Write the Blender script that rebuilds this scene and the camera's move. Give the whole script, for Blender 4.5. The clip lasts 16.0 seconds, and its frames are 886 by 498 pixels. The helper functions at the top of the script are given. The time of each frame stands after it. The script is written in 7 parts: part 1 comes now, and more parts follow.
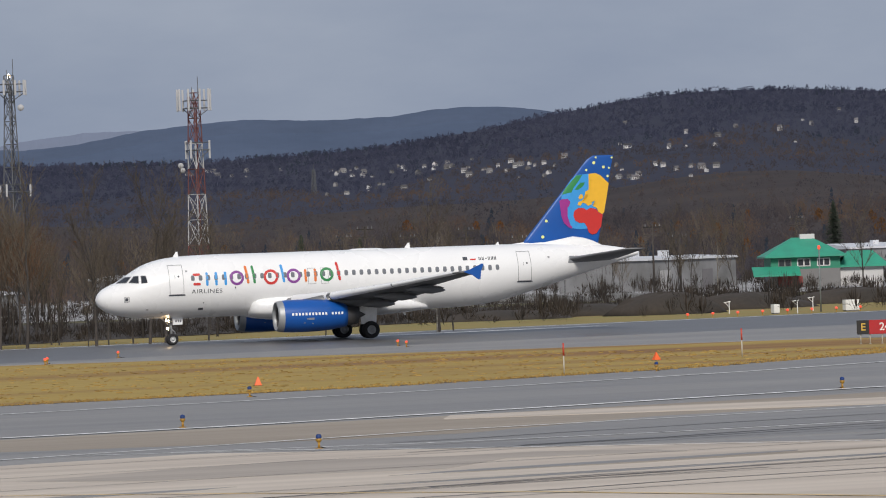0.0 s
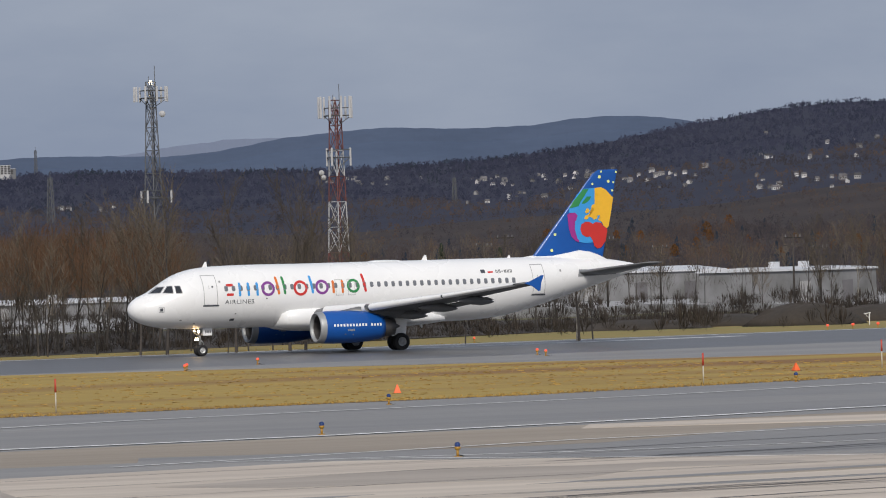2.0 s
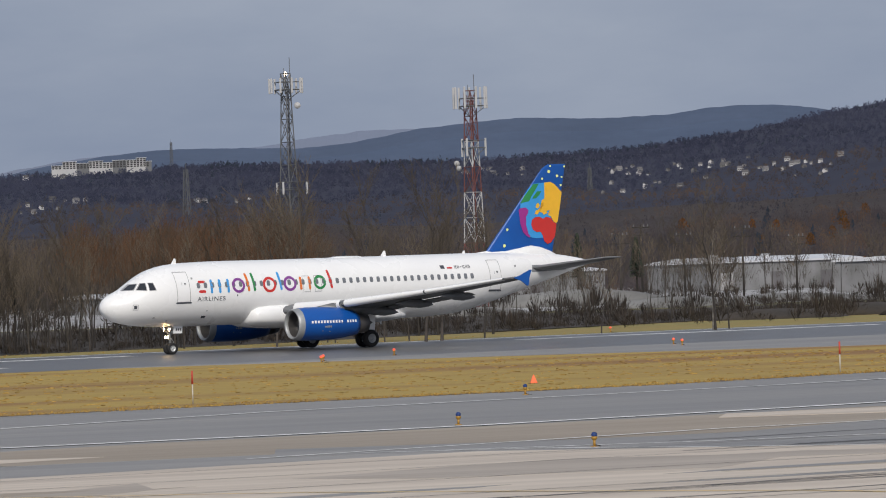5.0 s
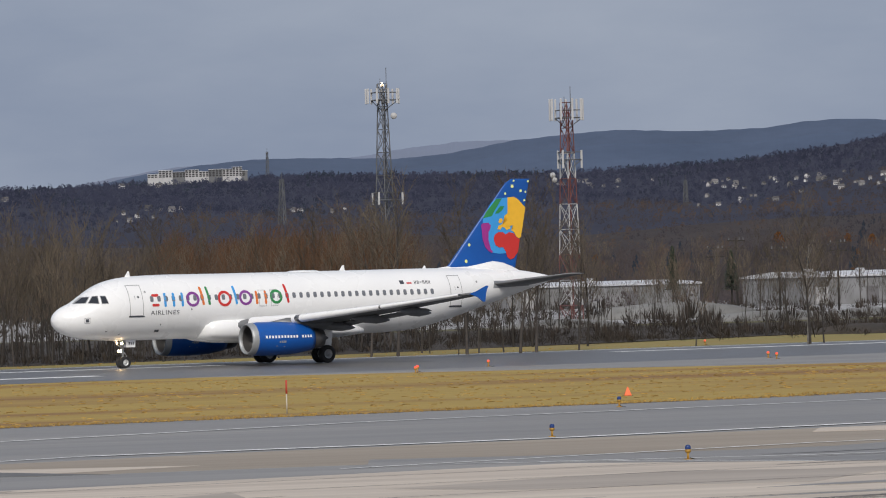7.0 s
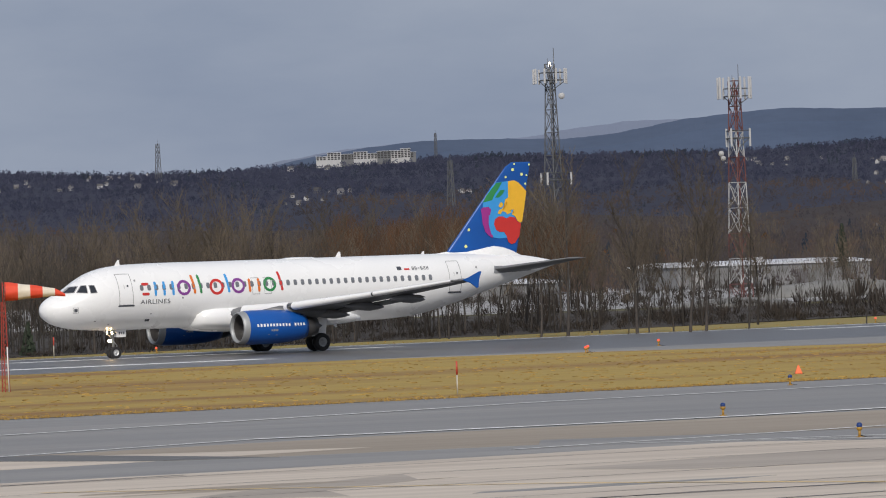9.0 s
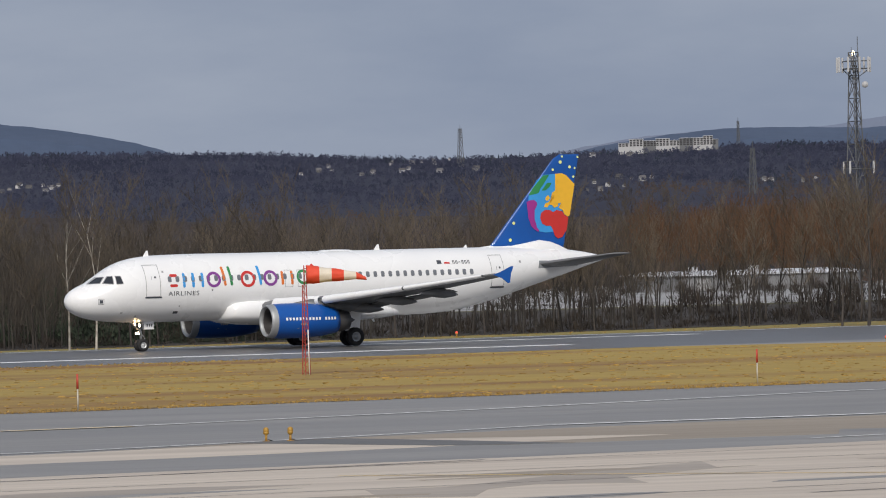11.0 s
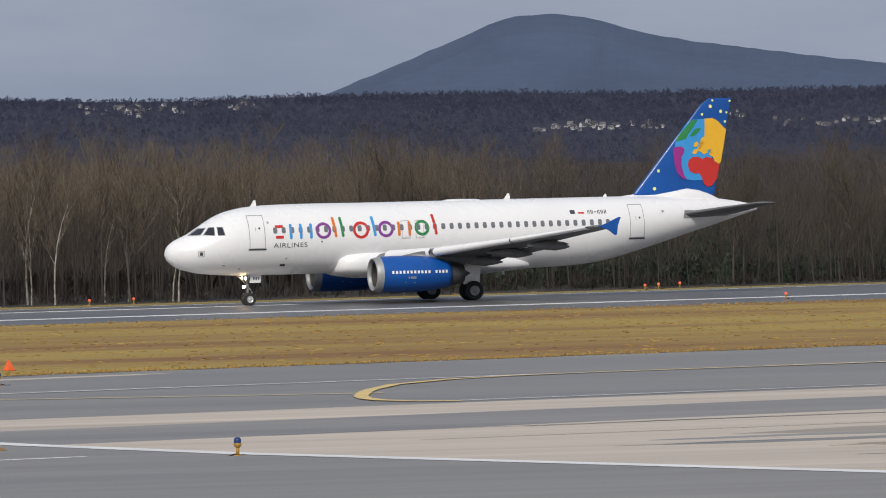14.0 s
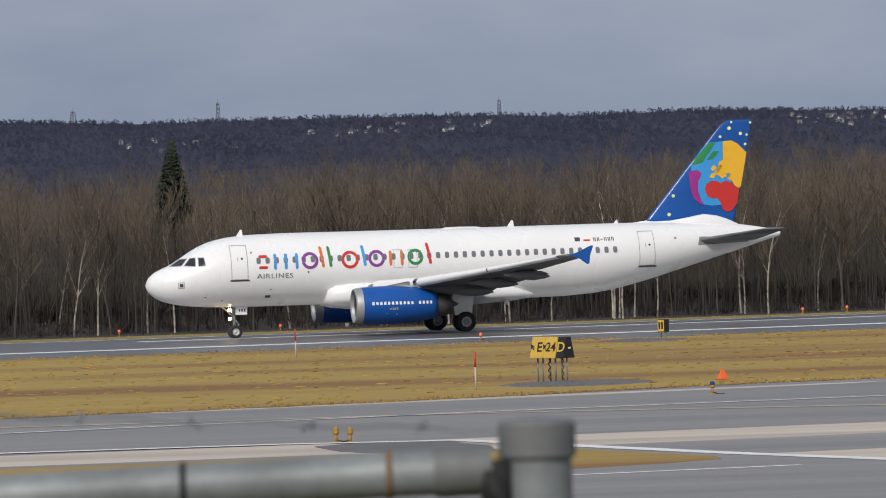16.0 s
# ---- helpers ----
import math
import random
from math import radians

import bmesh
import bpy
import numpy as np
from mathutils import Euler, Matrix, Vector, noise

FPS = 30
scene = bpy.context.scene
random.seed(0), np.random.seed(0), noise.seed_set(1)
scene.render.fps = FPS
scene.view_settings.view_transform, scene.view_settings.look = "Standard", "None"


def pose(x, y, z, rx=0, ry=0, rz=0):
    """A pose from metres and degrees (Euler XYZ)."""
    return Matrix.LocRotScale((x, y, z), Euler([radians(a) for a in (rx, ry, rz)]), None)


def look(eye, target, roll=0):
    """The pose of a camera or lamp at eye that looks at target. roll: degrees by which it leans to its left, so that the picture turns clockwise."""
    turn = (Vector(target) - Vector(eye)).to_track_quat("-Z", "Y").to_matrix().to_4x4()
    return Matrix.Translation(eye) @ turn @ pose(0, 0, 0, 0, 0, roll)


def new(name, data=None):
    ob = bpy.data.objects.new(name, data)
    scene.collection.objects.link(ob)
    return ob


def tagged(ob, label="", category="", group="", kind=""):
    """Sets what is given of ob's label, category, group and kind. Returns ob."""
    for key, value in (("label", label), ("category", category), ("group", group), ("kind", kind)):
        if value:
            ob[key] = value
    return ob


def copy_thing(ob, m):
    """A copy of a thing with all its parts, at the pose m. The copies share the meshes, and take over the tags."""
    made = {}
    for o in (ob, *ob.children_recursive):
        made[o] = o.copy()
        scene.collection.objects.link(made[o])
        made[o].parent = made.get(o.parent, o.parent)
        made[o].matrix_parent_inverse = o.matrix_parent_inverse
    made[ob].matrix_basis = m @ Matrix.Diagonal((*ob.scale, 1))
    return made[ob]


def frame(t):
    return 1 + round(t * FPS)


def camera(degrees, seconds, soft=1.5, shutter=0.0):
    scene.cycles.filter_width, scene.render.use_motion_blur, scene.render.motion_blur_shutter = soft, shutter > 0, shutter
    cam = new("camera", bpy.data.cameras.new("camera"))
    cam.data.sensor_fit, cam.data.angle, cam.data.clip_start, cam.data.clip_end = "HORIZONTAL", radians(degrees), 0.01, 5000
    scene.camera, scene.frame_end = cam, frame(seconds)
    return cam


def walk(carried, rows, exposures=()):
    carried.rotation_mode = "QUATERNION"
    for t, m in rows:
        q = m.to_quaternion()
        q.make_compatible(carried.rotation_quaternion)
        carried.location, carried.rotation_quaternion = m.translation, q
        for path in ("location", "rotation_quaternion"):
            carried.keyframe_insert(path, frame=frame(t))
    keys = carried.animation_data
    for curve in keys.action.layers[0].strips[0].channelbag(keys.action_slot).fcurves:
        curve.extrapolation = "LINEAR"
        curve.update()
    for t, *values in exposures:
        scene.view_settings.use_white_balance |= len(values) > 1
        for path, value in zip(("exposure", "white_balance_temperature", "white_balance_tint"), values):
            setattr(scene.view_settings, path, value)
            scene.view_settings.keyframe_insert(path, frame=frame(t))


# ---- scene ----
FOV = 8.308
EYE = (0.0, 0.0, 5.515)
# seconds, pan, tilt and roll of the tripod head in degrees
PAN = [
    (0, -22.679, 0.033, 2.039),
    (0.5, -22.402, -0.027, 2.031),
    (1, -21.954, -0.066, 1.865),
    (1.5, -21.679, -0.016, 1.534),
    (2, -21.366, 0.155, 1.639),
    (2.5, -21.152, 0.193, 1.680),
    (3, -20.943, 0.214, 1.740),
    (3.5, -20.727, 0.225, 1.767),
    (4, -20.537, 0.163, 1.875),
    (6.5, -19.386, 0.186, 1.602),
    (7, -19.199, 0.235, 1.474),
    (7.5, -19.007, 0.269, 1.560),
    (8, -18.644, 0.280, 1.738),
    (10.5, -15.607, -0.076, 1.688),
    (11, -14.774, 0.052, 1.390),
    (11.5, -13.553, -0.061, 1.338),
    (12, -12.413, -0.229, 1.284),
    (12.5, -11.437, -0.221, 1.163),
    (13, -10.419, -0.262, 1.136),
    (13.5, -9.192, -0.313, 1.234),
    (14, -7.005, -0.391, 1.411),
    (14.5, -4.617, -0.319, 1.466),
    (15, -2.899, -0.159, 1.473),
    (15.5, -1.540, -0.110, 1.702),
    (16, -0.321, -0.127, 1.792),
]


def aim(pan, tilt, roll):
    return pose(*EYE, 90 + tilt, 0, pan) @ pose(0, 0, 0, 0, 0, -roll)


cam = camera(FOV, 16.0, soft=1.05)
walk(cam, [(t, aim(p, e, r)) for t, p, e, r in PAN])

cam.data.dof.use_dof, cam.data.dof.focus_distance, cam.data.dof.aperture_fstop = True, 370.0, 22.0

# ---------- daylight under cloud ----------
SUN_EL, SUN_AZ = radians(38), radians(200)
world = bpy.data.worlds.new("sky")
scene.world = world
world.use_nodes = True
wn, wl = world.node_tree.nodes, world.node_tree.links
wn.clear()
w_out, w_bg = wn.new("ShaderNodeOutputWorld"), wn.new("ShaderNodeBackground")
sky = wn.new("ShaderNodeTexSky")
sky.sky_type, sky.sun_disc = "NISHITA", False
sky.sun_elevation, sky.sun_rotation = SUN_EL, SUN_AZ
sky.air_density, sky.dust_density = 1.0, 3.0
w_co, w_map = wn.new("ShaderNodeTexCoord"), wn.new("ShaderNodeMapping")
w_map.inputs["Scale"].default_value = (1.0, 1.0, 3.2)
w_noise = wn.new("ShaderNodeTexNoise")
w_noise.inputs["Scale"].default_value, w_noise.inputs["Detail"].default_value = 9.0, 6.0
w_noise.inputs["Roughness"].default_value = 0.55
w_ramp = wn.new("ShaderNodeValToRGB")
w_ramp.color_ramp.elements[0].position, w_ramp.color_ramp.elements[1].position = 0.3, 0.75
w_ramp.color_ramp.elements[0].color = (2.4, 2.9, 4.0, 1)
w_ramp.color_ramp.elements[1].color = (3.75, 4.2, 5.1, 1)
w_mix = wn.new("ShaderNodeMix")
w_mix.data_type = "RGBA"
w_mix.inputs["Factor"].default_value = 0.93
wl.new(w_co.outputs["Generated"], w_map.inputs["Vector"])
wl.new(w_map.outputs["Vector"], w_noise.inputs["Vector"])
wl.new(w_noise.outputs["Fac"], w_ramp.inputs["Fac"])
wl.new(sky.outputs["Color"], w_mix.inputs["A"])
wl.new(w_ramp.outputs["Color"], w_mix.inputs["B"])
wl.new(w_mix.outputs["Result"], w_bg.inputs["Color"])
w_bg.inputs["Strength"].default_value = 0.1
wl.new(w_bg.outputs["Background"], w_out.inputs["Surface"])

sun = new("sun", bpy.data.lights.new("sun", "SUN"))
sun.data.energy, sun.data.angle, sun.data.color = 3.0, radians(14), (1.0, 0.94, 0.855)
sun.matrix_world = look((-100 * math.sin(SUN_AZ - math.pi), -100, 100 * math.tan(SUN_EL)), (0, 0, 0))
scene.view_settings.exposure = 0.0


# ---------- materials ----------
def mat(name, colour, rough=0.6, metal=0.0, vary=0.12, scale=3.0, fine=40.0, bump=0.0, bump_scale=60.0, second=None, stretch=None, coat=0.0,
        emit=None, emit_strength=0.0, islands=0.0, objects=0.0, cut=(0.35, 0.7), spec=0.5, through_light=0.0):
    """A surface with a coarse mottle (towards the second colour), a fine grain and a relief."""
    m = bpy.data.materials.new(name)
    m.use_nodes = True
    n, l = m.node_tree.nodes, m.node_tree.links
    b = n["Principled BSDF"]
    b.inputs["Roughness"].default_value, b.inputs["Metallic"].default_value = rough, metal
    b.inputs["Coat Weight"].default_value = coat
    b.inputs["Specular IOR Level"].default_value = spec
    co = n.new("ShaderNodeTexCoord")
    mp = n.new("ShaderNodeMapping")
    mp.inputs["Scale"].default_value = stretch or (1, 1, 1)
    l.new(co.outputs["Object"], mp.inputs["Vector"])
    big, small = n.new("ShaderNodeTexNoise"), n.new("ShaderNodeTexNoise")
    big.inputs["Scale"].default_value, big.inputs["Detail"].default_value = scale, 5
    small.inputs["Scale"].default_value, small.inputs["Detail"].default_value = fine, 3
    for t in (big, small):
        l.new(mp.outputs["Vector"], t.inputs["Vector"])
    ramp = n.new("ShaderNodeValToRGB")
    ramp.color_ramp.elements[0].position, ramp.color_ramp.elements[1].position = cut
    ramp.color_ramp.elements[0].color = (*colour, 1)
    two = second or tuple(c * (1 - vary) for c in colour)
    ramp.color_ramp.elements[1].color = (*two, 1)
    l.new(big.outputs["Fac"], ramp.inputs["Fac"])
    grain = n.new("ShaderNodeMapRange")
    grain.inputs["To Min"].default_value, grain.inputs["To Max"].default_value = 1 - vary, 1 + vary
    l.new(small.outputs["Fac"], grain.inputs["Value"])
    mul = n.new("ShaderNodeMix")
    mul.data_type, mul.blend_type = "RGBA", "MULTIPLY"
    mul.inputs["Factor"].default_value = 1.0
    l.new(ramp.outputs["Color"], mul.inputs["A"])
    l.new(grain.outputs["Result"], mul.inputs["B"])
    colour_out = mul.outputs["Result"]
    for kind, amount in (("island", islands), ("object", objects)):
        if amount:
            src = n.new("ShaderNodeNewGeometry") if kind == "island" else n.new("ShaderNodeObjectInfo")
            rnd = src.outputs["Random Per Island"] if kind == "island" else src.outputs["Random"]
            rg = n.new("ShaderNodeMapRange")
            rg.inputs["To Min"].default_value, rg.inputs["To Max"].default_value = 1 - amount, 1 + amount
            l.new(rnd, rg.inputs["Value"])
            mu = n.new("ShaderNodeMix")
            mu.data_type, mu.blend_type = "RGBA", "MULTIPLY"
            mu.inputs["Factor"].default_value = 1.0
            l.new(colour_out, mu.inputs["A"])
            l.new(rg.outputs["Result"], mu.inputs["B"])
            colour_out = mu.outputs["Result"]
    l.new(colour_out, b.inputs["Base Color"])
    rr = n.new("ShaderNodeMapRange")
    rr.inputs["To Min"].default_value, rr.inputs["To Max"].default_value = max(0.02, rough - 0.08), min(1, rough + 0.08)
    l.new(big.outputs["Fac"], rr.inputs["Value"])
    l.new(rr.outputs["Result"], b.inputs["Roughness"])
    if bump:
        bt, bp = n.new("ShaderNodeTexNoise"), n.new("ShaderNodeBump")
        bt.inputs["Scale"].default_value, bt.inputs["Detail"].default_value = bump_scale, 4
        bp.inputs["Strength"].default_value, bp.inputs["Distance"].default_value = bump, 0.02
        l.new(mp.outputs["Vector"], bt.inputs["Vector"])
        l.new(bt.outputs["Fac"], bp.inputs["Height"])
        l.new(bp.outputs["Normal"], b.inputs["Normal"])
    if through_light:
        tr, mx = n.new("ShaderNodeBsdfTranslucent"), n.new("ShaderNodeMixShader")
        mx.inputs["Fac"].default_value = through_light
        l.new(colour_out, tr.inputs["Color"])
        l.new(b.outputs["BSDF"], mx.inputs[1])
        l.new(tr.outputs["BSDF"], mx.inputs[2])
        l.new(mx.outputs["Shader"], n["Material Output"].inputs["Surface"])
    if emit:
        b.inputs["Emission Color"].default_value = (*emit, 1)
        b.inputs["Emission Strength"].default_value = emit_strength
    return m


M_GRASS = mat("dry_grass", (0.35, 0.24, 0.055), 0.95, vary=0.26, scale=0.05, fine=0.5, second=(0.225, 0.115, 0.036), bump=0.6, bump_scale=6, stretch=(0.3, 1.3, 1), cut=(0.45, 0.64))
M_VERGE = mat("olive_autumn_grass", (0.235, 0.20, 0.058), 0.95, vary=0.25, scale=0.06, fine=1.0, second=(0.27, 0.19, 0.06), bump=0.5, bump_scale=5, stretch=(0.4, 1.5, 1))
M_FIELD = mat("meadow", (0.13, 0.115, 0.035), 0.95, vary=0.3, scale=0.05, fine=1.0, second=(0.075, 0.07, 0.028), bump=0.5, bump_scale=4)
M_RUNWAY = mat("wet_asphalt", (0.092, 0.089, 0.088), 0.42, vary=0.12, scale=0.05, fine=2.0, second=(0.13, 0.126, 0.122), bump=0.12, bump_scale=30, stretch=(0.4, 3, 1))
M_TAXI = mat("grey_asphalt", (0.198, 0.187, 0.174), 0.5, vary=0.22, scale=0.06, fine=0.3, second=(0.275, 0.258, 0.238), bump=0.2, bump_scale=20, stretch=(0.25, 2.5, 1))
M_BROWN = mat("worn_brown_asphalt", (0.275, 0.228, 0.175), 0.7, vary=0.16, scale=0.05, fine=0.3, second=(0.36, 0.305, 0.243), bump=0.25, bump_scale=20, stretch=(0.2, 3, 1))
M_CONC = mat("pale_concrete", (0.55, 0.475, 0.395), 0.75, vary=0.24, scale=0.07, fine=0.26, second=(0.40, 0.34, 0.285), bump=0.2, bump_scale=20, stretch=(0.16, 3, 1), cut=(0.44, 0.74))
M_TAUPE = mat("taupe_concrete", (0.33, 0.285, 0.24), 0.72, vary=0.2, scale=0.09, fine=0.3, second=(0.42, 0.365, 0.31), bump=0.2, bump_scale=20, stretch=(0.2, 3, 1))
M_DARKASPH = mat("dark_patched_asphalt", (0.115, 0.11, 0.104), 0.6, vary=0.2, scale=0.2, fine=0.8, second=(0.145, 0.138, 0.13))
M_SOIL = mat("bare_brown_soil", (0.10, 0.068, 0.038), 0.95, vary=0.3, scale=0.4, fine=3, second=(0.15, 0.105, 0.05))
M_SEAL = mat("crack_sealant", (0.07, 0.065, 0.062), 0.6, vary=0.2, scale=0.5)
M_LINE = mat("white_road_paint", (0.84, 0.83, 0.81), 0.6, vary=0.2, scale=0.4, fine=8, second=(0.68, 0.67, 0.65))
M_YEL = mat("yellow_road_paint", (0.80, 0.56, 0.18), 0.6, vary=0.2, scale=0.4, fine=8, second=(0.66, 0.50, 0.24))
M_GRAVEL = mat("dark_gravel", (0.11, 0.11, 0.12), 0.9, vary=0.4, scale=1.2, fine=9, second=(0.16, 0.15, 0.14), bump=0.8, bump_scale=14)
M_WHITE = mat("white_aircraft_paint", (0.82, 0.82, 0.82), 0.28, vary=0.03, scale=0.35, fine=9, second=(0.78, 0.78, 0.785), coat=0.25)
M_WINGGREY = mat("grey_wing_paint", (0.27, 0.28, 0.30), 0.4, vary=0.08, scale=0.7, fine=9, second=(0.21, 0.22, 0.235))
# darker copy of grey_wing_paint, with the shade under wings and tailplane mixed in
M_WINGDARK = mat("shade_darkened_wing_paint", (0.15, 0.155, 0.165), 0.4, vary=0.1, scale=0.7, fine=9, second=(0.115, 0.12, 0.128))
M_SEAM = mat("panel_gap_grey", (0.30, 0.30, 0.31), 0.6, vary=0.1)
M_DARK = mat("dark_rubber_seal", (0.035, 0.035, 0.04), 0.6, vary=0.15)
M_GLASS_D = mat("dark_cabin_glass", (0.03, 0.033, 0.04), 0.08, vary=0.05)
M_PANE = mat("grey_cabin_window", (0.17, 0.18, 0.20), 0.15, vary=0.1)
M_BLUE = mat("deep_blue_gloss_paint", (0.006, 0.085, 0.36), 0.34, vary=0.06, scale=0.6, second=(0.006, 0.072, 0.31), coat=0.1)
M_LBLUE = mat("sky_blue_paint", (0.045, 0.30, 0.68), 0.35, vary=0.05)
M_GREEN = mat("leaf_green_paint", (0.03, 0.23, 0.07), 0.35, vary=0.05)
M_YELLOW = mat("warm_yellow_paint", (0.83, 0.46, 0.035), 0.35, vary=0.05)
M_RED = mat("bright_red_paint", (0.56, 0.035, 0.03), 0.35, vary=0.05)
M_PURPLE = mat("purple_paint", (0.22, 0.05, 0.27), 0.35, vary=0.05)
M_MAGENTA = mat("magenta_paint", (0.32, 0.03, 0.24), 0.35, vary=0.05)
M_ORANGE = mat("orange_paint", (0.68, 0.17, 0.03), 0.35, vary=0.05)
M_STAR = mat("pale_yellow_paint", (0.78, 0.82, 0.30), 0.4, vary=0.05)
M_LETTER = mat("dark_grey_lettering", (0.055, 0.06, 0.075), 0.5, vary=0.05)
M_METAL = mat("bare_metal", (0.55, 0.56, 0.58), 0.35, metal=0.9, vary=0.1, scale=2)
M_STEEL = mat("dull_grey_steel", (0.36, 0.37, 0.38), 0.5, metal=0.4, vary=0.15, scale=2)
M_EXH = mat("heat_stained_metal", (0.12, 0.115, 0.115), 0.4, metal=0.6, vary=0.2, scale=2)
M_TYRE = mat("black_tyre_rubber", (0.018, 0.018, 0.02), 0.85, vary=0.2, scale=4)
M_HUB = mat("white_wheel_hub", (0.55, 0.56, 0.57), 0.4, metal=0.3, vary=0.1)
M_LAMP = mat("lit_landing_lamp", (1, 0.9, 0.7), 0.3, emit=(1.0, 0.66, 0.32), emit_strength=30)


# ---------- shaping ----------
def part(name, bm, material, parent=None, label="", smooth=False):
    me = bpy.data.meshes.new(name)
    bmesh.ops.recalc_face_normals(bm, faces=bm.faces)
    bm.to_mesh(me)
    bm.free()
    me.materials.append(material)
    if smooth:
        for p in me.polygons:
            p.use_smooth = True
    ob = new(name, me)
    if parent is not None:
        ob.parent = parent
    return tagged(ob, label)


def thing(name, label, category, m=None, group=""):
    ob = new(name)
    ob.empty_display_size = 0.3
    if m is not None:
        ob.matrix_basis = m
    return tagged(ob, label, category, group)


def box(bm, x0, x1, y0, y1, z0, z1):
    v = [bm.verts.new(p) for p in ((x0, y0, z0), (x1, y0, z0), (x1, y1, z0), (x0, y1, z0), (x0, y0, z1), (x1, y0, z1), (x1, y1, z1), (x0, y1, z1))]
    for f in ((0, 3, 2, 1), (4, 5, 6, 7), (0, 1, 5, 4), (1, 2, 6, 5), (2, 3, 7, 6), (3, 0, 4, 7)):
        bm.faces.new([v[i] for i in f])


def tube(bm, a, b, r0, r1=None, n=8, caps=True):
    a, b = Vector(a), Vector(b)
    q = (b - a).to_track_quat("Z", "Y")
    r1 = r0 if r1 is None else r1
    rings = [[bm.verts.new(c + q @ Vector((r * math.cos(k * math.tau / n), r * math.sin(k * math.tau / n), 0))) for k in range(n)] for c, r in ((a, r0), (b, r1))]
    for k in range(n):
        bm.faces.new((rings[0][k], rings[0][(k + 1) % n], rings[1][(k + 1) % n], rings[1][k]))
    if caps:
        bm.faces.new(rings[0][::-1])
        bm.faces.new(rings[1])


def loft(bm, rings, caps=True, closed=True):
    vs = [[bm.verts.new(p) for p in r] for r in rings]
    for a, b in zip(vs, vs[1:]):
        n = len(a)
        for k in range(n if closed else n - 1):
            bm.faces.new((a[k], a[(k + 1) % n], b[(k + 1) % n], b[k]))
    if caps:
        bm.faces.new(vs[0][::-1])
        bm.faces.new(vs[-1])
    return vs


def lathe(bm, profile, centre, axis="x", n=32, caps=False):
    """A profile of (along, radius) turned about an axis through centre."""
    rings = []
    for s, r in profile:
        ring = []
        for k in range(n):
            c, d = r * math.cos(k * math.tau / n), r * math.sin(k * math.tau / n)
            p = {"x": (s, c, d), "y": (c, s, d), "z": (c, d, s)}[axis]
            ring.append(Vector(centre) + Vector(p))
        rings.append(ring)
    loft(bm, rings, caps)


def smooth_table(xs, ys):
    """A curve through the stations of a lines plan."""
    xs, ys = np.array(xs, float), np.array(ys, float)
    d = np.gradient(ys, xs)

    def f(x):
        x = min(max(x, xs[0]), xs[-1])
        i = min(int(np.searchsorted(xs, x, "right")) - 1, len(xs) - 2)
        h = xs[i + 1] - xs[i]
        t = (x - xs[i]) / h
        return float((2 * t**3 - 3 * t**2 + 1) * ys[i] + (t**3 - 2 * t**2 + t) * h * d[i] + (3 * t**2 - 2 * t**3) * ys[i + 1] + (t**3 - t**2) * h * d[i + 1])
    return f


# ---------- the airfield: s runs along the runway, n across it ----------
RW = radians(12.5)


def field(s, n, z=0.0):
    return Vector((s * math.cos(RW) - n * math.sin(RW), s * math.sin(RW) + n * math.cos(RW), z))


N_RW = 342.6          # the runway's centreline
GROUND = -0.2


def sheet(name, outline, z, material, label, depth=0.06, rows=1):
    """A slab of paving with that outline in (s, n)."""
    bm = bmesh.new()
    lo = [bm.verts.new(field(s, n, z - depth)) for s, n in outline]
    hi = [bm.verts.new(field(s, n, z)) for s, n in outline]
    bm.faces.new(hi)
    k = len(lo)
    for i in range(k):
        bm.faces.new((lo[i], lo[(i + 1) % k], hi[(i + 1) % k], hi[i]))
    return tagged(part(name, bm, material), label, kind="structure")


def stripe(name, points, width, z, material, label, parent=None):
    """A painted line along points in (s, n)."""
    bm = bmesh.new()
    pts = [field(s, n, 0) for s, n in points]
    rows_ = []
    for i, p in enumerate(pts):
        d = (pts[min(i + 1, len(pts) - 1)] - pts[max(i - 1, 0)]).normalized()
        side = Vector((-d.y, d.x, 0)) * width / 2
        za, zb = (z((points[i][0], points[i][1] + width / 2)), z((points[i][0], points[i][1] - width / 2))) if callable(z) else (z, z)
        rows_.append((bm.verts.new(p + side + Vector((0, 0, za))), bm.verts.new(p - side + Vector((0, 0, zb)))))
    for a, b in zip(rows_, rows_[1:]):
        bm.faces.new((a[0], a[1], b[1], b[0]))
    return tagged(part(name, bm, material, parent), label, kind="structure")


def terrain_height(x, y):
    """The ground under everything: flat airfield, the bank under the camera, then the far slopes."""
    d = math.hypot(x, y)
    z = GROUND - 0.05
    if d < 60:                                     # the spotters' bank
        z += 3.4 * (1 - min(1, max(0, (d - 16) / 40)) ** 0.8)
    return z


# ground: one sheet in rings out to the horizon
def build_ground():
    bm = bmesh.new()
    radii = [2, 8, 14, 20, 28, 38, 50, 62, 90, 130, 180, 260, 360, 480, 640, 900, 1300, 2000, 3200, 4700]
    n = 72
    rings = []
    for r in radii:
        ring = []
        for k in range(n):
            a = k * math.tau / n
            x, y = r * math.cos(a), r * math.sin(a)
            ring.append((x, y, terrain_height(x, y)))
        rings.append(ring)
    loft(bm, rings, caps=False)
    bm.verts.ensure_lookup_table()
    bm.faces.new([bm.verts[k] for k in range(n)])
    tagged(part("ground", bm, M_FIELD, smooth=True), "flat autumn meadow round the airfield", kind="structure")


build_ground()


# the mown strip between runway and taxiway, and beyond the runway
def patch_grass(name, outline, z, label):
    sheet(name, outline, z, M_GRASS, label, 0.03)


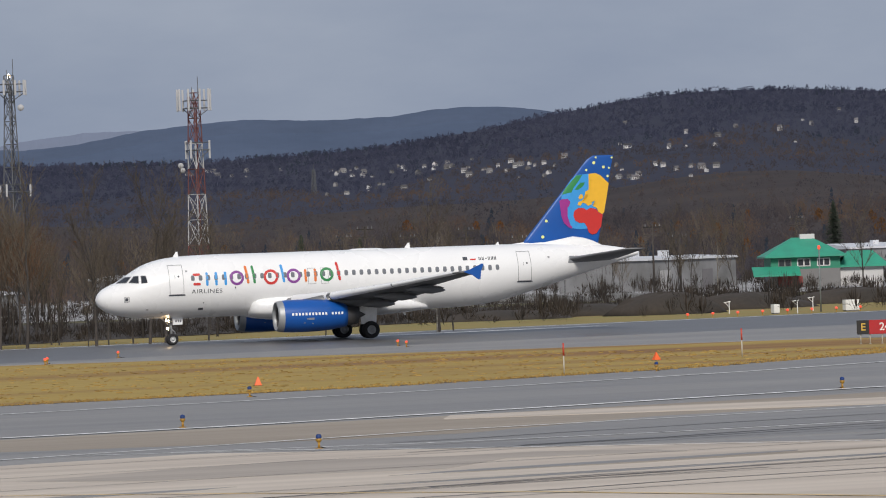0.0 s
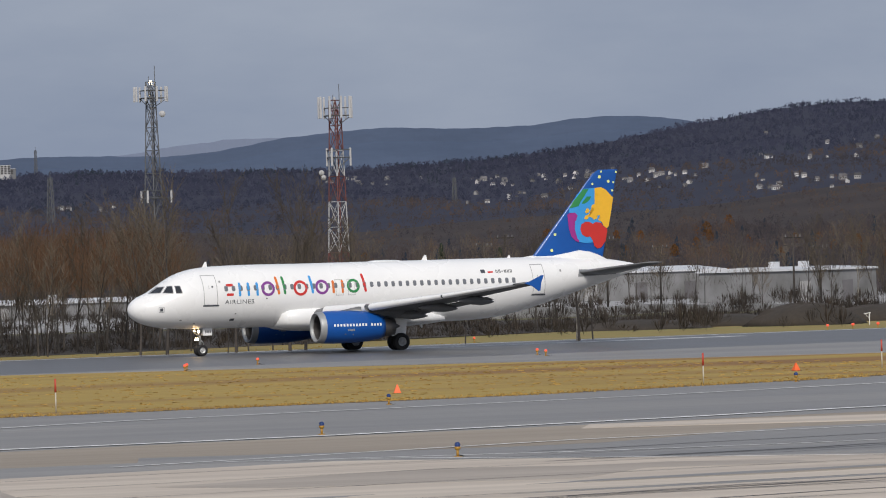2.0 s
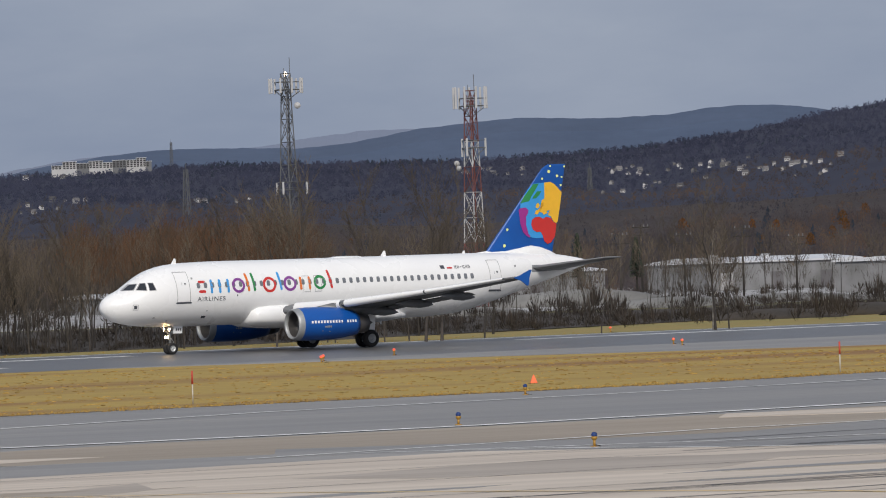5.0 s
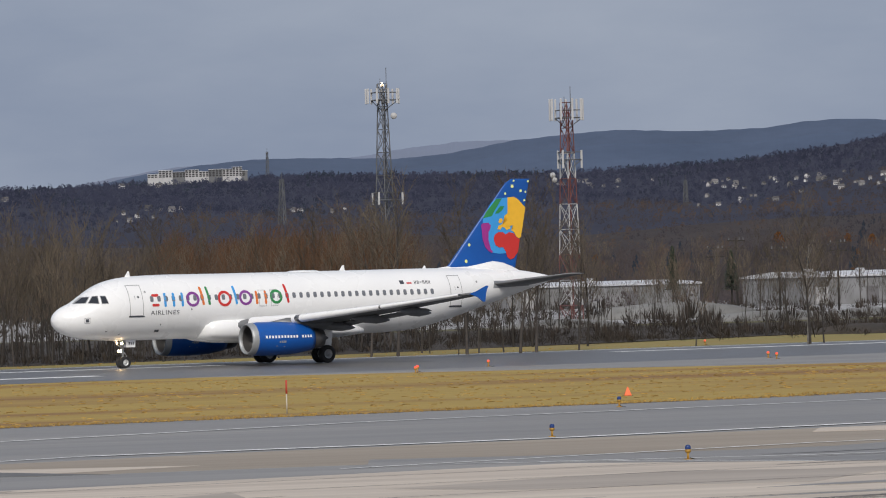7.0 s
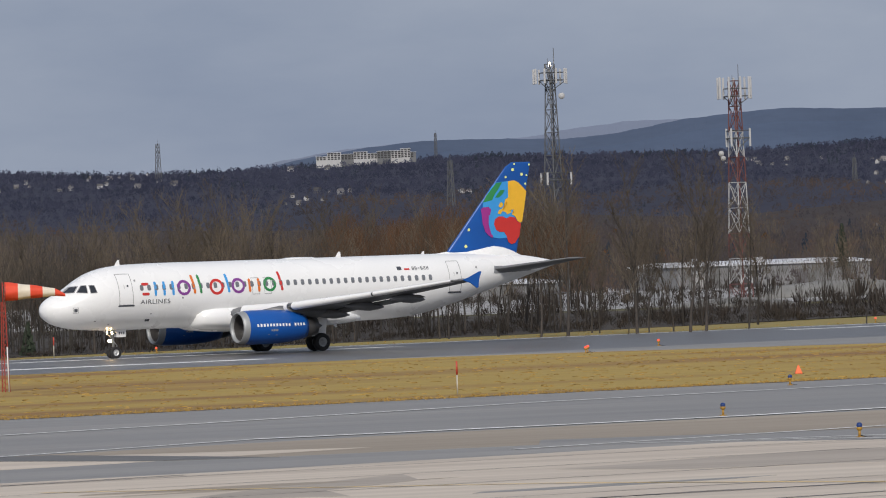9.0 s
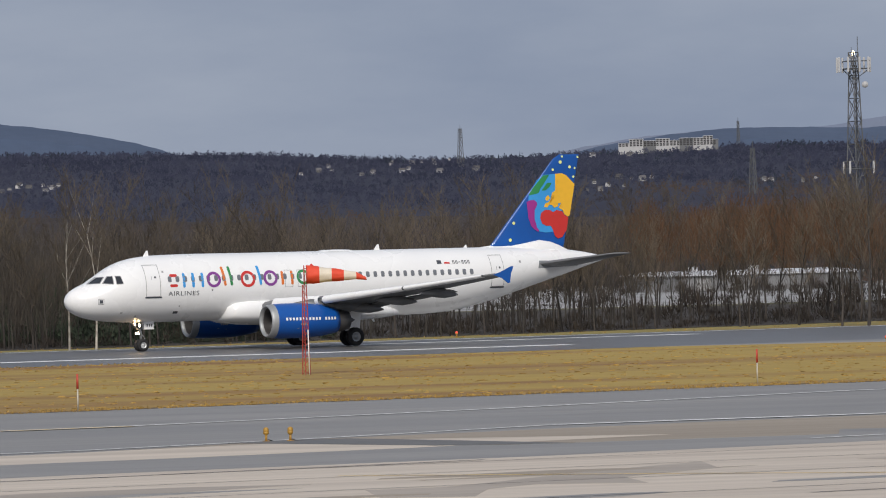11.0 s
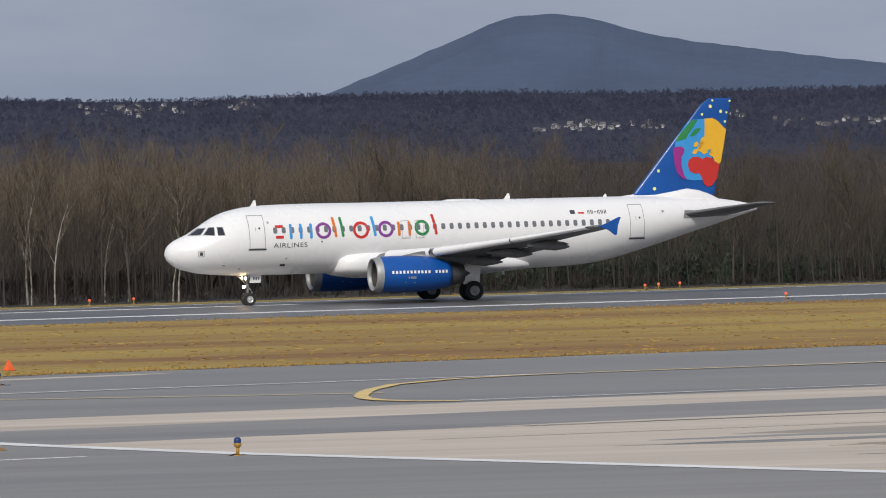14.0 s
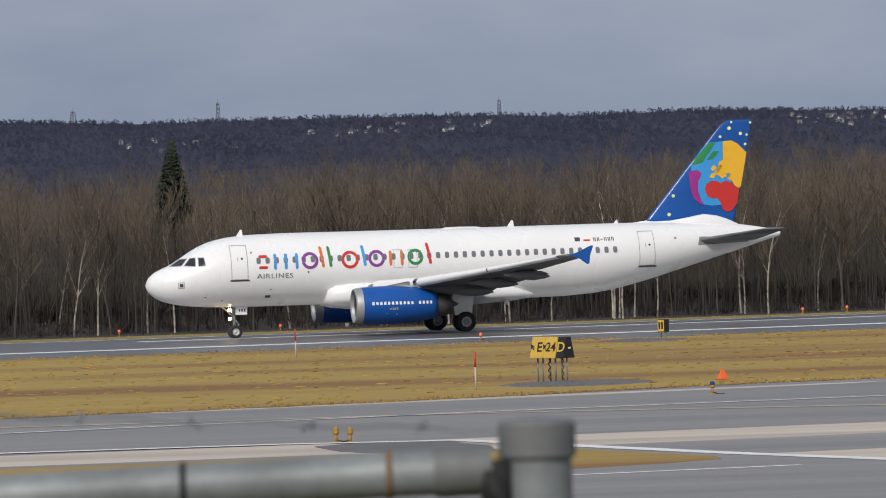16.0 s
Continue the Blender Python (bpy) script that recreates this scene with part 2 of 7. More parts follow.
patch_grass("grass_strip", [(-330, 300), (-330, 196), (-30, 197), (20, 200), (45, 205), (60, 212), (110, 215.5), (150, 216), (172, 222), (190, 232), (205, 245), (222, 262),
                            (218, 275), (205, 285), (195, 296), (185, 306), (176, 313), (168, 318), (-330, 318)], GROUND + 0.0, "mown strip of yellow-brown autumn grass")
sheet("grass_verge", [(-330, 364), (600, 364), (600, 520), (400, 464), (258, 396), (200, 379), (-330, 379)], GROUND, M_VERGE, "green-yellow grass verge behind the runway", 0.03)


def build_runway():
    bm = bmesh.new()
    prof = [(312.5, GROUND + 0.005), (314, GROUND + 0.02), (326, -0.12), (N_RW, 0.0), (359, -0.12), (367, GROUND + 0.02), (368, GROUND)]
    rings = []
    for s in np.linspace(-500, 1100, 33):
        rings.append([field(s, n, z) for n, z in prof])
    loft(bm, rings, caps=False, closed=False)
    tagged(part("runway", bm, M_RUNWAY), "damp dark grey asphalt runway with a low crown", kind="structure")


build_runway()


def crown(p):
    n = p[1]
    return float(np.interp(n, [314, 326, N_RW, 359, 367], [GROUND + 0.02, -0.12, 0.0, -0.12, GROUND + 0.02])) + 0.008


stripe("runway_edge_line", [(s, 325) for s in np.linspace(-420, 176, 14)], 2.1, crown, M_LINE, "white painted runway edge line")
stripe("runway_far_line", [(s, 361.5) for s in np.linspace(-420, 700, 24)], 1.8, crown, M_LINE, "far white painted runway edge line")
stripe("runway_centre_line", [(s, N_RW) for s in np.linspace(60, 112, 3)], 2.0, crown, M_LINE, "white painted runway centre line dash")
for s0 in (-60, -115, -170, 165, 225, 285):
    stripe("runway_centre_line", [(s, N_RW) for s in np.linspace(s0, s0 + 30, 3)], 2.0, crown, M_LINE, "white painted runway centre line dash")

# exit road at the sign, joining runway and taxiway
sheet("exit_road", [(170, 316), (178, 311), (187, 304), (197, 294), (206, 284), (220, 273), (224, 262), (206, 244.5), (192, 232), (320, 232), (320, 316)], GROUND + 0.012, M_TAXI, "grey asphalt exit from the runway")
# taxiway
sheet("taxiway", [(-330, 197), (-30, 198), (20, 201), (45, 206), (60, 213), (110, 216.5), (150, 217), (172, 223), (190, 233), (320, 233), (320, 100), (-330, 100)], GROUND + 0.02, M_TAXI, "broad grey asphalt taxiway")


# ---------- the airliner: x runs aft from the nose, -y is the port side, z up from the tarmac ----------
ST = [0, 0.12, 0.35, 0.8, 1.35, 2.0, 2.5, 3.2, 4.2, 5.5, 7, 12, 18, 24.5, 27, 29, 31, 33, 35, 36.4, 37.3, 37.57]
f_top = smooth_table(ST, [3.2, 3.5, 3.76, 4.04, 4.27, 4.66, 4.98, 5.36, 5.68, 5.86, 5.92, 5.92, 5.92, 5.92, 5.92, 5.91, 5.88, 5.8, 5.66, 5.45, 5.27, 5.2])
f_bot = smooth_table(ST, [3.1, 2.82, 2.58, 2.3, 2.12, 1.98, 1.92, 1.86, 1.81, 1.78, 1.78, 1.78, 1.78, 1.8, 2.02, 2.45, 3.0, 3.58, 4.15, 4.57, 4.83, 4.9])
f_half = smooth_table(ST, [0.03, 0.36, 0.62, 0.95, 1.22, 1.46, 1.6, 1.76, 1.89, 1.96, 1.975, 1.975, 1.975, 1.975, 1.93, 1.77, 1.47, 1.1, 0.72, 0.44, 0.25, 0.16])


def skin(x, z, off=0.0, side=-1):
    """The point of the fuselage's side at station x and height z."""
    t, b, w = f_top(x), f_bot(x), f_half(x)
    q = (z - (t + b) / 2) / ((t - b) / 2)
    q = max(-0.999, min(0.999, q))
    y = w * math.sqrt(1 - q * q)
    nrm = Vector((0, y / (w * w), (z - (t + b) / 2) / ((t - b) / 2) ** 2)).normalized()
    p = Vector((x, y, z)) + nrm * off
    return Vector((p.x, side * p.y, p.z))


def on_skin(bm, c, nx=3, nz=3, off=0.012, side=-1):
    """A patch between four corners (x, z), laid on the fuselage."""
    g = []
    for j in range(nz + 1):
        v = j / nz
        row = []
        for i in range(nx + 1):
            u = i / nx
            x = (c[0][0] * (1 - u) + c[1][0] * u) * (1 - v) + (c[3][0] * (1 - u) + c[2][0] * u) * v
            z = (c[0][1] * (1 - u) + c[1][1] * u) * (1 - v) + (c[3][1] * (1 - u) + c[2][1] * u) * v
            row.append(bm.verts.new(skin(x, z, off, side)))
        g.append(row)
    for j in range(nz):
        for i in range(nx):
            bm.faces.new((g[j][i], g[j][i + 1], g[j + 1][i + 1], g[j + 1][i]))


def bar_on_skin(bm, x0, z0, x1, z1, w, off=0.014):
    """A stroke with round ends."""
    d = Vector((x1 - x0, z1 - z0))
    length = d.length
    d.normalize()
    nn = Vector((-d.y, d.x))
    steps = max(2, int(length / 0.12))
    stations = []
    for a in range(6):
        th = a / 5 * math.pi / 2
        stations.append((-w / 2 * math.cos(th), w / 2 * math.sin(th)))
    stations += [(length * k / steps, w / 2) for k in range(1, steps)]
    stations += [(length + w / 2 * math.sin(a / 5 * math.pi / 2), w / 2 * math.cos(a / 5 * math.pi / 2)) for a in range(6)]
    prev = None
    for s, h in stations:
        c = Vector((x0, z0)) + d * s
        row = [bm.verts.new(skin(*(c + nn * h * k), off)) for k in (-1, 0, 1)]
        if prev:
            for i in (0, 1):
                bm.faces.new((prev[i], prev[i + 1], row[i + 1], row[i]))
        prev = row


def ring_on_skin(bm, cx, cz, r, w, a0=0.0, a1=360.0, off=0.014):
    n = max(8, int((a1 - a0) / 11))
    prev = None
    for k in range(n + 1):
        a = radians(a0 + (a1 - a0) * k / n)
        row = [bm.verts.new(skin(cx + (r + w * q) * math.cos(a) / 1.0, cz + (r + w * q) * math.sin(a), off)) for q in (-0.5, 0, 0.5)]
        if prev:
            for i in (0, 1):
                bm.faces.new((prev[i], prev[i + 1], row[i + 1], row[i]))
        prev = row


def outline_on_skin(bm, c, w, off=0.012):
    for i in range(4):
        (x0, z0), (x1, z1) = c[i], c[(i + 1) % 4]
        bar_on_skin(bm, x0, z0, x1, z1, w, off)


def wing_section(x0, x1, y, z, thick, n=12, droop=0.0):
    """An aerofoil ring from leading edge x0 to trailing edge x1."""
    pts = []
    ch = x1 - x0

    def t(u):
        return thick * ch * 5 * (0.2969 * math.sqrt(u) - 0.126 * u - 0.3516 * u * u + 0.2843 * u**3 - 0.1015 * u**4)
    us = [0.5 * (1 - math.cos(math.pi * k / n)) for k in range(n + 1)]
    for u in us:
        pts.append((x0 + u * ch, y, z + t(u) * 1.05 - droop * u * u))
    for u in us[::-1][1:-1]:
        pts.append((x0 + u * ch, y, z - t(u) * 0.95 - droop * u * u))
    return pts


def flat_plate(bm, outline, thick, place):
    """A plate: outline in two coordinates, place(u, v, w) gives the point."""
    a = [bm.verts.new(place(u, v, -thick / 2)) for u, v in outline]
    b = [bm.verts.new(place(u, v, thick / 2)) for u, v in outline]
    bm.faces.new(a[::-1])
    bm.faces.new(b)
    for i in range(len(a)):
        j = (i + 1) % len(a)
        bm.faces.new((a[i], a[j], b[j], b[i]))


SPIN = []


def build_wheel(parent, name, x, y, z, r, w):
    bm = bmesh.new()
    prof = [(-w / 2 + 0.02, r * 0.52), (-w / 2, r * 0.62), (-w / 2, r * 0.82), (-w * 0.42, r * 0.93), (-w * 0.28, r), (w * 0.28, r), (w * 0.42, r * 0.93), (w / 2, r * 0.82), (w / 2, r * 0.62), (w / 2 - 0.02, r * 0.52)]
    lathe(bm, prof, (0, 0, 0), "y", 32)
    wheel = part(name, bm, M_TYRE, parent, "black rubber tyre with a pale hub", True)
    wheel.location = (x, y, z)
    bm = bmesh.new()
    for s in (-1, 1):
        lathe(bm, [(s * (w / 2 - 0.03), r * 0.53), (s * (w / 2 - 0.05), r * 0.42), (s * (w / 2 - 0.09), r * 0.36), (s * (w / 2 - 0.09), r * 0.2), (s * (w / 2 - 0.02), r * 0.17), (s * (w / 2 - 0.02), 0.01)], (0, 0, 0), "y", 24)
        for k in range(8):
            a = k * math.tau / 8
            tube(bm, (r * 0.3 * math.cos(a), s * (w / 2 - 0.1), r * 0.3 * math.sin(a)), (r * 0.3 * math.cos(a), s * (w / 2 - 0.05), r * 0.3 * math.sin(a)), r * 0.045, n=6)
    part("hub", bm, M_HUB if r < 0.45 else M_STEEL, wheel, "pale metal wheel hub", True)
    SPIN.append((wheel, r))
    return wheel


def build_airliner():
    jet = thing("airliner", "white twin-engined passenger jet with painted blue tail and blue engines", "aircraft")
    # fuselage
    bm = bmesh.new()
    xs = sorted(set([0.0, 0.03, 0.08, 0.16, 0.26, 0.4, 0.55] + [round(v, 2) for v in np.arange(0.75, 7.1, 0.25)] + [8, 10, 12, 15, 18, 21, 24.5] + [round(v, 2) for v in np.arange(25, 37.6, 0.5)] + [37.57]))
    n = 64
    rings = []
    for x in xs:
        t, b, w = f_top(x), f_bot(x), f_half(x)
        rings.append([(x, w * math.cos(k * math.tau / n), (t + b) / 2 + (t - b) / 2 * math.sin(k * math.tau / n)) for k in range(n)])
    loft(bm, rings)
    fus = part("fuselage", bm, M_WHITE, jet, "glossy white tubular fuselage", True)
    # belly fairing
    bm = bmesh.new()
    rings = []
    for x, w, zt, zb in [(10.15, 0.9, 2.5, 1.85), (10.3, 1.75, 2.85, 1.7), (10.7, 2.03, 3.05, 1.58), (11.6, 2.14, 3.15, 1.48), (13, 2.2, 3.15, 1.42), (17, 2.2, 3.1, 1.42), (19.5, 2.12, 2.9, 1.5), (21.2, 1.8, 2.55, 1.62), (22.3, 1.2, 2.2, 1.75), (22.7, 0.5, 2.0, 1.8)]:
        ring = []
        for k in range(28):
            a = k * math.tau / 28
            c, s = math.cos(a), math.sin(a)
            ring.append((x, w * math.copysign(abs(c) ** 0.75, c), (zt + zb) / 2 + (zt - zb) / 2 * math.copysign(abs(s) ** 0.7, s)))
        rings.append(ring)
    loft(bm, rings)
    part("belly_fairing", bm, M_WHITE, jet, "white bulging wing root fairing", True)
    # cockpit panes
    for c in ([(1.35, 4.21), (1.93, 4.23), (2.3, 4.63), (1.96, 4.6)], [(2.06, 4.23), (2.66, 4.18), (2.72, 4.67), (2.44, 4.65)], [(2.83, 4.17), (3.24, 4.19), (3.16, 4.66), (2.86, 4.67)]):
        for side in (-1, 1):
            bm = bmesh.new()
            on_skin(bm, c, 4, 4, 0.012, side)
            pane = part("cockpit_window", bm, M_GLASS_D, fus, "dark glazed cockpit window", True)
            bm = bmesh.new()
            for i in range(4):
                (x0, z0), (x1, z1) = c[i], c[(i + 1) % 4]
                if side < 0:
                    bar_on_skin(bm, x0, z0, x1, z1, 0.035, 0.018)
            if bm.verts:
                part("frame", bm, M_SEAM, pane, "", True)
            else:
                bm.free()
    # cabin windows
    proto = bmesh.new()
    w, h = 0.11, 0.16
    centre = proto.verts.new((0, 0, 0))
    rim = []
    for k in range(20):
        a = k * math.tau / 20
        c, s = math.cos(a), math.sin(a)
        rim.append((w * math.copysign(abs(c) ** 0.6, c), h * math.copysign(abs(s) ** 0.6, s)))
    zw = 4.40
    base = skin(15, zw)

    def rel(u, v, off):
        return skin(15 + u, zw + v, off) - base
    proto.verts.remove(centre)
    proto.faces.new([proto.verts.new(rel(u, v, 0.014)) for u, v in rim])
    outer = [proto.verts.new(rel(u * 1.0, v * 1.0, 0.014)) for u, v in rim]
    proto.verts.index_update()
    pane = part("cabin_window", proto, M_PANE, fus, "grey oval cabin window")
    pane.location = base
    ring_bm = bmesh.new()
    a_ = [ring_bm.verts.new(rel(u, v, 0.016)) for u, v in rim]
    b_ = [ring_bm.verts.new(rel(u * 1.2, v * 1.15, 0.013)) for u, v in rim]
    for k in range(20):
        ring_bm.faces.new((a_[k], a_[(k + 1) % 20], b_[(k + 1) % 20], b_[k]))
    frame_ob = part("frame", ring_bm, M_WINGGREY, pane)
    for i in range(41):
        x = 6.24 + i * 0.5235
        if i == 0:
            pane.location = base + Vector((x - 15, 0, 0))
            continue
        cp = pane.copy()
        scene.collection.objects.link(cp)
        shift = skin(min(x, 27.2), zw) - base
        cp.location = base + Vector((x - 15, shift.y, 0))
        fr = frame_ob.copy()
        scene.collection.objects.link(fr)
        fr.parent = cp
    # doors, exits and hatches: grooves round each leaf
    for name, c in (("front_door", [(4.67, 3.36), (5.6, 3.36), (5.6, 5.3), (4.67, 5.3)]), ("rear_door", [(28.66, 3.43), (29.62, 3.43), (29.55, 5.4), (28.66, 5.4)]),
                    ("overwing_exit", [(14.1, 3.75), (14.6, 3.75), (14.6, 4.78), (14.1, 4.78)]), ("overwing_exit", [(14.97, 3.75), (15.47, 3.75), (15.47, 4.78), (14.97, 4.78)])):
        bm = bmesh.new()
        on_skin(bm, [(c[0][0] + 0.04, c[0][1] + 0.04), (c[1][0] - 0.04, c[1][1] + 0.04), (c[2][0] - 0.04, c[2][1] - 0.04), (c[3][0] + 0.04, c[3][1] - 0.04)], 4, 10, 0.006)
        door = part(name, bm, M_WHITE, fus, "white flush door leaf" if "door" in name else "white flush emergency exit", True)
        bm = bmesh.new()
        outline_on_skin(bm, c, 0.035 if "door" in name else 0.025, 0.009)
        part("seam", bm, M_SEAM, door, "", True)
        if "door" in name:
            bm = bmesh.new()
            bar_on_skin(bm, c[0][0] - 0.05, c[0][1] - 0.05, c[1][0] + 0.06, c[1][1] - 0.05, 0.085, 0.02)
            part("sill", bm, M_LETTER, door, "dark door sill", True)
            bm = bmesh.new()
            ring_on_skin(bm, c[0][0] + 0.62, c[0][1] + 1.18, 0.035, 0.06, off=0.013)
            part("peephole", bm, M_LETTER, door)
            bm = bmesh.new()
            bar_on_skin(bm, c[0][0] + 0.38, c[0][1] + 1.05, c[0][0] + 0.38, c[0][1] + 1.25, 0.03, 0.014)
            part("handle", bm, M_SEAM, door)
    # painted mark on the side, as plain coloured strokes
    w = 0.17
    marks = [(M_RED, [("b", 6.33, 4.62, 6.68, 4.62)]), (M_RED, [("b", 6.33, 4.0, 6.68, 4.0)]),
             (M_LBLUE, [("b", 7.2, 3.95, 7.2, 4.68)]), (M_LBLUE, [("b", 7.82, 3.95, 7.82, 4.68)]), (M_LBLUE, [("b", 8.45, 3.95, 8.45, 4.68)]),
             (M_PURPLE, [("r", 9.22, 4.32, 0.4, 0, 360)]), (M_ORANGE, [("b", 9.98, 4.0, 9.86, 5.02)]), (M_GREEN, [("b", 10.42, 4.0, 10.32, 5.02)]),
             (M_RED, [("r", 11.55, 4.3, 0.42, 0, 360)]), (M_LBLUE, [("b", 12.3, 5.02, 12.42, 4.0)]),
             (M_PURPLE, [("r", 13.1, 4.32, 0.4, 0, 360)]), (M_ORANGE, [("b", 13.92, 3.97, 13.92, 4.66)]), (M_ORANGE, [("b", 14.58, 3.97, 14.58, 4.66)]),
             (M_GREEN, [("r", 15.37, 4.34, 0.38, 0, 360)]), (M_RED, [("b", 16.1, 5.05, 16.24, 4.0)])]
    for m, strokes in marks:
        bm = bmesh.new()
        for s in strokes:
            if s[0] == "b":
                bar_on_skin(bm, *s[1:], w)
            else:
                ring_on_skin(bm, s[1], s[2], s[3], w, s[4], s[5])
        part("painted_shape", bm, m, fus, m.name.replace("_", " ") + " stroke on the cabin side", True)
    # word under the mark
    cu = bpy.data.curves.new("word", "FONT")
    cu.body, cu.size, cu.space_character = "AIRLINES", 0.39, 1.12
    tmp = new("word", cu)
    me = bpy.data.meshes.new_from_object(tmp.evaluated_get(bpy.context.evaluated_depsgraph_get()))
    bpy.data.objects.remove(tmp)
    wide = max(v.co.x for v in me.vertices)
    bm = bmesh.new()
    bm.from_mesh(me)
    for v in bm.verts:
        v.co = skin(6.12 + v.co.x * 2.08 / wide, 3.39 + v.co.y, 0.014)
    part("lettering", bm, M_LETTER, fus, "dark grey capital lettering")
    # registration as bars, flags beside it
    for k in range(6):
        x = 25.95 + k * 0.215
        for x0, z0, x1, z1 in ([(0.02, 5.02, 0.12, 5.02)] if k == 2 else [(0.03, 4.93, 0.03, 5.11), (0.12, 4.93, 0.12, 5.11)]):
            bm = bmesh.new()
            bar_on_skin(bm, x + x0, z0, x + x1, z1, 0.05)
            part("registration_bar", bm, M_LETTER, fus, "short dark painted bar", True)
    for name, m, x0, x1, z0, z1 in (("blue_flag", M_LETTER, 24.85, 25.17, 4.93, 5.16), ("flag_upper_band", M_WHITE, 25.36, 25.75, 5.03, 5.13), ("flag_lower_band", M_RED, 25.36, 25.75, 4.93, 5.03)):
        bm = bmesh.new()
        on_skin(bm, [(x0, z0), (x1, z0), (x1, z1), (x0, z1)], 3, 3, 0.013)
        part(name, bm, m, fus)
    # hatches and probes
    for x, z, a, b, m in ((1.84, 3.13, 0.1, 0.1, M_LETTER), (6.8, 2.36, 0.16, 0.07, M_LETTER), (6.95, 2.75, 0.04, 0.03, M_LETTER), (5.85, 4.87, 0.06, 0.06, M_SEAM), (30.9, 4.95, 0.07, 0.07, M_SEAM),
                          (3.2, 2.42, 0.08, 0.03, M_SEAM), (9.1, 3.68, 0.04, 0.05, M_LETTER), (4.2, 2.2, 0.06, 0.03, M_SEAM)):
        bm = bmesh.new()
        on_skin(bm, [(x - a, z - b), (x + a, z - b), (x + a, z + b), (x - a, z + b)], 2, 2, 0.013)
        part("hatch", bm, m, fus)
    bm = bmesh.new()
    outline_on_skin(bm, [(1.68, 2.97), (2.0, 2.97), (2.0, 3.29), (1.68, 3.29)], 0.03)
    part("hatch_frame", bm, M_SEAM, fus)
    for x, z0, z1, c in ((5.52, 5.82, 6.2, 0.2), (21.45, 5.88, 6.26, 0.22), (27.72, 5.88, 6.1, 0.14)):
        bm = bmesh.new()
        flat_plate(bm, [(x - c, z0), (x + c, z0), (x + c * 0.75, z1), (x + c * 0.25, z1)], 0.05, lambda u, v, q: (u, q, v))
        part("blade_aerial", bm, M_WHITE, fus, "white blade aerial")
    bm = bmesh.new()
    rings = []
    for x, w, h in ((17.2, 0.1, 0.0), (17.6, 0.4, 0.1), (18.4, 0.45, 0.12), (19.4, 0.4, 0.1), (20, 0.1, 0.0)):
        rings.append([(x, w * math.cos(k * math.pi / 8), 5.88 + h * math.sin(k * math.pi / 8)) for k in range(9)])
    loft(bm, rings, closed=False, caps=False)
    part("aerial_hump", bm, M_WHITE, fus, "", True)
    bm = bmesh.new()
    flat_plate(bm, [(20.85, 1.8), (21.15, 1.8), (21.2, 1.4), (21.1, 1.4)], 0.05, lambda u, v, q: (u, q, v))
    part("drain_mast", bm, M_WHITE, fus)
    # wings
    for side, nm in ((-1, "port"), (1, "starboard")):
        bm = bmesh.new()
        rings = [wing_section(11.6, 18.9, side * 0.4, 2.3, 0.15, droop=0.2), wing_section(12.25, 18.85, side * 1.95, 2.5, 0.15, droop=0.2), wing_section(14.75, 18.8, side * 6.4, 2.95, 0.125, droop=0.18),
                 wing_section(17.65, 20.4, side * 11.7, 3.55, 0.115, droop=0.1), wing_section(20.5, 22.0, side * 16.95, 4.22, 0.11, droop=0.03)]
        loft(bm, rings)
        wing = part("wing", bm, M_WINGDARK, jet, "grey swept wing", True)
        # slats along the leading edge, bright metal
        bm = bmesh.new()
        for (xa, ya, za, ta), (xb, yb, zb, tb) in zip([(12.9, 3.1, 2.62, 0.5), (14.75, 6.4, 2.95, 0.27), (17.65, 11.7, 3.55, 0.17)], [(14.6, 6.1, 2.92, 0.3), (17.6, 11.6, 3.54, 0.17), (20.4, 16.7, 4.19, 0.09)]):
            prev = None
            rings = []
            for x, y, z, t in ((xa, ya, za, ta), (xb, yb, zb, tb)):
                rings.append([(x + 0.32 * (1 - math.cos(k * math.pi / 8 - math.pi / 2)) - 0.34, side * y, z + (t * 0.85 + 0.03) * math.sin(k * math.pi / 8 - math.pi / 2) - 0.01) for k in range(9)])
            loft(bm, rings, caps=False, closed=False)
        part("slat", bm, M_WHITE if side < 0 else M_METAL, wing, "pale leading edge slat", True)
        # flaps, a little down
        for x0, y0, z0, x1, y1, z1, c in ((18.5, 2.3, 2.32, 18.45, 6.3, 2.72, 0.95), (18.5, 6.6, 2.74, 20.0, 12.6, 3.4, 0.75)):
            bm = bmesh.new()
            loft(bm, [wing_section(x0 - 0.25, x0 + c, side * y0, z0 - 0.06, 0.12, 6, 0.18), wing_section(x1 - 0.2, x1 + c * 0.85, side * y1, z1 - 0.05, 0.12, 6, 0.14)])
            part("flap", bm, M_WINGDARK, wing, "grey trailing edge flap", True)
        for xe, y, z, ln in ((19.05, 5.6, 2.22, 3.0), (19.75, 8.8, 2.66, 2.9), (20.75, 12.3, 3.06, 2.6)):
            bm = bmesh.new()
            prof = [(0, 0.03), (0.15, 0.12), (0.4, 0.22), (0.65, 0.24), (0.88, 0.13), (1.0, 0.03)]
            rings = []
            for u, r in prof:
                rings.append([(xe - ln * (1 - u), side * y + r * 0.85 * math.cos(k * math.tau / 12), z + 0.16 - 0.16 * u * u + r * 1.25 * math.sin(k * math.tau / 12)) for k in range(12)])
            loft(bm, rings)
            part("flap_fairing", bm, M_WINGDARK, wing, "grey canoe-shaped flap track fairing", True)
        bm = bmesh.new()
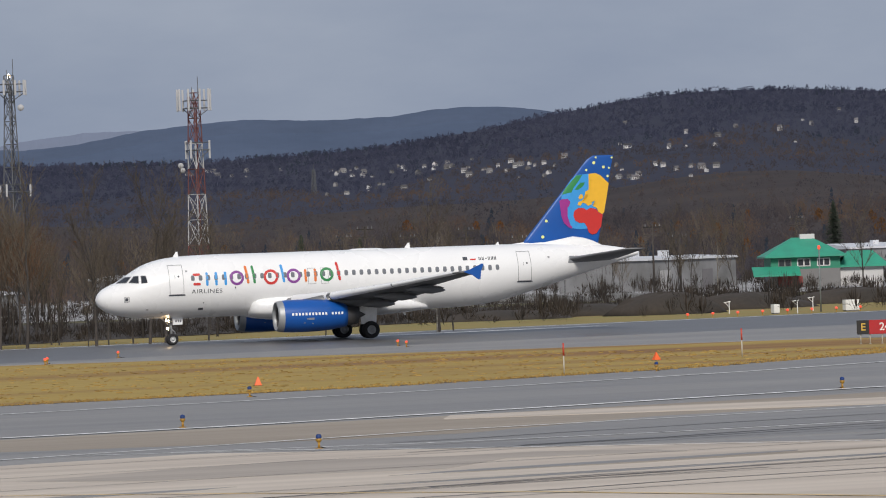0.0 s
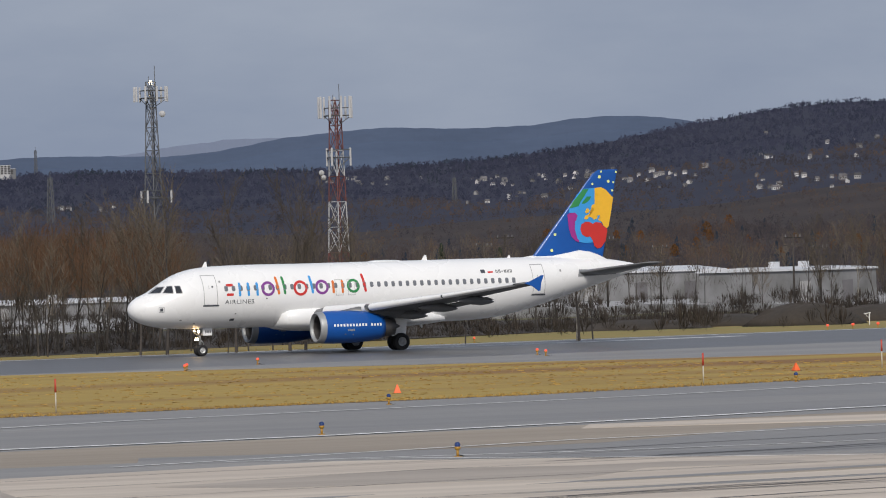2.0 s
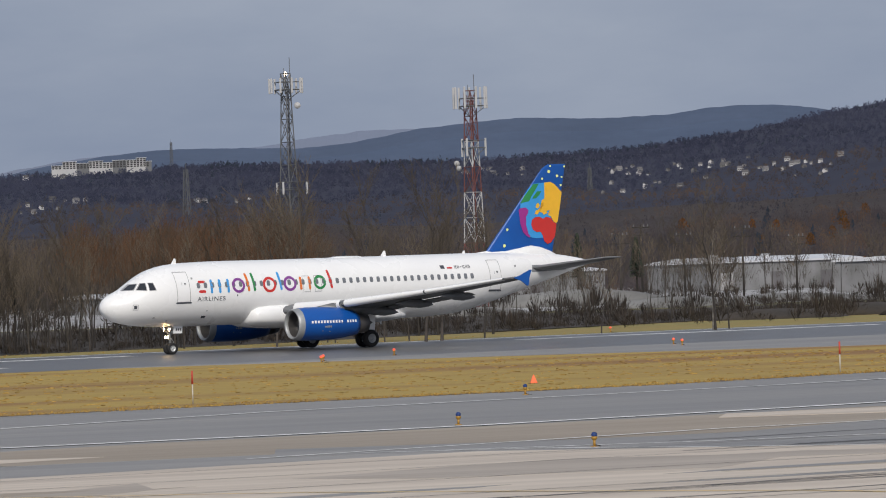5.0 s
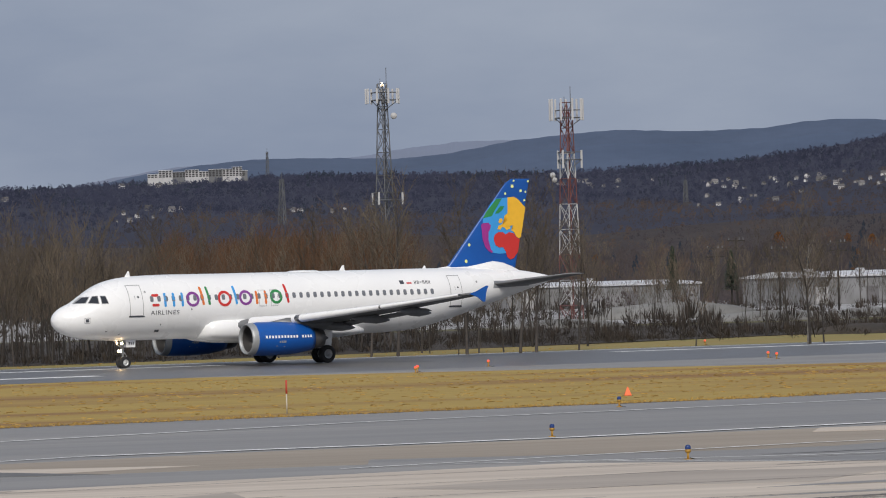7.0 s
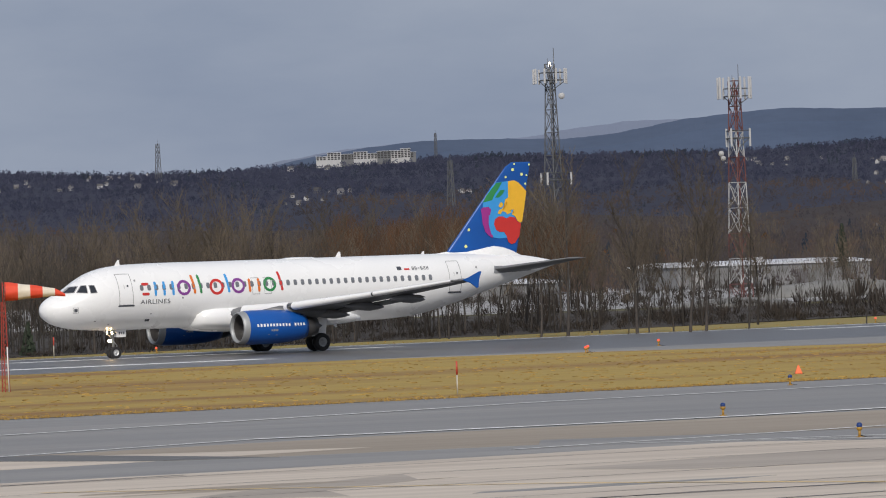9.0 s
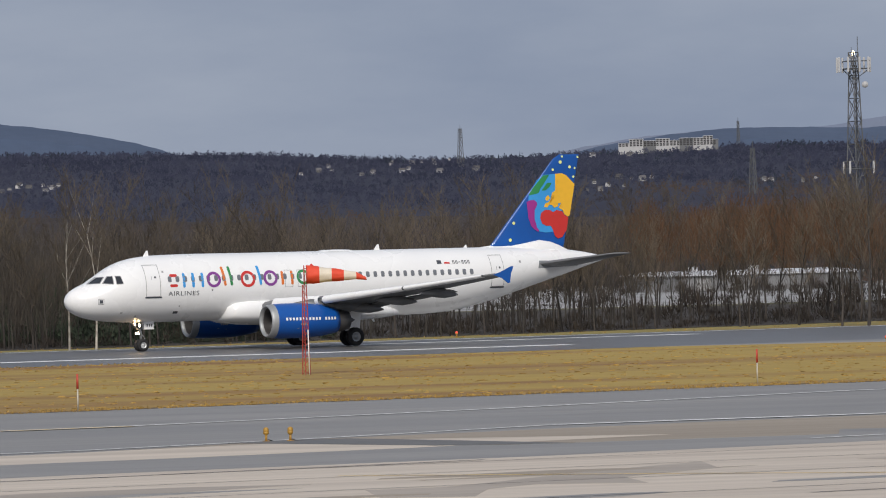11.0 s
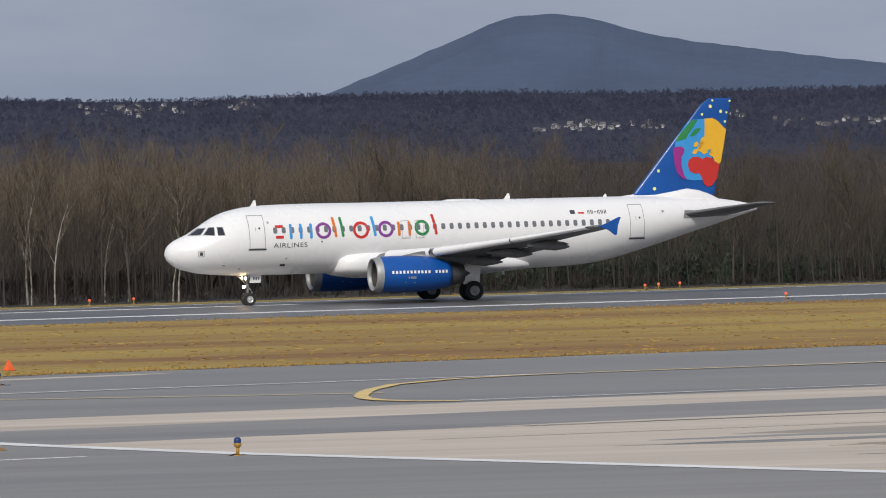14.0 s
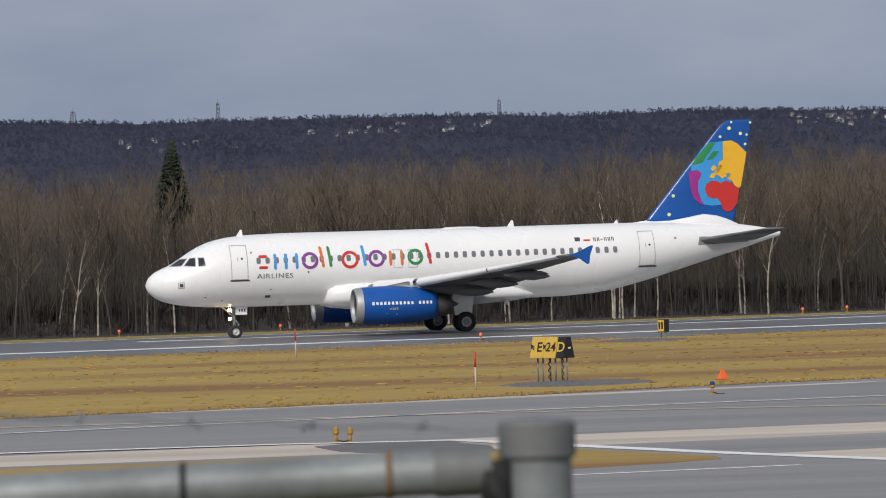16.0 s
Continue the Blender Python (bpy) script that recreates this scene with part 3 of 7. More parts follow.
        flat_plate(bm, [(20.75, 4.22), (21.2, 4.36), (22.0, 4.72), (22.13, 4.7), (21.95, 4.25), (21.88, 3.72), (21.75, 3.7), (21.35, 4.0)], 0.07, lambda u, v, q: (u, side * (17.0 + q), v))
        part("wingtip_fence", bm, M_BLUE, wing, "blue arrow-shaped wingtip fence")
        # engine
        cy, cz = side * 5.75, 1.68
        bm = bmesh.new()
        lathe(bm, [(11.12, 0.83), (11.0, 0.845), (10.87, 0.9), (10.88, 0.95), (11.02, 1.0), (11.3, 1.045)], (0, cy, cz), "x", 40)
        eng = part("engine", bm, M_STEEL, jet, "engine pod with a grey intake lip and blue cowl", True)
        bm = bmesh.new()
        rings = []
        for x, r, dz in [(11.3, 1.045, 0), (11.9, 1.075, 0), (12.8, 1.08, 0), (13.8, 1.05, -0.01), (14.6, 0.97, -0.02), (15.3, 0.83, -0.04), (15.62, 0.74, -0.06), (15.6, 0.68, -0.06)]:
            rings.append([(x, cy + r * math.cos(k * math.tau / 40), cz + dz + r * math.sin(k * math.tau / 40)) for k in range(40)])
        loft(bm, rings, caps=False)
        cowl = part("cowl", bm, M_BLUE, eng, "glossy blue engine cowl", True)
        bm = bmesh.new()
        lathe(bm, [(15.58, 0.7), (16.0, 0.66), (16.45, 0.57), (16.43, 0.53), (15.9, 0.5)], (0, cy, cz - 0.06), "x", 32)
        lathe(bm, [(15.9, 0.36), (16.5, 0.27), (16.95, 0.03)], (0, cy, cz - 0.06), "x", 24)
        part("exhaust", bm, M_EXH, eng, "dark heat-stained exhaust nozzle", True)
        bm = bmesh.new()
        lathe(bm, [(11.1, 0.832), (11.4, 0.81), (11.95, 0.82), (11.95, 0.01)], (0, cy, cz), "x", 32)
        part("intake_duct", bm, M_EXH, eng, "dark intake", True)
        bm = bmesh.new()
        for k in range(22):
            a = k * math.tau / 22
            b = a + 0.2
            v = [bm.verts.new((11.82 + dx, cy + r * math.cos(q), cz + r * math.sin(q))) for r, q, dx in ((0.24, a, 0), (0.8, a + 0.06, 0), (0.8, b + 0.06, 0.1), (0.24, b, 0.1))]
            bm.faces.new(v)
        part("fan", bm, M_EXH, eng, "dark fan blades")
        bm = bmesh.new()
        lathe(bm, [(11.42, 0.01), (11.5, 0.1), (11.7, 0.21), (11.86, 0.25)], (0, cy, cz), "x", 20)
        part("spinner", bm, M_DARK, eng, "dark fan spinner", True)
        # writing on the cowl stays plain bars
        def cowl_at(xx, zz, o=0.012):
            r = float(np.interp(xx, [11.3, 11.9, 12.8, 13.8, 14.6, 15.3], [1.045, 1.075, 1.08, 1.05, 0.97, 0.83])) + o
            return (xx, cy - math.sqrt(max(0.01, r * r - (zz - cz) ** 2)), zz)
        for k in range(16):
            if k == 11:
                continue
            bm = bmesh.new()
            x = 11.72 + k * 0.225
            zc_ = 1.80 - 0.02 * k / 16
            strips = [(0.03, 0.16, -0.085, 0.085)]
            for x0, x1, z0, z1 in strips:
                bm.faces.new([bm.verts.new(cowl_at(x + a_, zc_ + b_)) for a_, b_ in ((x0, z0), (x1, z0), (x1, z1), (x0, z1))])
            part("lettering_bar", bm, M_WHITE, cowl)
        for x0, x1, z0, z1 in ((12.75, 12.85, 1.42, 1.52), (12.9, 13.0, 1.4, 1.54), (13.03, 13.12, 1.4, 1.54), (13.15, 13.24, 1.4, 1.54), (12.55, 12.66, 1.19, 1.23), (13.1, 13.22, 1.14, 1.18)):
            bm = bmesh.new()
            bm.faces.new([bm.verts.new(cowl_at(a, b)) for a, b in ((x0, z0), (x1, z0), (x1, z1), (x0, z1))])
            part("cowl_label", bm, M_SEAM, cowl, "small pale label")
        bm = bmesh.new()
        loft(bm, [[(12.3, cy + q, cz + 1.0) for q in (-0.1, 0.1)] + [(16.6, cy + q, cz + 0.45) for q in (0.16, -0.16)], [(14.0, cy + q, 2.98) for q in (-0.14, 0.14)] + [(17.6, cy + q, 2.75) for q in (0.14, -0.14)]])
        part("pylon", bm, M_WINGDARK, wing, "grey engine pylon", True)
        # main gear
        leg = bmesh.new()
        tube(leg, (17.7, side * 3.8, 0.55), (17.55, side * 3.75, 2.5), 0.11, 0.15, 14)
        tube(leg, (17.7, side * 3.25, 0.57), (17.7, side * 4.35, 0.57), 0.09, n=12)
        tube(leg, (17.65, side * 3.75, 1.3), (17.2, side * 2.3, 2.3), 0.07, n=10)
        tube(leg, (17.75, side * 3.8, 0.75), (18.0, side * 3.8, 1.1), 0.05, n=8)
        tube(leg, (18.0, side * 3.8, 1.1), (17.7, side * 3.8, 1.5), 0.05, n=8)
        strut = part("main_gear_leg", leg, M_STEEL, jet, "grey main landing gear leg", True)
        bm = bmesh.new()
        flat_plate(bm, [(17.1, 0.95), (18.1, 0.95), (18.25, 2.55), (16.95, 2.55)], 0.06, lambda u, v, q: (u, side * (4.1 + q), v))
        part("gear_door", bm, M_WHITE, strut, "white gear door")
        for dy in (-0.45, 0.45):
            build_wheel(strut, "wheel", 17.7, side * 3.8 + dy, 0.57, 0.57, 0.42)
        # tailplane
        bm = bmesh.new()
        loft(bm, [wing_section(31.9, 36.0, side * 0.6, 4.72, 0.11), wing_section(32.5, 36.05, side * 1.3, 4.8, 0.1), wing_section(34.95, 36.35, side * 6.22, 5.33, 0.09)])
        tail = part("tailplane", bm, M_WINGDARK, jet, "grey swept tailplane", True)
        bm = bmesh.new()
        on_skin(bm, [(32.3, 4.5), (35.5, 4.62), (35.5, 4.92), (32.4, 4.98)], 6, 3, 0.02, side)
        part("tailplane_plate", bm, M_WINGGREY, fus, "grey sliding plate at the tailplane root", True)
    # fin
    def fin_x(z):
        t = (z - 5.9) / (11.72 - 5.9)
        return 29.45 + 4.95 * t + (0.25 * max(0, t - 0.95) / 0.05), 34.85 + 1.24 * t

    def fin_y(x, z):
        a, b = fin_x(z)
        u = min(0.98, max(0.02, (x - a) / (b - a)))
        return 0.105 * (b - a) * 5 * 0.55 * (0.2969 * math.sqrt(u) - 0.126 * u - 0.3516 * u * u + 0.2843 * u**3 - 0.1015 * u**4)
    bm = bmesh.new()
    rings = []
    for z in (5.45, 6.2, 7, 8, 9, 10, 11, 11.45, 11.62, 11.72):
        a, b = fin_x(z)
        ring = []
        us = [0.5 * (1 - math.cos(math.pi * k / 14)) for k in range(15)]
        squeeze = 1 if z < 11.6 else 0.6
        for u in us:
            ring.append((a + u * (b - a), fin_y(a + u * (b - a), z) * squeeze, z))
        for u in us[::-1][1:-1]:
            ring.append((a + u * (b - a), -fin_y(a + u * (b - a), z) * squeeze, z))
        rings.append(ring)
    loft(bm, rings)
    fin = part("fin", bm, M_BLUE, jet, "deep blue fin with a painted globe and stars", True)
    bm = bmesh.new()
    rings = []
    for x, w, z in ((28.6, 0.05, 5.9), (29.6, 0.16, 6.02), (31, 0.3, 6.03), (32, 0.38, 6.16), (33, 0.4, 6.32), (33.8, 0.36, 6.2), (34.5, 0.28, 5.95), (35.2, 0.1, 5.6)):
        rings.append([(x, w * math.cos(k * math.pi / 10) * 1.05, 5.3 + (z - 5.3) * math.sin(k * math.pi / 10) ** 0.6) for k in range(11)])
    loft(bm, rings, caps=False, closed=False)
    part("fin_fillet", bm, M_WHITE, fin, "white fairing at the foot of the fin", True)

    def art(u, v):
        return 28.348 + 0.014652 * u - 0.000389 * v, 12.491 - 0.000305 * u - 0.012519 * v

    def paint(name, m, outline, off, label):
        pts = [art(u, v) for u, v in outline]
        for side in (-1, 1):
            bm = bmesh.new()
            bm.faces.new([bm.verts.new((x, 0, z)) for x, z in pts])
            bmesh.ops.triangulate(bm, faces=bm.faces)
            bmesh.ops.subdivide_edges(bm, edges=bm.edges[:], cuts=3, use_grid_fill=True)
            for v in bm.verts:
                v.co.y = side * (fin_y(v.co.x, v.co.z) + off)
            part(name, bm, m, fin, label)
    globe = [(300, 223), (323, 184), (351, 156), (409, 150), (443, 167), (443, 323), (451, 384), (405, 445), (364, 449), (330, 443), (300, 401), (277, 306), (279, 261)]
    paint("painted_ocean", M_LBLUE, globe, 0.03, "sky blue painted globe")
    paint("painted_land", M_GREEN, [(351, 158), (379, 155), (360, 189), (338, 223), (326, 249), (279, 261), (300, 223)], 0.04, "green painted patch")
    paint("painted_land", M_GREEN, [(369, 197), (392, 196), (381, 217), (360, 235), (342, 236), (351, 221)], 0.04, "green painted patch")
    paint("painted_land", M_MAGENTA, [(268, 295), (281, 286), (307, 284), (320, 299), (314, 323), (300, 340), (298, 375), (306, 410), (329, 436), (325, 445), (307, 434), (289, 414), (276, 375), (273, 332)], 0.045, "magenta painted patch")
    paint("painted_land", M_YELLOW, [(409, 150), (443, 146), (466, 158), (507, 202), (496, 280), (484, 358), (475, 368), (457, 356), (447, 334), (428, 323), (442, 314), (439, 297), (422, 299), (426, 313), (405, 323), (394, 310), (379, 306), (371, 321), (354, 319), (360, 301), (375, 295), (387, 280), (405, 273), (404, 258), (390, 262), (394, 245), (409, 236), (424, 232), (434, 206), (428, 180)], 0.045, "yellow painted patch with a ragged coast")
    paint("painted_land", M_YELLOW, [(359, 280), (366, 264), (375, 259), (383, 271), (378, 283), (366, 288)], 0.045, "small yellow painted patch")
    paint("painted_land", M_RED, [(334, 375), (339, 349), (359, 334), (383, 334), (399, 345), (417, 334), (443, 339), (458, 360), (477, 371), (467, 423), (469, 436), (447, 471), (426, 479), (409, 466), (399, 434), (387, 414), (364, 415), (344, 403)], 0.05, "red painted patch")
    for u, v, r in ((444, 61, 0.07), (435, 90, 0.11), (522, 63, 0.07), (482, 114, 0.1), (508, 119, 0.07), (502, 163, 0.08), (398, 129, 0.08), (205, 402, 0.1), (187, 488, 0.11)):
        x, z = art(u, v)
        for side in (-1, 1):
            bm = bmesh.new()
            bm.faces.new([bm.verts.new((x + r * math.cos(k * math.tau / 14), side * (fin_y(x, z) + 0.03), z + r * math.sin(k * math.tau / 14))) for k in range(14)])
            part("painted_star", bm, M_STAR, fin)
    # nose gear with its lit lamps
    bm = bmesh.new()
    tube(bm, (5.1, 0, 0.38), (5.02, 0, 1.95), 0.075, 0.1, 12)
    tube(bm, (5.1, -0.28, 0.38), (5.1, 0.28, 0.38), 0.05, n=10)
    tube(bm, (5.05, 0, 1.25), (4.3, 0, 1.9), 0.05, n=8)
    tube(bm, (5.15, 0, 0.55), (5.35, 0, 0.8), 0.035, n=8)
    tube(bm, (5.35, 0, 0.8), (5.1, 0, 1.1), 0.035, n=8)
    box(bm, 4.93, 5.0, -0.42, 0.42, 1.58, 1.66)
    box(bm, 4.93, 5.0, -0.2, 0.2, 1.08, 1.16)
    nleg = part("nose_gear_leg", bm, M_STEEL, jet, "grey nose landing gear leg", True)
    for dy in (-0.24, 0.24):
        build_wheel(nleg, "wheel", 5.1, dy, 0.38, 0.38, 0.24)
    for y, z, r in ((-0.36, 1.62, 0.12), (0.36, 1.62, 0.12), (-0.15, 1.12, 0.11), (0.15, 1.12, 0.1)):
        bm = bmesh.new()
        lathe(bm, [(4.98, r * 0.5), (4.86, r), (4.84, r)], (0, y, z), "x", 16)
        lamp = part("lamp", bm, M_STEEL, nleg, "landing light housing", True)
        bm = bmesh.new()
        lathe(bm, [(4.85, r * 0.92), (4.80, r * 0.6), (4.785, 0.005)], (0, y, z), "x", 16)
        part("lens", bm, M_LAMP, lamp, "glowing warm white lens", True)
    for y in (-0.42, 0.42):
        bm = bmesh.new()
        flat_plate(bm, [(5.1, 1.35), (5.75, 1.35), (5.8, 1.92), (5.1, 1.92)], 0.04, lambda u, v, q: (u, y + q, v))
        door = part("gear_door", bm, M_WHITE, nleg, "small white nose gear door")
        for k in range(3):
            bm = bmesh.new()
            box(bm, 5.28 + k * 0.15, 5.36 + k * 0.15, y - 0.03, y - 0.025, 1.52, 1.68)
            part("number_bar", bm, M_LETTER, door)
    return jet


airliner = build_airliner()


# ---------- things on the airfield ----------
M_POST_RED = mat("faded_red_plastic", (0.50, 0.06, 0.035), 0.5, vary=0.15)
M_POST_PALE = mat("weathered_pale_plastic", (0.50, 0.46, 0.38), 0.6, vary=0.2)
M_CONE = mat("fluorescent_orange_cloth", (0.85, 0.14, 0.03), 0.6, vary=0.1)
M_LIGHT_Y = mat("yellow_lamp_body", (0.40, 0.22, 0.03), 0.5, vary=0.2)
M_LIGHT_B = mat("blue_lamp_glass", (0.02, 0.045, 0.16), 0.2, vary=0.1)
M_LIGHT_O = mat("orange_red_lamp_glass", (0.8, 0.09, 0.05), 0.3, vary=0.1, emit=(1, 0.12, 0.06), emit_strength=0.5)
M_SIGN_Y = mat("yellow_sign_sheet", (0.66, 0.43, 0.06), 0.45, vary=0.1, scale=2, second=(0.56, 0.38, 0.08))
M_SIGN_R = mat("red_sign_sheet", (0.42, 0.02, 0.025), 0.4, vary=0.1, scale=2)
M_SIGN_K = mat("black_sign_sheet", (0.018, 0.017, 0.017), 0.5, vary=0.2, scale=2)
M_SIGN_W = mat("white_sign_lettering", (0.75, 0.75, 0.73), 0.5, vary=0.05)
M_GALV = mat("galvanised_steel", (0.225, 0.245, 0.252), 0.55, metal=0.2, vary=0.22, scale=9, fine=60, second=(0.145, 0.16, 0.165))
M_SLEEVE = mat("dull_zinc", (0.16, 0.168, 0.17), 0.65, metal=0.2, vary=0.2, scale=12)
M_RUST = mat("rusty_weld", (0.20, 0.115, 0.06), 0.8, vary=0.3, scale=30)
M_SOCK_R = mat("orange_red_windsock_cloth", (0.72, 0.07, 0.03), 0.7, vary=0.12, scale=3)
M_SOCK_W = mat("off_white_windsock_cloth", (0.70, 0.63, 0.52), 0.7, vary=0.12, scale=3)
M_MAST_RED = mat("red_painted_steel", (0.40, 0.045, 0.03), 0.5, vary=0.2, scale=2)


def spot(x, y):
    return pose(x, y, ground_at(x, y))


def ground_at(x, y):
    n = -x * math.sin(RW) + y * math.cos(RW)
    s = x * math.cos(RW) + y * math.sin(RW)
    if 314 < n < 367:
        return crown((s, n)) - 0.008
    if n < 217 and math.hypot(x, y) > 100:
        return GROUND + 0.02
    return GROUND


def build_snow_pole():
    t = thing("snow_pole", "slim marker pole, red above and pale below, in grass", "marker pole", group="marker poles along the taxiway")
    bm = bmesh.new()
    tube(bm, (0, 0, -0.02), (0, 0, 0.85), 0.035, 0.033, 10)
    part("lower_pole", bm, M_POST_PALE, t, "pale weathered lower pole", True)
    bm = bmesh.new()
    tube(bm, (0, 0, 0.85), (0, 0, 1.42), 0.045, 0.042, 10)
    part("upper_pole", bm, M_POST_RED, t, "faded red upper pole", True)
    return t


pole = build_snow_pole()
pole.matrix_basis = spot(111.5, 253.1)
for x, y in ((78.1, 244.8), (46.3, 231.4), (2.3, 223.9), (130.4, 274.0), (98.3, 396.5), (-5.6, 294.1)):
    copy_thing(pole, spot(x, y))


def build_flag_cone():
    t = thing("orange_cone", "small bright orange triangular marker on the grass", "marker cone", group="orange markers beside the taxiway")
    bm = bmesh.new()
    loft(bm, [[(r * math.cos(k * math.tau / 4 + 0.5), r * math.sin(k * math.tau / 4 + 0.5), z) for k in range(4)] for z, r in ((0.0, 0.23), (0.03, 0.23), (0.36, 0.05), (0.4, 0.03))])
    part("cone_body", bm, M_CONE, t)
    bm = bmesh.new()
    box(bm, -0.2, 0.2, -0.2, 0.2, -0.02, 0.012)
    part("base", bm, M_TYRE, t, "black rubber base")
    return t


cone = build_flag_cone()
cone.matrix_basis = spot(98.4, 257.7)
for x, y, a in ((126.3, 275.3, 20), (11.6, 228.4, 50)):
    copy_thing(cone, spot(x, y) @ pose(0, 0, 0, 0, 0, a))


def build_edge_light(glass, label, group, h=0.45):
    t = thing("taxiway_light", label, "edge light", group=group)
    bm = bmesh.new()
    tube(bm, (0, 0, -0.02), (0, 0, 0.03), 0.12, n=14)
    tube(bm, (0, 0, 0.03), (0, 0, h * 0.45), 0.04, n=10)
    part("stem", bm, M_LIGHT_Y, t, "yellow stem", True)
    bm = bmesh.new()
    lathe(bm, [(h * 0.45, 0.045), (h * 0.55, 0.09), (h * 0.68, 0.095), (h * 0.7, 0.06)], (0, 0, 0), "z", 14)
    part("collar", bm, M_LIGHT_Y, t, "yellow lamp collar", True)
    bm = bmesh.new()
    lathe(bm, [(h * 0.7, 0.085), (h * 0.86, 0.09), (h * 0.97, 0.06), (h, 0.004)], (0, 0, 0), "z", 14)
    part("lamp_glass", bm, glass, t, "", True)
    bm = bmesh.new()
    prev = Vector((0.05, 0, 0.06))
    for k in range(8):
        p = Vector((0.05 + 0.05 * (k + 1), 0.03 * math.sin(k), 0.05 - 0.045 * min(1, k / 3)))
        tube(bm, prev, p, 0.014, n=5)
        prev = p
    part("cable", bm, M_TYRE, t, "black cable", True)
    return t


blue = build_edge_light(M_LIGHT_B, "blue glass taxiway light on a yellow stem", "blue taxiway lights")
blue.matrix_basis = spot(66.2, 168.5)
for x, y, a in ((89.8, 236.2, 30), (72.4, 197.0, 60), (115.0, 250.7, 10), (103.0, 207.7, 90), (27.0, 120.5, 140), (12.5, 142.0, 200), (10.2, 207.9, 20)):
    copy_thing(blue, spot(x, y) @ pose(0, 0, 0, 0, 0, a))
amber = build_edge_light(M_LIGHT_Y, "amber guard light on a yellow stem", "paired amber lights")
amber.matrix_basis = spot(43.0, 185.2)
for x, y, a in ((43.75, 185.1, 0), (-2.2, 170.8, 0), (-1.8, 170.4, 180)):
    copy_thing(amber, spot(x, y) @ pose(0, 0, 0, 0, 0, a))
red = build_edge_light(M_LIGHT_O, "orange-red runway light on a short yellow stem", "runway edge lights", 0.42)
red.matrix_basis = spot(3.7, 337.4 - 11)
for x, y in ((61.2, 341.7 - 2), (124.5, 371.7 - 22), (141.6, 345.2), (143.2, 350.5), (165.0, 416.0), (107.6, 404.9), (61.4, 392.4), (62.9, 396.2), (64.8, 399.2), (-8.3, 387.0), (-18.4, 384.3), (28.0, 391.5), (25.0, 389.0), (116.1, 338.5), (114.7, 334.8)):
    copy_thing(red, spot(x, y))


def flat_text(body, size, material, parent, m, name="lettering"):
    cu = bpy.data.curves.new("word", "FONT")
    cu.body, cu.size, cu.align_x, cu.align_y, cu.extrude = body, size, "CENTER", "CENTER", 0.004
    cu.offset = 0.012 * size
    tmp = new("word", cu)
    me = bpy.data.meshes.new_from_object(tmp.evaluated_get(bpy.context.evaluated_depsgraph_get()))
    bpy.data.objects.remove(tmp)
    me.materials.append(material)
    me.transform(m)
    ob = new(name, me)
    ob.parent = parent
    return ob


STAND = pose(0, 0, 0, 90, 0, 0)


def arrow_mesh(parent, x, z, y):
    bm = bmesh.new()
    for pts in (((-0.07, -0.12), (-0.03, -0.14), (0.0, 0.06), (-0.05, 0.06)), ((-0.13, 0.0), (-0.02, 0.17), (0.07, 0.01), (0.03, -0.0), (-0.02, 0.09), (-0.1, -0.02))):
        bm.faces.new([bm.verts.new((x + u * 0.77 - v * 0.64, y, z + u * 0.64 + v * 0.77)) for u, v in pts])
    part("arrow", bm, M_SIGN_K, parent)


def build_hold_sign():
    t = thing("runway_sign", "lit black and red runway holding sign on short legs", "airfield sign")
    panels = ((-1.45, -0.78, M_SIGN_K, "black sign panel"), (-0.78, 1.45, M_SIGN_R, "red sign panel"))
    for x0, x1, m, lab in panels:
        bm = bmesh.new()
        box(bm, x0, x1, -0.11, 0.11, 0.52, 1.28)
        bmesh.ops.bevel(bm, geom=bm.edges[:], offset=0.015, segments=2, affect="EDGES")
        part("panel", bm, m, t, lab)
    flat_text("E", 0.55, M_SIGN_Y, t, pose(-1.1, -0.116, 0.9) @ STAND)
    flat_text("24", 0.58, M_SIGN_W, t, pose(0.05, -0.116, 0.9) @ STAND)
    for x in (-1.25, -0.75, -0.1, 0.55, 1.2):
        bm = bmesh.new()
        tube(bm, (x, 0, -0.02), (x, 0, 0.53), 0.03, n=10)
        tube(bm, (x, 0, -0.02), (x, 0, 0.02), 0.08, n=10)
        part("leg", bm, M_POST_PALE, t, "", True)
    return t


s_ = build_hold_sign()
s_.matrix_basis = spot(147.9, 293.0) @ pose(0, 0, 0, 0, 0, -27)


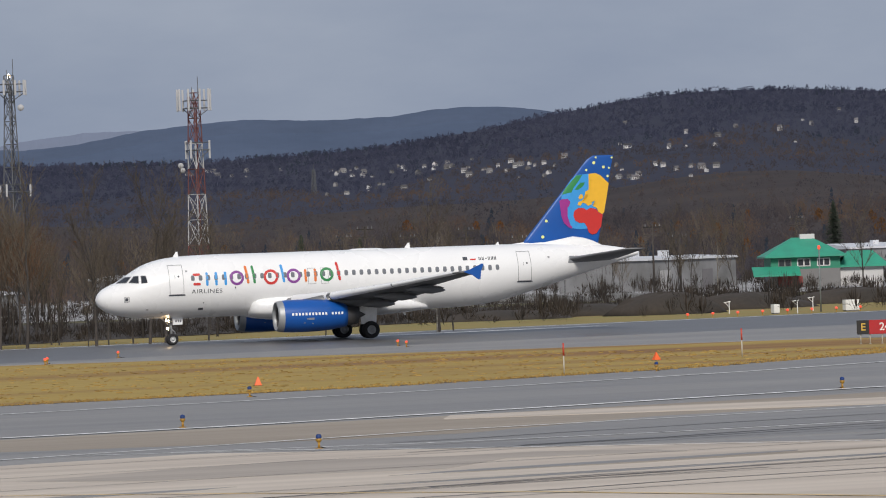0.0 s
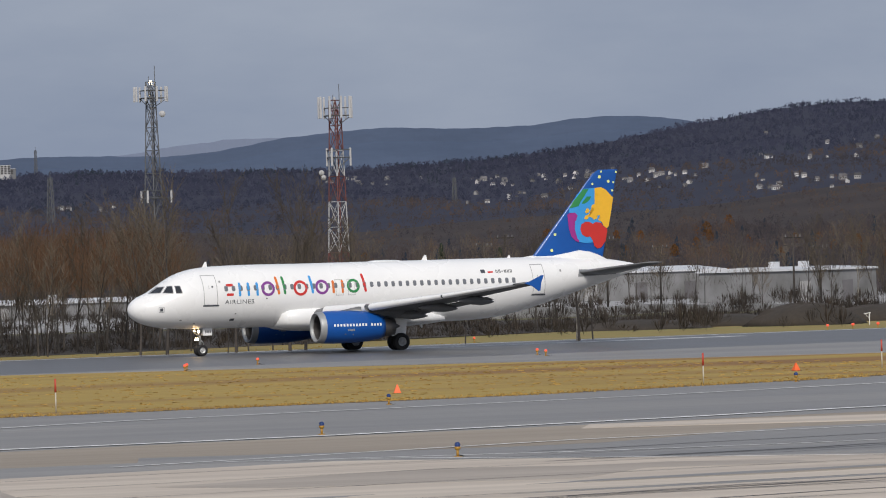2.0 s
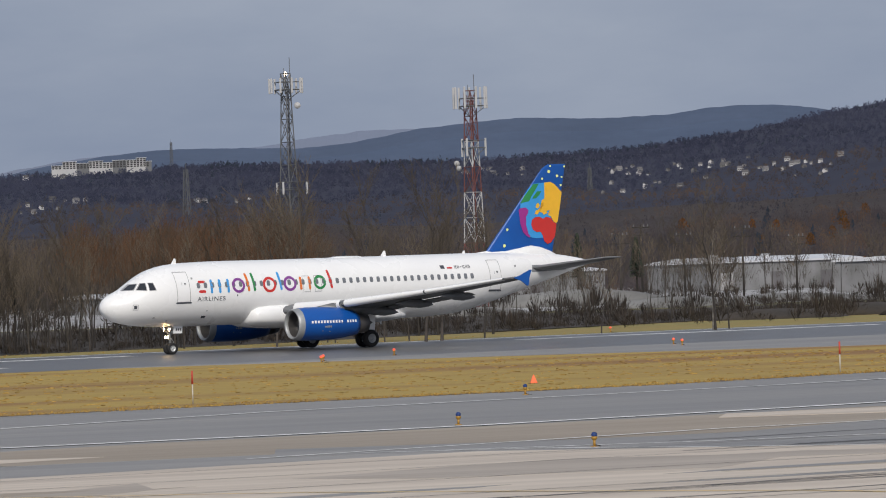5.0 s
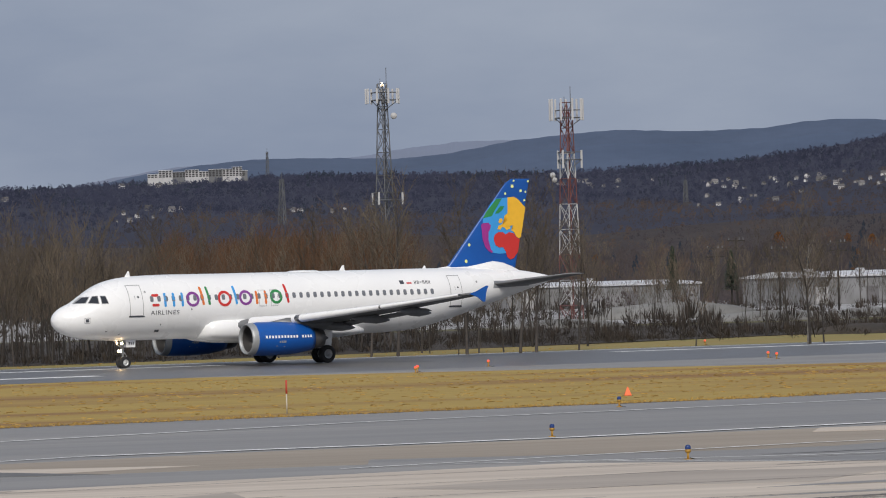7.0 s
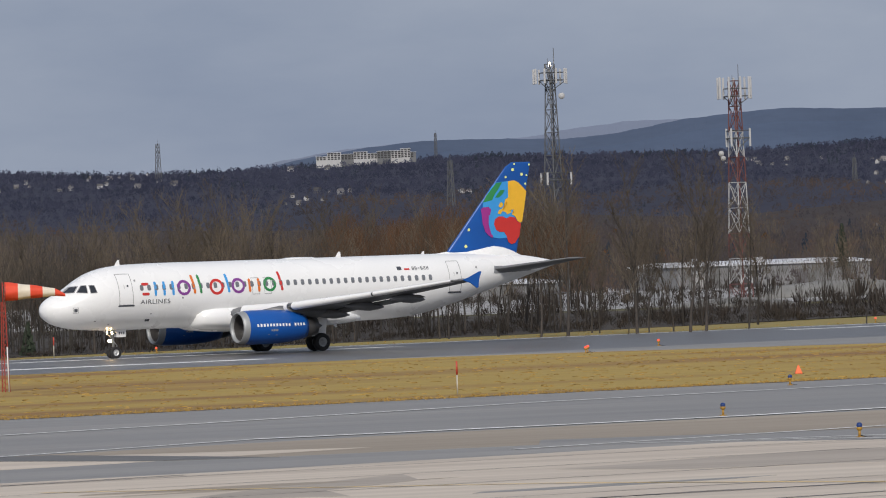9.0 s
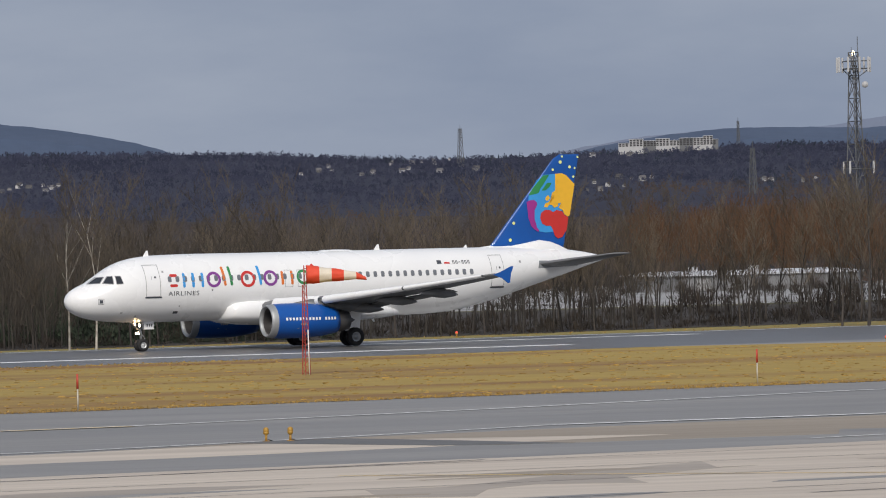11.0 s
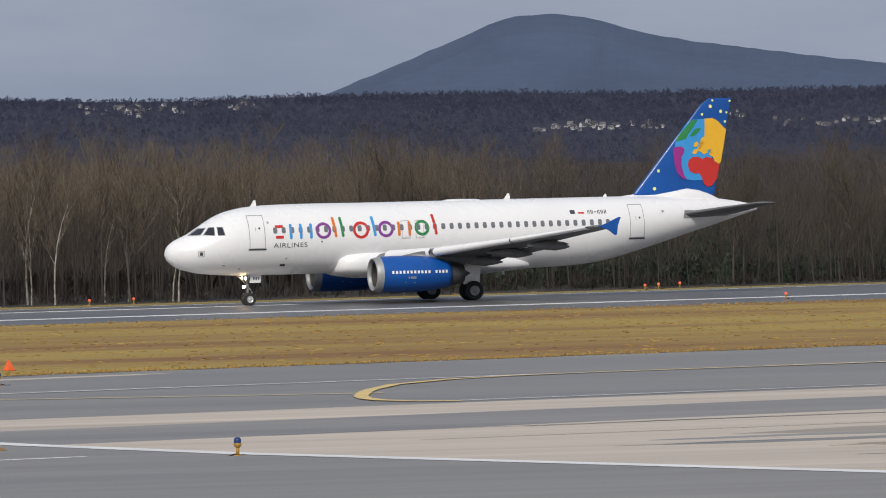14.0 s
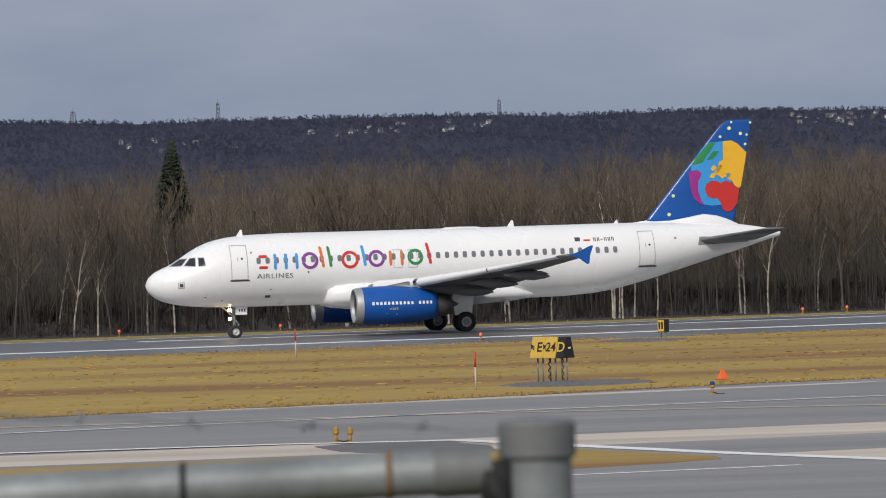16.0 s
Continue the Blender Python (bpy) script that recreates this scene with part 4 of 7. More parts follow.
def build_taxi_sign():
    t = thing("taxiway_sign", "yellow and black wedge-shaped direction sign on metal legs, beside gravel", "airfield sign")
    # wedge: broad at the foot, narrow at the top
    def wedge(x0, x1):
        bm = bmesh.new()
        rings = []
        for x in (x0, x1):
            rings.append([(x, -0.27, 0.95), (x, 0.27, 0.95), (x, 0.1, 1.75), (x, -0.1, 1.75)])
        loft(bm, rings)
        bmesh.ops.bevel(bm, geom=bm.edges[:], offset=0.012, segments=2, affect="EDGES")
        return bm
    part("panel", wedge(-0.62, 0.0), M_SIGN_Y, t, "yellow sign panel")
    part("panel", wedge(0.012, 0.6), M_SIGN_Y, t, "yellow sign panel")
    part("panel", wedge(0.62, 1.02), M_SIGN_K, t, "black sign panel")
    slope = pose(0, 0, 0, 90 - 12, 0, 0)
    y_ = -0.196
    for ch, x, m in (("E", -0.2, M_SIGN_K), ("24", 0.34, M_SIGN_K), ("D", 0.82, M_SIGN_Y)):
        flat_text(ch, 0.52 if ch != "24" else 0.48, m, t, pose(x, y_, 1.35) @ slope)
    arrow_mesh(t, -0.48, 1.36, -0.21)
    arrow_mesh(t, 0.1, 1.36, -0.21)
    bm = bmesh.new()
    box(bm, 1.03, 1.036, -0.06, 0.06, 1.3, 1.36)
    part("label", bm, M_SIGN_W, t)
    for x in (-0.5, -0.25, 0.1, 0.35, 0.65, 0.9):
        bm = bmesh.new()
        tube(bm, (x, 0, -0.02), (x, 0, 0.96), 0.028, n=10)
        tube(bm, (x, 0, -0.02), (x, 0, 0.03), 0.07, n=10)
        part("leg", bm, M_GALV, t, "", True)
    bm = bmesh.new()
    for x in (0.1, 0.75):
        prev = Vector((x, -0.04, 0.95))
        for k in range(18):
            p = Vector((x + 0.05 * math.sin(k * 1.3), -0.05, 0.95 - 0.05 * (k + 1)))
            tube(bm, prev, p, 0.018, n=5)
            prev = p
    part("cable", bm, M_TYRE, t, "black coiled cable", True)
    return t


s_ = build_taxi_sign()
s_.matrix_basis = spot(5.15, 231.3) @ pose(0, 0, 0, 0, 0, -54) @ Matrix.Diagonal((1.3, 1, 1, 1))


def build_box_sign():
    t = thing("runway_exit_sign", "small yellow and black box sign on two legs", "airfield sign")
    bm = bmesh.new()
    box(bm, -0.45, 0.45, -0.2, 0.2, 0.35, 1.0)
    bmesh.ops.bevel(bm, geom=bm.edges[:], offset=0.015, segments=2, affect="EDGES")
    part("housing", bm, M_SIGN_K, t, "black sign housing")
    bm = bmesh.new()
    box(bm, -0.42, 0.42, -0.212, -0.2, 0.38, 0.97)
    part("face", bm, M_SIGN_Y, t, "yellow sign face")
    for k in range(2):
        bm = bmesh.new()
        box(bm, -0.3 + 0.36 * k, -0.06 + 0.36 * k, -0.218, -0.213, 0.5, 0.86)
        part("character_bar", bm, M_SIGN_K, t)
    for x in (-0.3, 0.3):
        bm = bmesh.new()
        tube(bm, (x, 0, -0.02), (x, 0, 0.36), 0.03, n=10)
        part("leg", bm, M_GALV, t, "", True)
    return t


s_ = build_box_sign()
s_.matrix_basis = spot(13.1, 317.0) @ pose(0, 0, 0, 0, 0, -42) @ Matrix.Diagonal((0.5, 1, 1, 1))


def soil_edge():
    """The ragged bare edge where the grass meets the taxiway."""
    edge = [(-30, 198), (20, 201), (45, 206), (60, 213), (110, 216.4), (150, 217), (172, 223), (190, 233)]
    rnd = random.Random(77)
    pts = []
    for q in np.arange(-30, 190, 1.5):
        pts.append((q, float(np.interp(q, [e[0] for e in edge], [e[1] for e in edge])) + rnd.uniform(-0.25, 0.5)))
    stripe("soil_edge", pts, 1.1, GROUND + 0.027, M_SOIL, "thin ragged edge of bare brown soil")


soil_edge()


def gravel_patch(cx, cy, a, b, turn):
    bm = bmesh.new()
    rnd = random.Random(int(cx * 7))
    rings = []
    for q, z in ((1.0, 0.0), (0.8, 0.05), (0.4, 0.09), (0.05, 0.1)):
        rings.append([(q * a * math.cos(k * math.tau / 40) * rnd.uniform(0.9, 1.08), q * b * math.sin(k * math.tau / 40) * rnd.uniform(0.9, 1.08), z) for k in range(40)])
    loft(bm, rings)
    for _ in range(500):
        r, an = math.sqrt(rnd.random()), rnd.random() * math.tau
        x, y, s = r * a * math.cos(an), r * b * math.sin(an), rnd.uniform(0.02, 0.06)
        z = 0.1 * (1 - r)
        v = [bm.verts.new((x + s * math.cos(k * math.tau / 3 + an), y + s * math.sin(k * math.tau / 3 + an), z - 0.01)) for k in range(3)] + [bm.verts.new((x, y, z + s))]
        for f in ((0, 1, 3), (1, 2, 3), (2, 0, 3)):
            bm.faces.new([v[i] for i in f])
    ob = part("gravel_patch", bm, M_GRAVEL)
    ob.matrix_basis = pose(cx, cy, GROUND, 0, 0, turn)
    tagged(ob, "patch of dark gravel in the grass", kind="structure")


gravel_patch(6.2, 229.3, 2.9, 4.2, 0)
gravel_patch(12.0, 314.0, 2.2, 4.0, 0)


def build_windsock():
    t = thing("windsock", "orange and white windsock blown out from a red lattice mast", "windsock")
    bm = bmesh.new()
    w = 0.22
    for k in range(3):
        a = k * math.tau / 3 + 0.4
        tube(bm, (w * math.cos(a), w * math.sin(a), -0.02), (w * 0.5 * math.cos(a), w * 0.5 * math.sin(a), 4.4), 0.022, n=6)
    for j in range(16):
        z0, z1 = j * 0.275, (j + 1) * 0.275
        q0, q1 = 1 - 0.5 * z0 / 4.4, 1 - 0.5 * z1 / 4.4
        for k in range(3):
            a, b = k * math.tau / 3 + 0.4, ((k + 1) % 3) * math.tau / 3 + 0.4
            tube(bm, (w * q0 * math.cos(a), w * q0 * math.sin(a), z0), (w * q1 * math.cos(b), w * q1 * math.sin(b), z1), 0.011, n=4)
    part("lattice_mast", bm, M_MAST_RED, t, "red painted lattice mast")
    bm = bmesh.new()
    tube(bm, (0.16, -0.12, -0.02), (0.13, -0.12, 2.2), 0.03, n=8)
    part("conduit", bm, M_SIGN_W, t, "pale conduit pipe", True)
    bm = bmesh.new()
    tube(bm, (0, 0, 4.35), (0, 0, 5.35), 0.03, n=8)
    for z in (4.55, 5.2):
        tube(bm, (0, 0, z), (0.15, 0, z), 0.02, n=6)
    lathe(bm, [(0.1, 0.46), (0.13, 0.47), (0.16, 0.46)], (0, 0, 4.88), "x", 24)
    part("hoop", bm, M_MAST_RED, t, "red steel hoop", True)
    edges = [(0.1, 0.45), (0.75, 0.40), (1.35, 0.33), (1.95, 0.26), (2.55, 0.19)]
    for i in range(5):
        x0, r0 = edges[i]
        x1, r1 = edges[i + 1] if i < 4 else (3.05, 0.06)
        bm = bmesh.new()
        rings = []
        for u in np.linspace(0, 1, 7):
            x, r = x0 + (x1 - x0) * u, r0 + (r1 - r0) * u
            sag = -0.035 * (x / 2) ** 2 - (0.13 * u if i == 4 else 0) - 0.02 * x
            rings.append([(x, r * math.cos(k * math.tau / 24) * (1 + 0.05 * math.sin(3 * x + 2 * k)), 4.9 + sag + r * math.sin(k * math.tau / 24) * (1 + 0.05 * math.sin(5 * x + k))) for k in range(24)])
        loft(bm, rings, caps=False)
        part("cloth_band", bm, M_SOCK_R if i % 2 == 0 else M_SOCK_W, t, "orange-red cloth band" if i % 2 == 0 else "off-white cloth band", True)
    return t


s_ = build_windsock()
s_.matrix_basis = spot(69.4, 289.9) @ pose(0, 0, 0, 0, 0, -13)


# approach lights and instruments beyond the runway
def build_approach_light():
    t = thing("approach_light", "low orange lamp on a short post", "runway light", group="row of approach lights")
    bm = bmesh.new()
    tube(bm, (0, 0, -0.05), (0, 0, 0.28), 0.04, n=8)
    part("post", bm, M_LIGHT_Y, t)
    bm = bmesh.new()
    lathe(bm, [(-0.14, 0.03), (-0.13, 0.095), (0.06, 0.09), (0.1, 0.03)], (0, 0, 0.34), "y", 14, True)
    part("lamp_head", bm, M_LIGHT_O, t, "glowing orange lamp head", True)
    return t


a_l = build_approach_light()
for i in range(8):
    m = spot(196.1 + 2.46 * i, 421.5 + 0.72 * i)
    if i == 0:
        a_l.matrix_basis = m
    else:
        copy_thing(a_l, m)


def build_cabinet(x, y, w, h):
    t = thing("equipment_cabinet", "white sheet-metal equipment cabinet on the verge", "cabinet", spot(x, y))
    bm = bmesh.new()
    box(bm, -w / 2, w / 2, -0.3, 0.3, 0.08, h)
    bmesh.ops.bevel(bm, geom=bm.edges[:], offset=0.02, segments=2, affect="EDGES")
    part("body", bm, M_SIGN_W, t, "white metal body")
    bm = bmesh.new()
    box(bm, -w / 2 + 0.05, w / 2 - 0.05, -0.27, 0.27, -0.05, 0.08)
    part("plinth", bm, M_GRAVEL, t, "grey plinth")
    bm = bmesh.new()
    box(bm, -w / 2 + 0.06, w / 2 - 0.06, -0.312, -0.3, 0.15, h - 0.08)
    part("door", bm, M_SIGN_W, t)


build_cabinet(207.3, 429.3, 0.5, 0.75)
build_cabinet(213.5, 428.5, 1.2, 0.9)


def build_tee(x, y, h):
    t = thing("tee_post", "thin white metal post with a cross-arm", "instrument post", spot(x, y), "instrument posts beyond the runway")
    bm = bmesh.new()
    tube(bm, (0, 0, -0.05), (0, 0, h), 0.04, n=8)
    part("post", bm, M_SIGN_W, t)
    bm = bmesh.new()
    tube(bm, (-0.45, 0, h - 0.05), (0.12, 0, h + 0.02), 0.035, n=8)
    tube(bm, (-0.4, 0, h - 0.05), (0, 0, h - 0.4), 0.02, n=6)
    part("arm", bm, M_SIGN_W, t)


build_tee(209.4, 442.1, 0.95)
build_tee(208.6, 428.0, 1.0)
build_tee(214.8, 437.9, 1.1)


def build_light_pole(x, y):
    t = thing("obstruction_light_pole", "tall slim pole with a glowing red lamp", "light pole", spot(x, y))
    bm = bmesh.new()
    tube(bm, (0, 0, -0.05), (0, 0, 4.9), 0.07, 0.045, 10)
    part("pole", bm, M_GALV, t, "", True)
    bm = bmesh.new()
    lathe(bm, [(4.9, 0.08), (5.05, 0.13), (5.2, 0.1), (5.25, 0.01)], (0, 0, 0), "z", 12)
    part("lamp", bm, M_LIGHT_O, t, "glowing red lamp", True)


build_light_pole(212.6, 432.0)


# ---------- the fence before the camera ----------
def build_fence():
    t = thing("chain_link_fence", "galvanised pipe fence rail and capped post with barbed wire, close up", "fence")
    y = 8.0
    floor_z = terrain_height(0, y)
    zr = 5.198

    def post(x):
        bm = bmesh.new()
        tube(bm, (x, y, floor_z - 0.3), (x, y, zr + 0.028), 0.045, n=48)
        p = part("post", bm, M_GALV, t, "galvanised post")
        bm = bmesh.new()
        lathe(bm, [(zr + 0.022, 0.049), (zr + 0.024, 0.051), (zr + 0.066, 0.051), (zr + 0.07, 0.048), (zr + 0.072, 0.046), (zr + 0.076, 0.001)], (x, y, 0), "z", 48)
        part("cap", bm, M_SLEEVE, p, "flat steel post cap")
        return p
    px = 0.16
    post(px)
    for x in (px - 3.05, px - 6.1):
        post(x)
    def rail_z(x):
        return zr + 0.008 - 0.026 * (px - 0.07 - x)
    for x0, x1 in ((px - 6.1, px - 3.1), (px - 3.0, px - 0.07)):
        bm = bmesh.new()
        tube(bm, (x0, y, rail_z(x0)), (x1, y, rail_z(x1)), 0.03, n=48)
        part("top_rail", bm, M_GALV, t, "galvanised top rail")
    bm = bmesh.new()
    tube(bm, (px - 0.135, y, rail_z(px - 0.135)), (px - 0.06, y, rail_z(px - 0.06)), 0.034, n=48)
    part("rail_sleeve", bm, M_SLEEVE, t, "dull sleeve at the end of the rail")
    bm = bmesh.new()
    tube(bm, (px - 0.07, y - 0.02, zr + 0.012), (px - 0.045, y - 0.045, zr - 0.04), 0.012, n=8)
    box(bm, px - 0.075, px - 0.035, y - 0.03, y + 0.03, zr - 0.05, zr + 0.02)
    part("clamp", bm, M_TYRE, t, "dark clamp between rail and post", True)
    for x, m in ((px - 0.465, M_TYRE), (px - 0.195, M_RUST)):
        bm = bmesh.new()
        tube(bm, (x - 0.004, y, rail_z(x)), (x + 0.004, y, rail_z(x)), 0.0325, n=24)
        part("wire_tie", bm, m, t, "dark tie round the rail", True)
    # barbed wire above the rail
    bm = bmesh.new()
    rnd = random.Random(4)
    prev = None
    for k in range(60):
        x = px - 3.0 + k * 0.05
        p = Vector((x, y + 0.05, zr + 0.1 - 0.045 * max(0, (x - px + 0.75) / 0.75) + 0.003 * math.sin(k * 1.7)))
        if prev:
            tube(bm, prev, p, 0.0016, n=4)
        if k % 3 == 0:
            for _ in range(3):
                d = Vector((rnd.uniform(-1, 1), rnd.uniform(-1, 1), rnd.uniform(-1, 1))).normalized() * 0.013
                tube(bm, p - d, p + d, 0.0014, n=3)
        prev = p
    part("barbed_wire", bm, M_GALV, t, "single strand of barbed wire")
    # mesh of the fence
    bm = bmesh.new()
    for k in range(-70, 56):
        for sgn in (1, -1):
            x0 = px + k * 0.07
            prev = None
            z0, z1 = floor_z + 0.05, zr - 0.78
            x1 = x0 + sgn * (z1 - z0)
            if -6.0 < x1 - px < 0 and -6.0 < x0 - px < 0:
                tube(bm, (x0, y + sgn * 0.002, z0), (x1, y + sgn * 0.002, z1), 0.0018, n=3, caps=False)
    tagged(part("wire_mesh", bm, M_GALV, t, "diamond wire mesh"), kind="stuff")


build_fence()


# ---------- paving details ----------
sheet("brown_strip", [(74, 168), (86, 160), (100, 157), (125, 155.5), (320, 155), (320, 173.5), (100, 174), (84, 172)], GROUND + 0.023, M_BROWN, "worn brownish asphalt strip")
sheet("concrete_strip", [(-330, 172), (-330, 153), (23, 153.3), (39, 157), (58, 159), (70, 160), (82, 161), (92, 163.5), (84, 170), (74, 168), (60, 167), (42, 166), (25, 166.5)], GROUND + 0.026, M_CONC, "pale concrete strip along the taxiway")
sheet("asphalt_band", [(39.5, 157), (58, 159), (70, 160), (84, 160), (100, 156.5), (112, 155), (98, 151), (78, 149.6), (66, 149.9), (58, 148.7), (52, 147.5), (46, 146.6), (41.2, 146)], GROUND + 0.029, M_TAXI, "grey asphalt band between concrete slabs")
sheet("apron", [(41, 146.5), (52, 147.8), (58, 149), (66, 150.2), (80, 150), (98, 151.5), (112, 155), (140, 154), (320, 152), (320, 90), (60, 90), (52, 111), (47.9, 123.3), (43.3, 137)], GROUND + 0.032, M_CONC, "weathered pale concrete apron")
sheet("asphalt_patch", [(-330, 156), (-330, 90), (60, 90), (52, 111), (47.9, 123.3), (43.3, 137), (40.9, 147), (39.1, 157), (20, 158)], GROUND + 0.036, M_TAXI, "grey asphalt apron edge")
sheet("grass_island", [(38.3, 156), (40.0, 146), (39.6, 144), (37.6, 142.6), (34.5, 141.3), (28, 141.5), (15, 148), (-40, 152), (-40, 156.5)], GROUND + 0.04, M_GRASS, "small island of dry grass")
sheet("worn_patch", [(80.6, 171.2), (83, 171.8), (84.8, 171.2), (85.6, 165.9), (86.4, 159.0), (83.1, 161.6)], GROUND + 0.034, M_DARKASPH, "dark worn wedge of asphalt")
sheet("worn_patch", [(36, 203), (50, 205.5), (62, 208), (64, 209.5), (50, 207.5), (36, 205)], GROUND + 0.024, M_CONC, "pale worn streak beside the grass")
sheet("asphalt_band", [(93.2, 155.5), (97.1, 161.9), (102.5, 158.1), (109.2, 155.3), (122.4, 161.7), (131.7, 161.1), (200, 158), (200, 126), (108.9, 133.3), (101.8, 144.7), (98, 151.1)], GROUND + 0.0335, M_TAXI, "grey asphalt band beside the concrete")
sheet("pale_streak", [(119.8, 170.3), (122.7, 174.0), (130, 171.7), (136.7, 168.1), (180, 166), (180, 160), (131.7, 161.5), (125.7, 166.1)], GROUND + 0.0345, M_CONC, "pale worn streak in the brown asphalt")
for patch in ([(83.8, 138.9), (90.1, 141.2), (95.2, 142.2), (97.8, 139.1), (100.7, 138.8), (102.4, 135.3), (101.5, 132.7), (97.2, 135.3), (92, 130.9), (88.1, 133.1), (85.1, 134.2)],
              [(66.1, 132.6), (68.1, 132.4), (70.8, 134.4), (74.9, 137.9), (80.5, 141.4), (78.5, 137), (74, 133.9), (72.4, 129.8), (70.3, 131.8), (68.3, 130.4), (66, 126.7), (64.3, 128.2)],
              [(56, 137.5), (60, 139.2), (64, 139.0), (67, 137.5), (63, 136.2), (58, 136.0)]):
    sheet("taupe_patch", patch, GROUND + 0.0375, M_TAUPE, "taupe worn patch in the pale concrete")
sheet("worn_patch", [(33.5, 163.8), (35.4, 165.8), (36.8, 165.6), (37.3, 163.6), (37.4, 159.4), (36.6, 155.1), (34.0, 155.5), (33.3, 159.6)], GROUND + 0.043, M_DARKASPH, "dark worn wedge of asphalt")
ZL = GROUND + 0.046
stripe("apron_guide_line", [(70, 142), (78.7, 130.4), (80.9, 124.8), (82.9, 118.7), (83.9, 115.7), (84.8, 104.4), (85.5, 92)], 0.22, ZL, M_YEL, "thin yellow guide line on the apron")
stripe("taxiway_edge_line", [(98, 153.5), (105, 149.3), (111.5, 147.3), (119.7, 146.5), (160, 144)], 0.3, ZL, M_LINE, "thin white line on the asphalt band")
stripe("taxiway_edge_line", [(96, 155), (99.9, 150.8), (101.8, 144.7), (104.7, 138.4), (108.1, 132.3), (116, 118)], 0.22, ZL, M_LINE, "thin white line at the edge of the concrete")
stripe("taxiway_edge_line", [(-200, 181), (0, 183), (28, 186.3), (44, 190), (60, 191.3), (87, 192.8), (104, 197.5), (122, 203.8), (149, 207), (165, 211), (176, 215.5), (195, 226)], 0.38, ZL, M_LINE, "thin worn pale line along the taxiway")
stripe("taxiway_edge_line", [(95, 176.5), (105, 175.3), (113, 174.9), (124, 176.3), (130, 177.2), (138, 178.8), (147, 179.8), (200, 183), (300, 188)], 0.7, ZL, M_LINE, "thin white line along the taxiway")
stripe("taxiway_edge_line", [(60, 168.6), (75, 169.5), (85, 172.5), (95, 176.5)], 0.25, ZL, M_LINE, "thin white line along the taxiway")
stripe("taxiway_edge_line", [(-200, 201), (10, 194.5), (30, 192.3), (43.7, 189), (50, 185), (56, 181), (61, 178)], 0.3, ZL, M_YEL, "thin worn yellow line along the taxiway")
stripe("turn_line", [(87, 192.4), (78.5, 192.2), (73.4, 192.1), (69.9, 191.2), (67.5, 189.9), (64.2, 186.2), (61.9, 181.8), (61, 179.7), (60.1, 177.4), (59.4, 175.5), (58.8, 173.3), (58.6, 171.4), (58.9, 169.6), (60.0, 168.2)], 0.45, ZL + 0.003, M_YEL, "curved yellow taxi guide line")
stripe("apron_line", [(-90, 172), (0, 170), (24, 168.5), (33, 166.8), (37.7, 164.5), (39.1, 157), (40.9, 147), (43.3, 137), (47.9, 123.3), (52, 111), (60, 90)], 0.75, ZL, M_LINE, "white painted apron edge line")
stripe("apron_line", [(10, 138.5), (30, 137.5), (40, 138.5)], 0.4, ZL, M_LINE, "thin white line on the asphalt")
stripe("apron_line", [(92, 155), (112, 159.5), (130, 159), (220, 162)], 0.3, ZL, M_LINE, "thin white line on the apron")
rnd = random.Random(11)
for k in range(30):
    s0, n0 = rnd.uniform(45, 190), rnd.uniform(112, 156)
    pts = [(s0, n0)]
    for j in range(rnd.randint(4, 9)):
        pts.append((pts[-1][0] + rnd.uniform(2, 6), pts[-1][1] + rnd.uniform(-0.8, 0.8)))
    stripe("sealed_crack", pts, rnd.uniform(0.08, 0.25), ZL - 0.003, M_SEAL, "dark sealed crack in the paving")
for n0 in (114, 124, 133, 141, 147.5):
    stripe("slab_joint", [(47 + (150 - n0) * 0.25, n0), (90, n0 + 0.6), (140, n0), (210, n0 + 0.5)], 0.1, ZL - 0.005, M_SEAL, "dark joint between concrete slabs")
for k in range(22):
    s0, n0 = (rnd.uniform(95, 180), rnd.uniform(118, 152)) if k % 3 else (rnd.uniform(52, 90), rnd.uniform(122, 146))
    ln, wd = (rnd.uniform(5, 14), rnd.uniform(0.3, 0.9)) if k % 3 else (rnd.uniform(3, 7), rnd.uniform(0.5, 1.2))
    outline = [(s0 + ln * rnd.uniform(0.7, 1.1) * math.cos(a * math.tau / 12), n0 + wd * rnd.uniform(0.5, 1.2) * math.sin(a * math.tau / 12)) for a in range(12)]
    sheet("repair_patch", outline, ZL - 0.012 + 0.0003 * k, M_BROWN if k % 2 else M_TAXI, "darker worn patch in the paving", 0.01)


# ---------- woods, hills and houses ----------
M_BARK = mat("grey_brown_bark", (0.058, 0.049, 0.043), 0.9, vary=0.3, scale=2, fine=20, second=(0.036, 0.031, 0.028), objects=0.4)
M_BIRCH = mat("pale_birch_bark", (0.40, 0.365, 0.31), 0.8, vary=0.3, scale=1.1, fine=6, second=(0.14, 0.12, 0.10), stretch=(1, 1, 1.6), objects=0.35, cut=(0.42, 0.64))
M_TWIG = mat("brown_bare_twigs", (0.118, 0.097, 0.075), 0.9, vary=0.2, scale=0.5, second=(0.15, 0.12, 0.088), objects=0.4, through_light=0.3)
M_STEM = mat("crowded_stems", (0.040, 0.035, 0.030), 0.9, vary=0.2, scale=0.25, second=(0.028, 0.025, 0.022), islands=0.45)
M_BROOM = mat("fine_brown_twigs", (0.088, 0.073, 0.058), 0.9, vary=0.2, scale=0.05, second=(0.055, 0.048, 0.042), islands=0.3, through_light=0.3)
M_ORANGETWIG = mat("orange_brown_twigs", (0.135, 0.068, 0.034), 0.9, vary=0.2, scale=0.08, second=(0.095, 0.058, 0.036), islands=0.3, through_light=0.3)
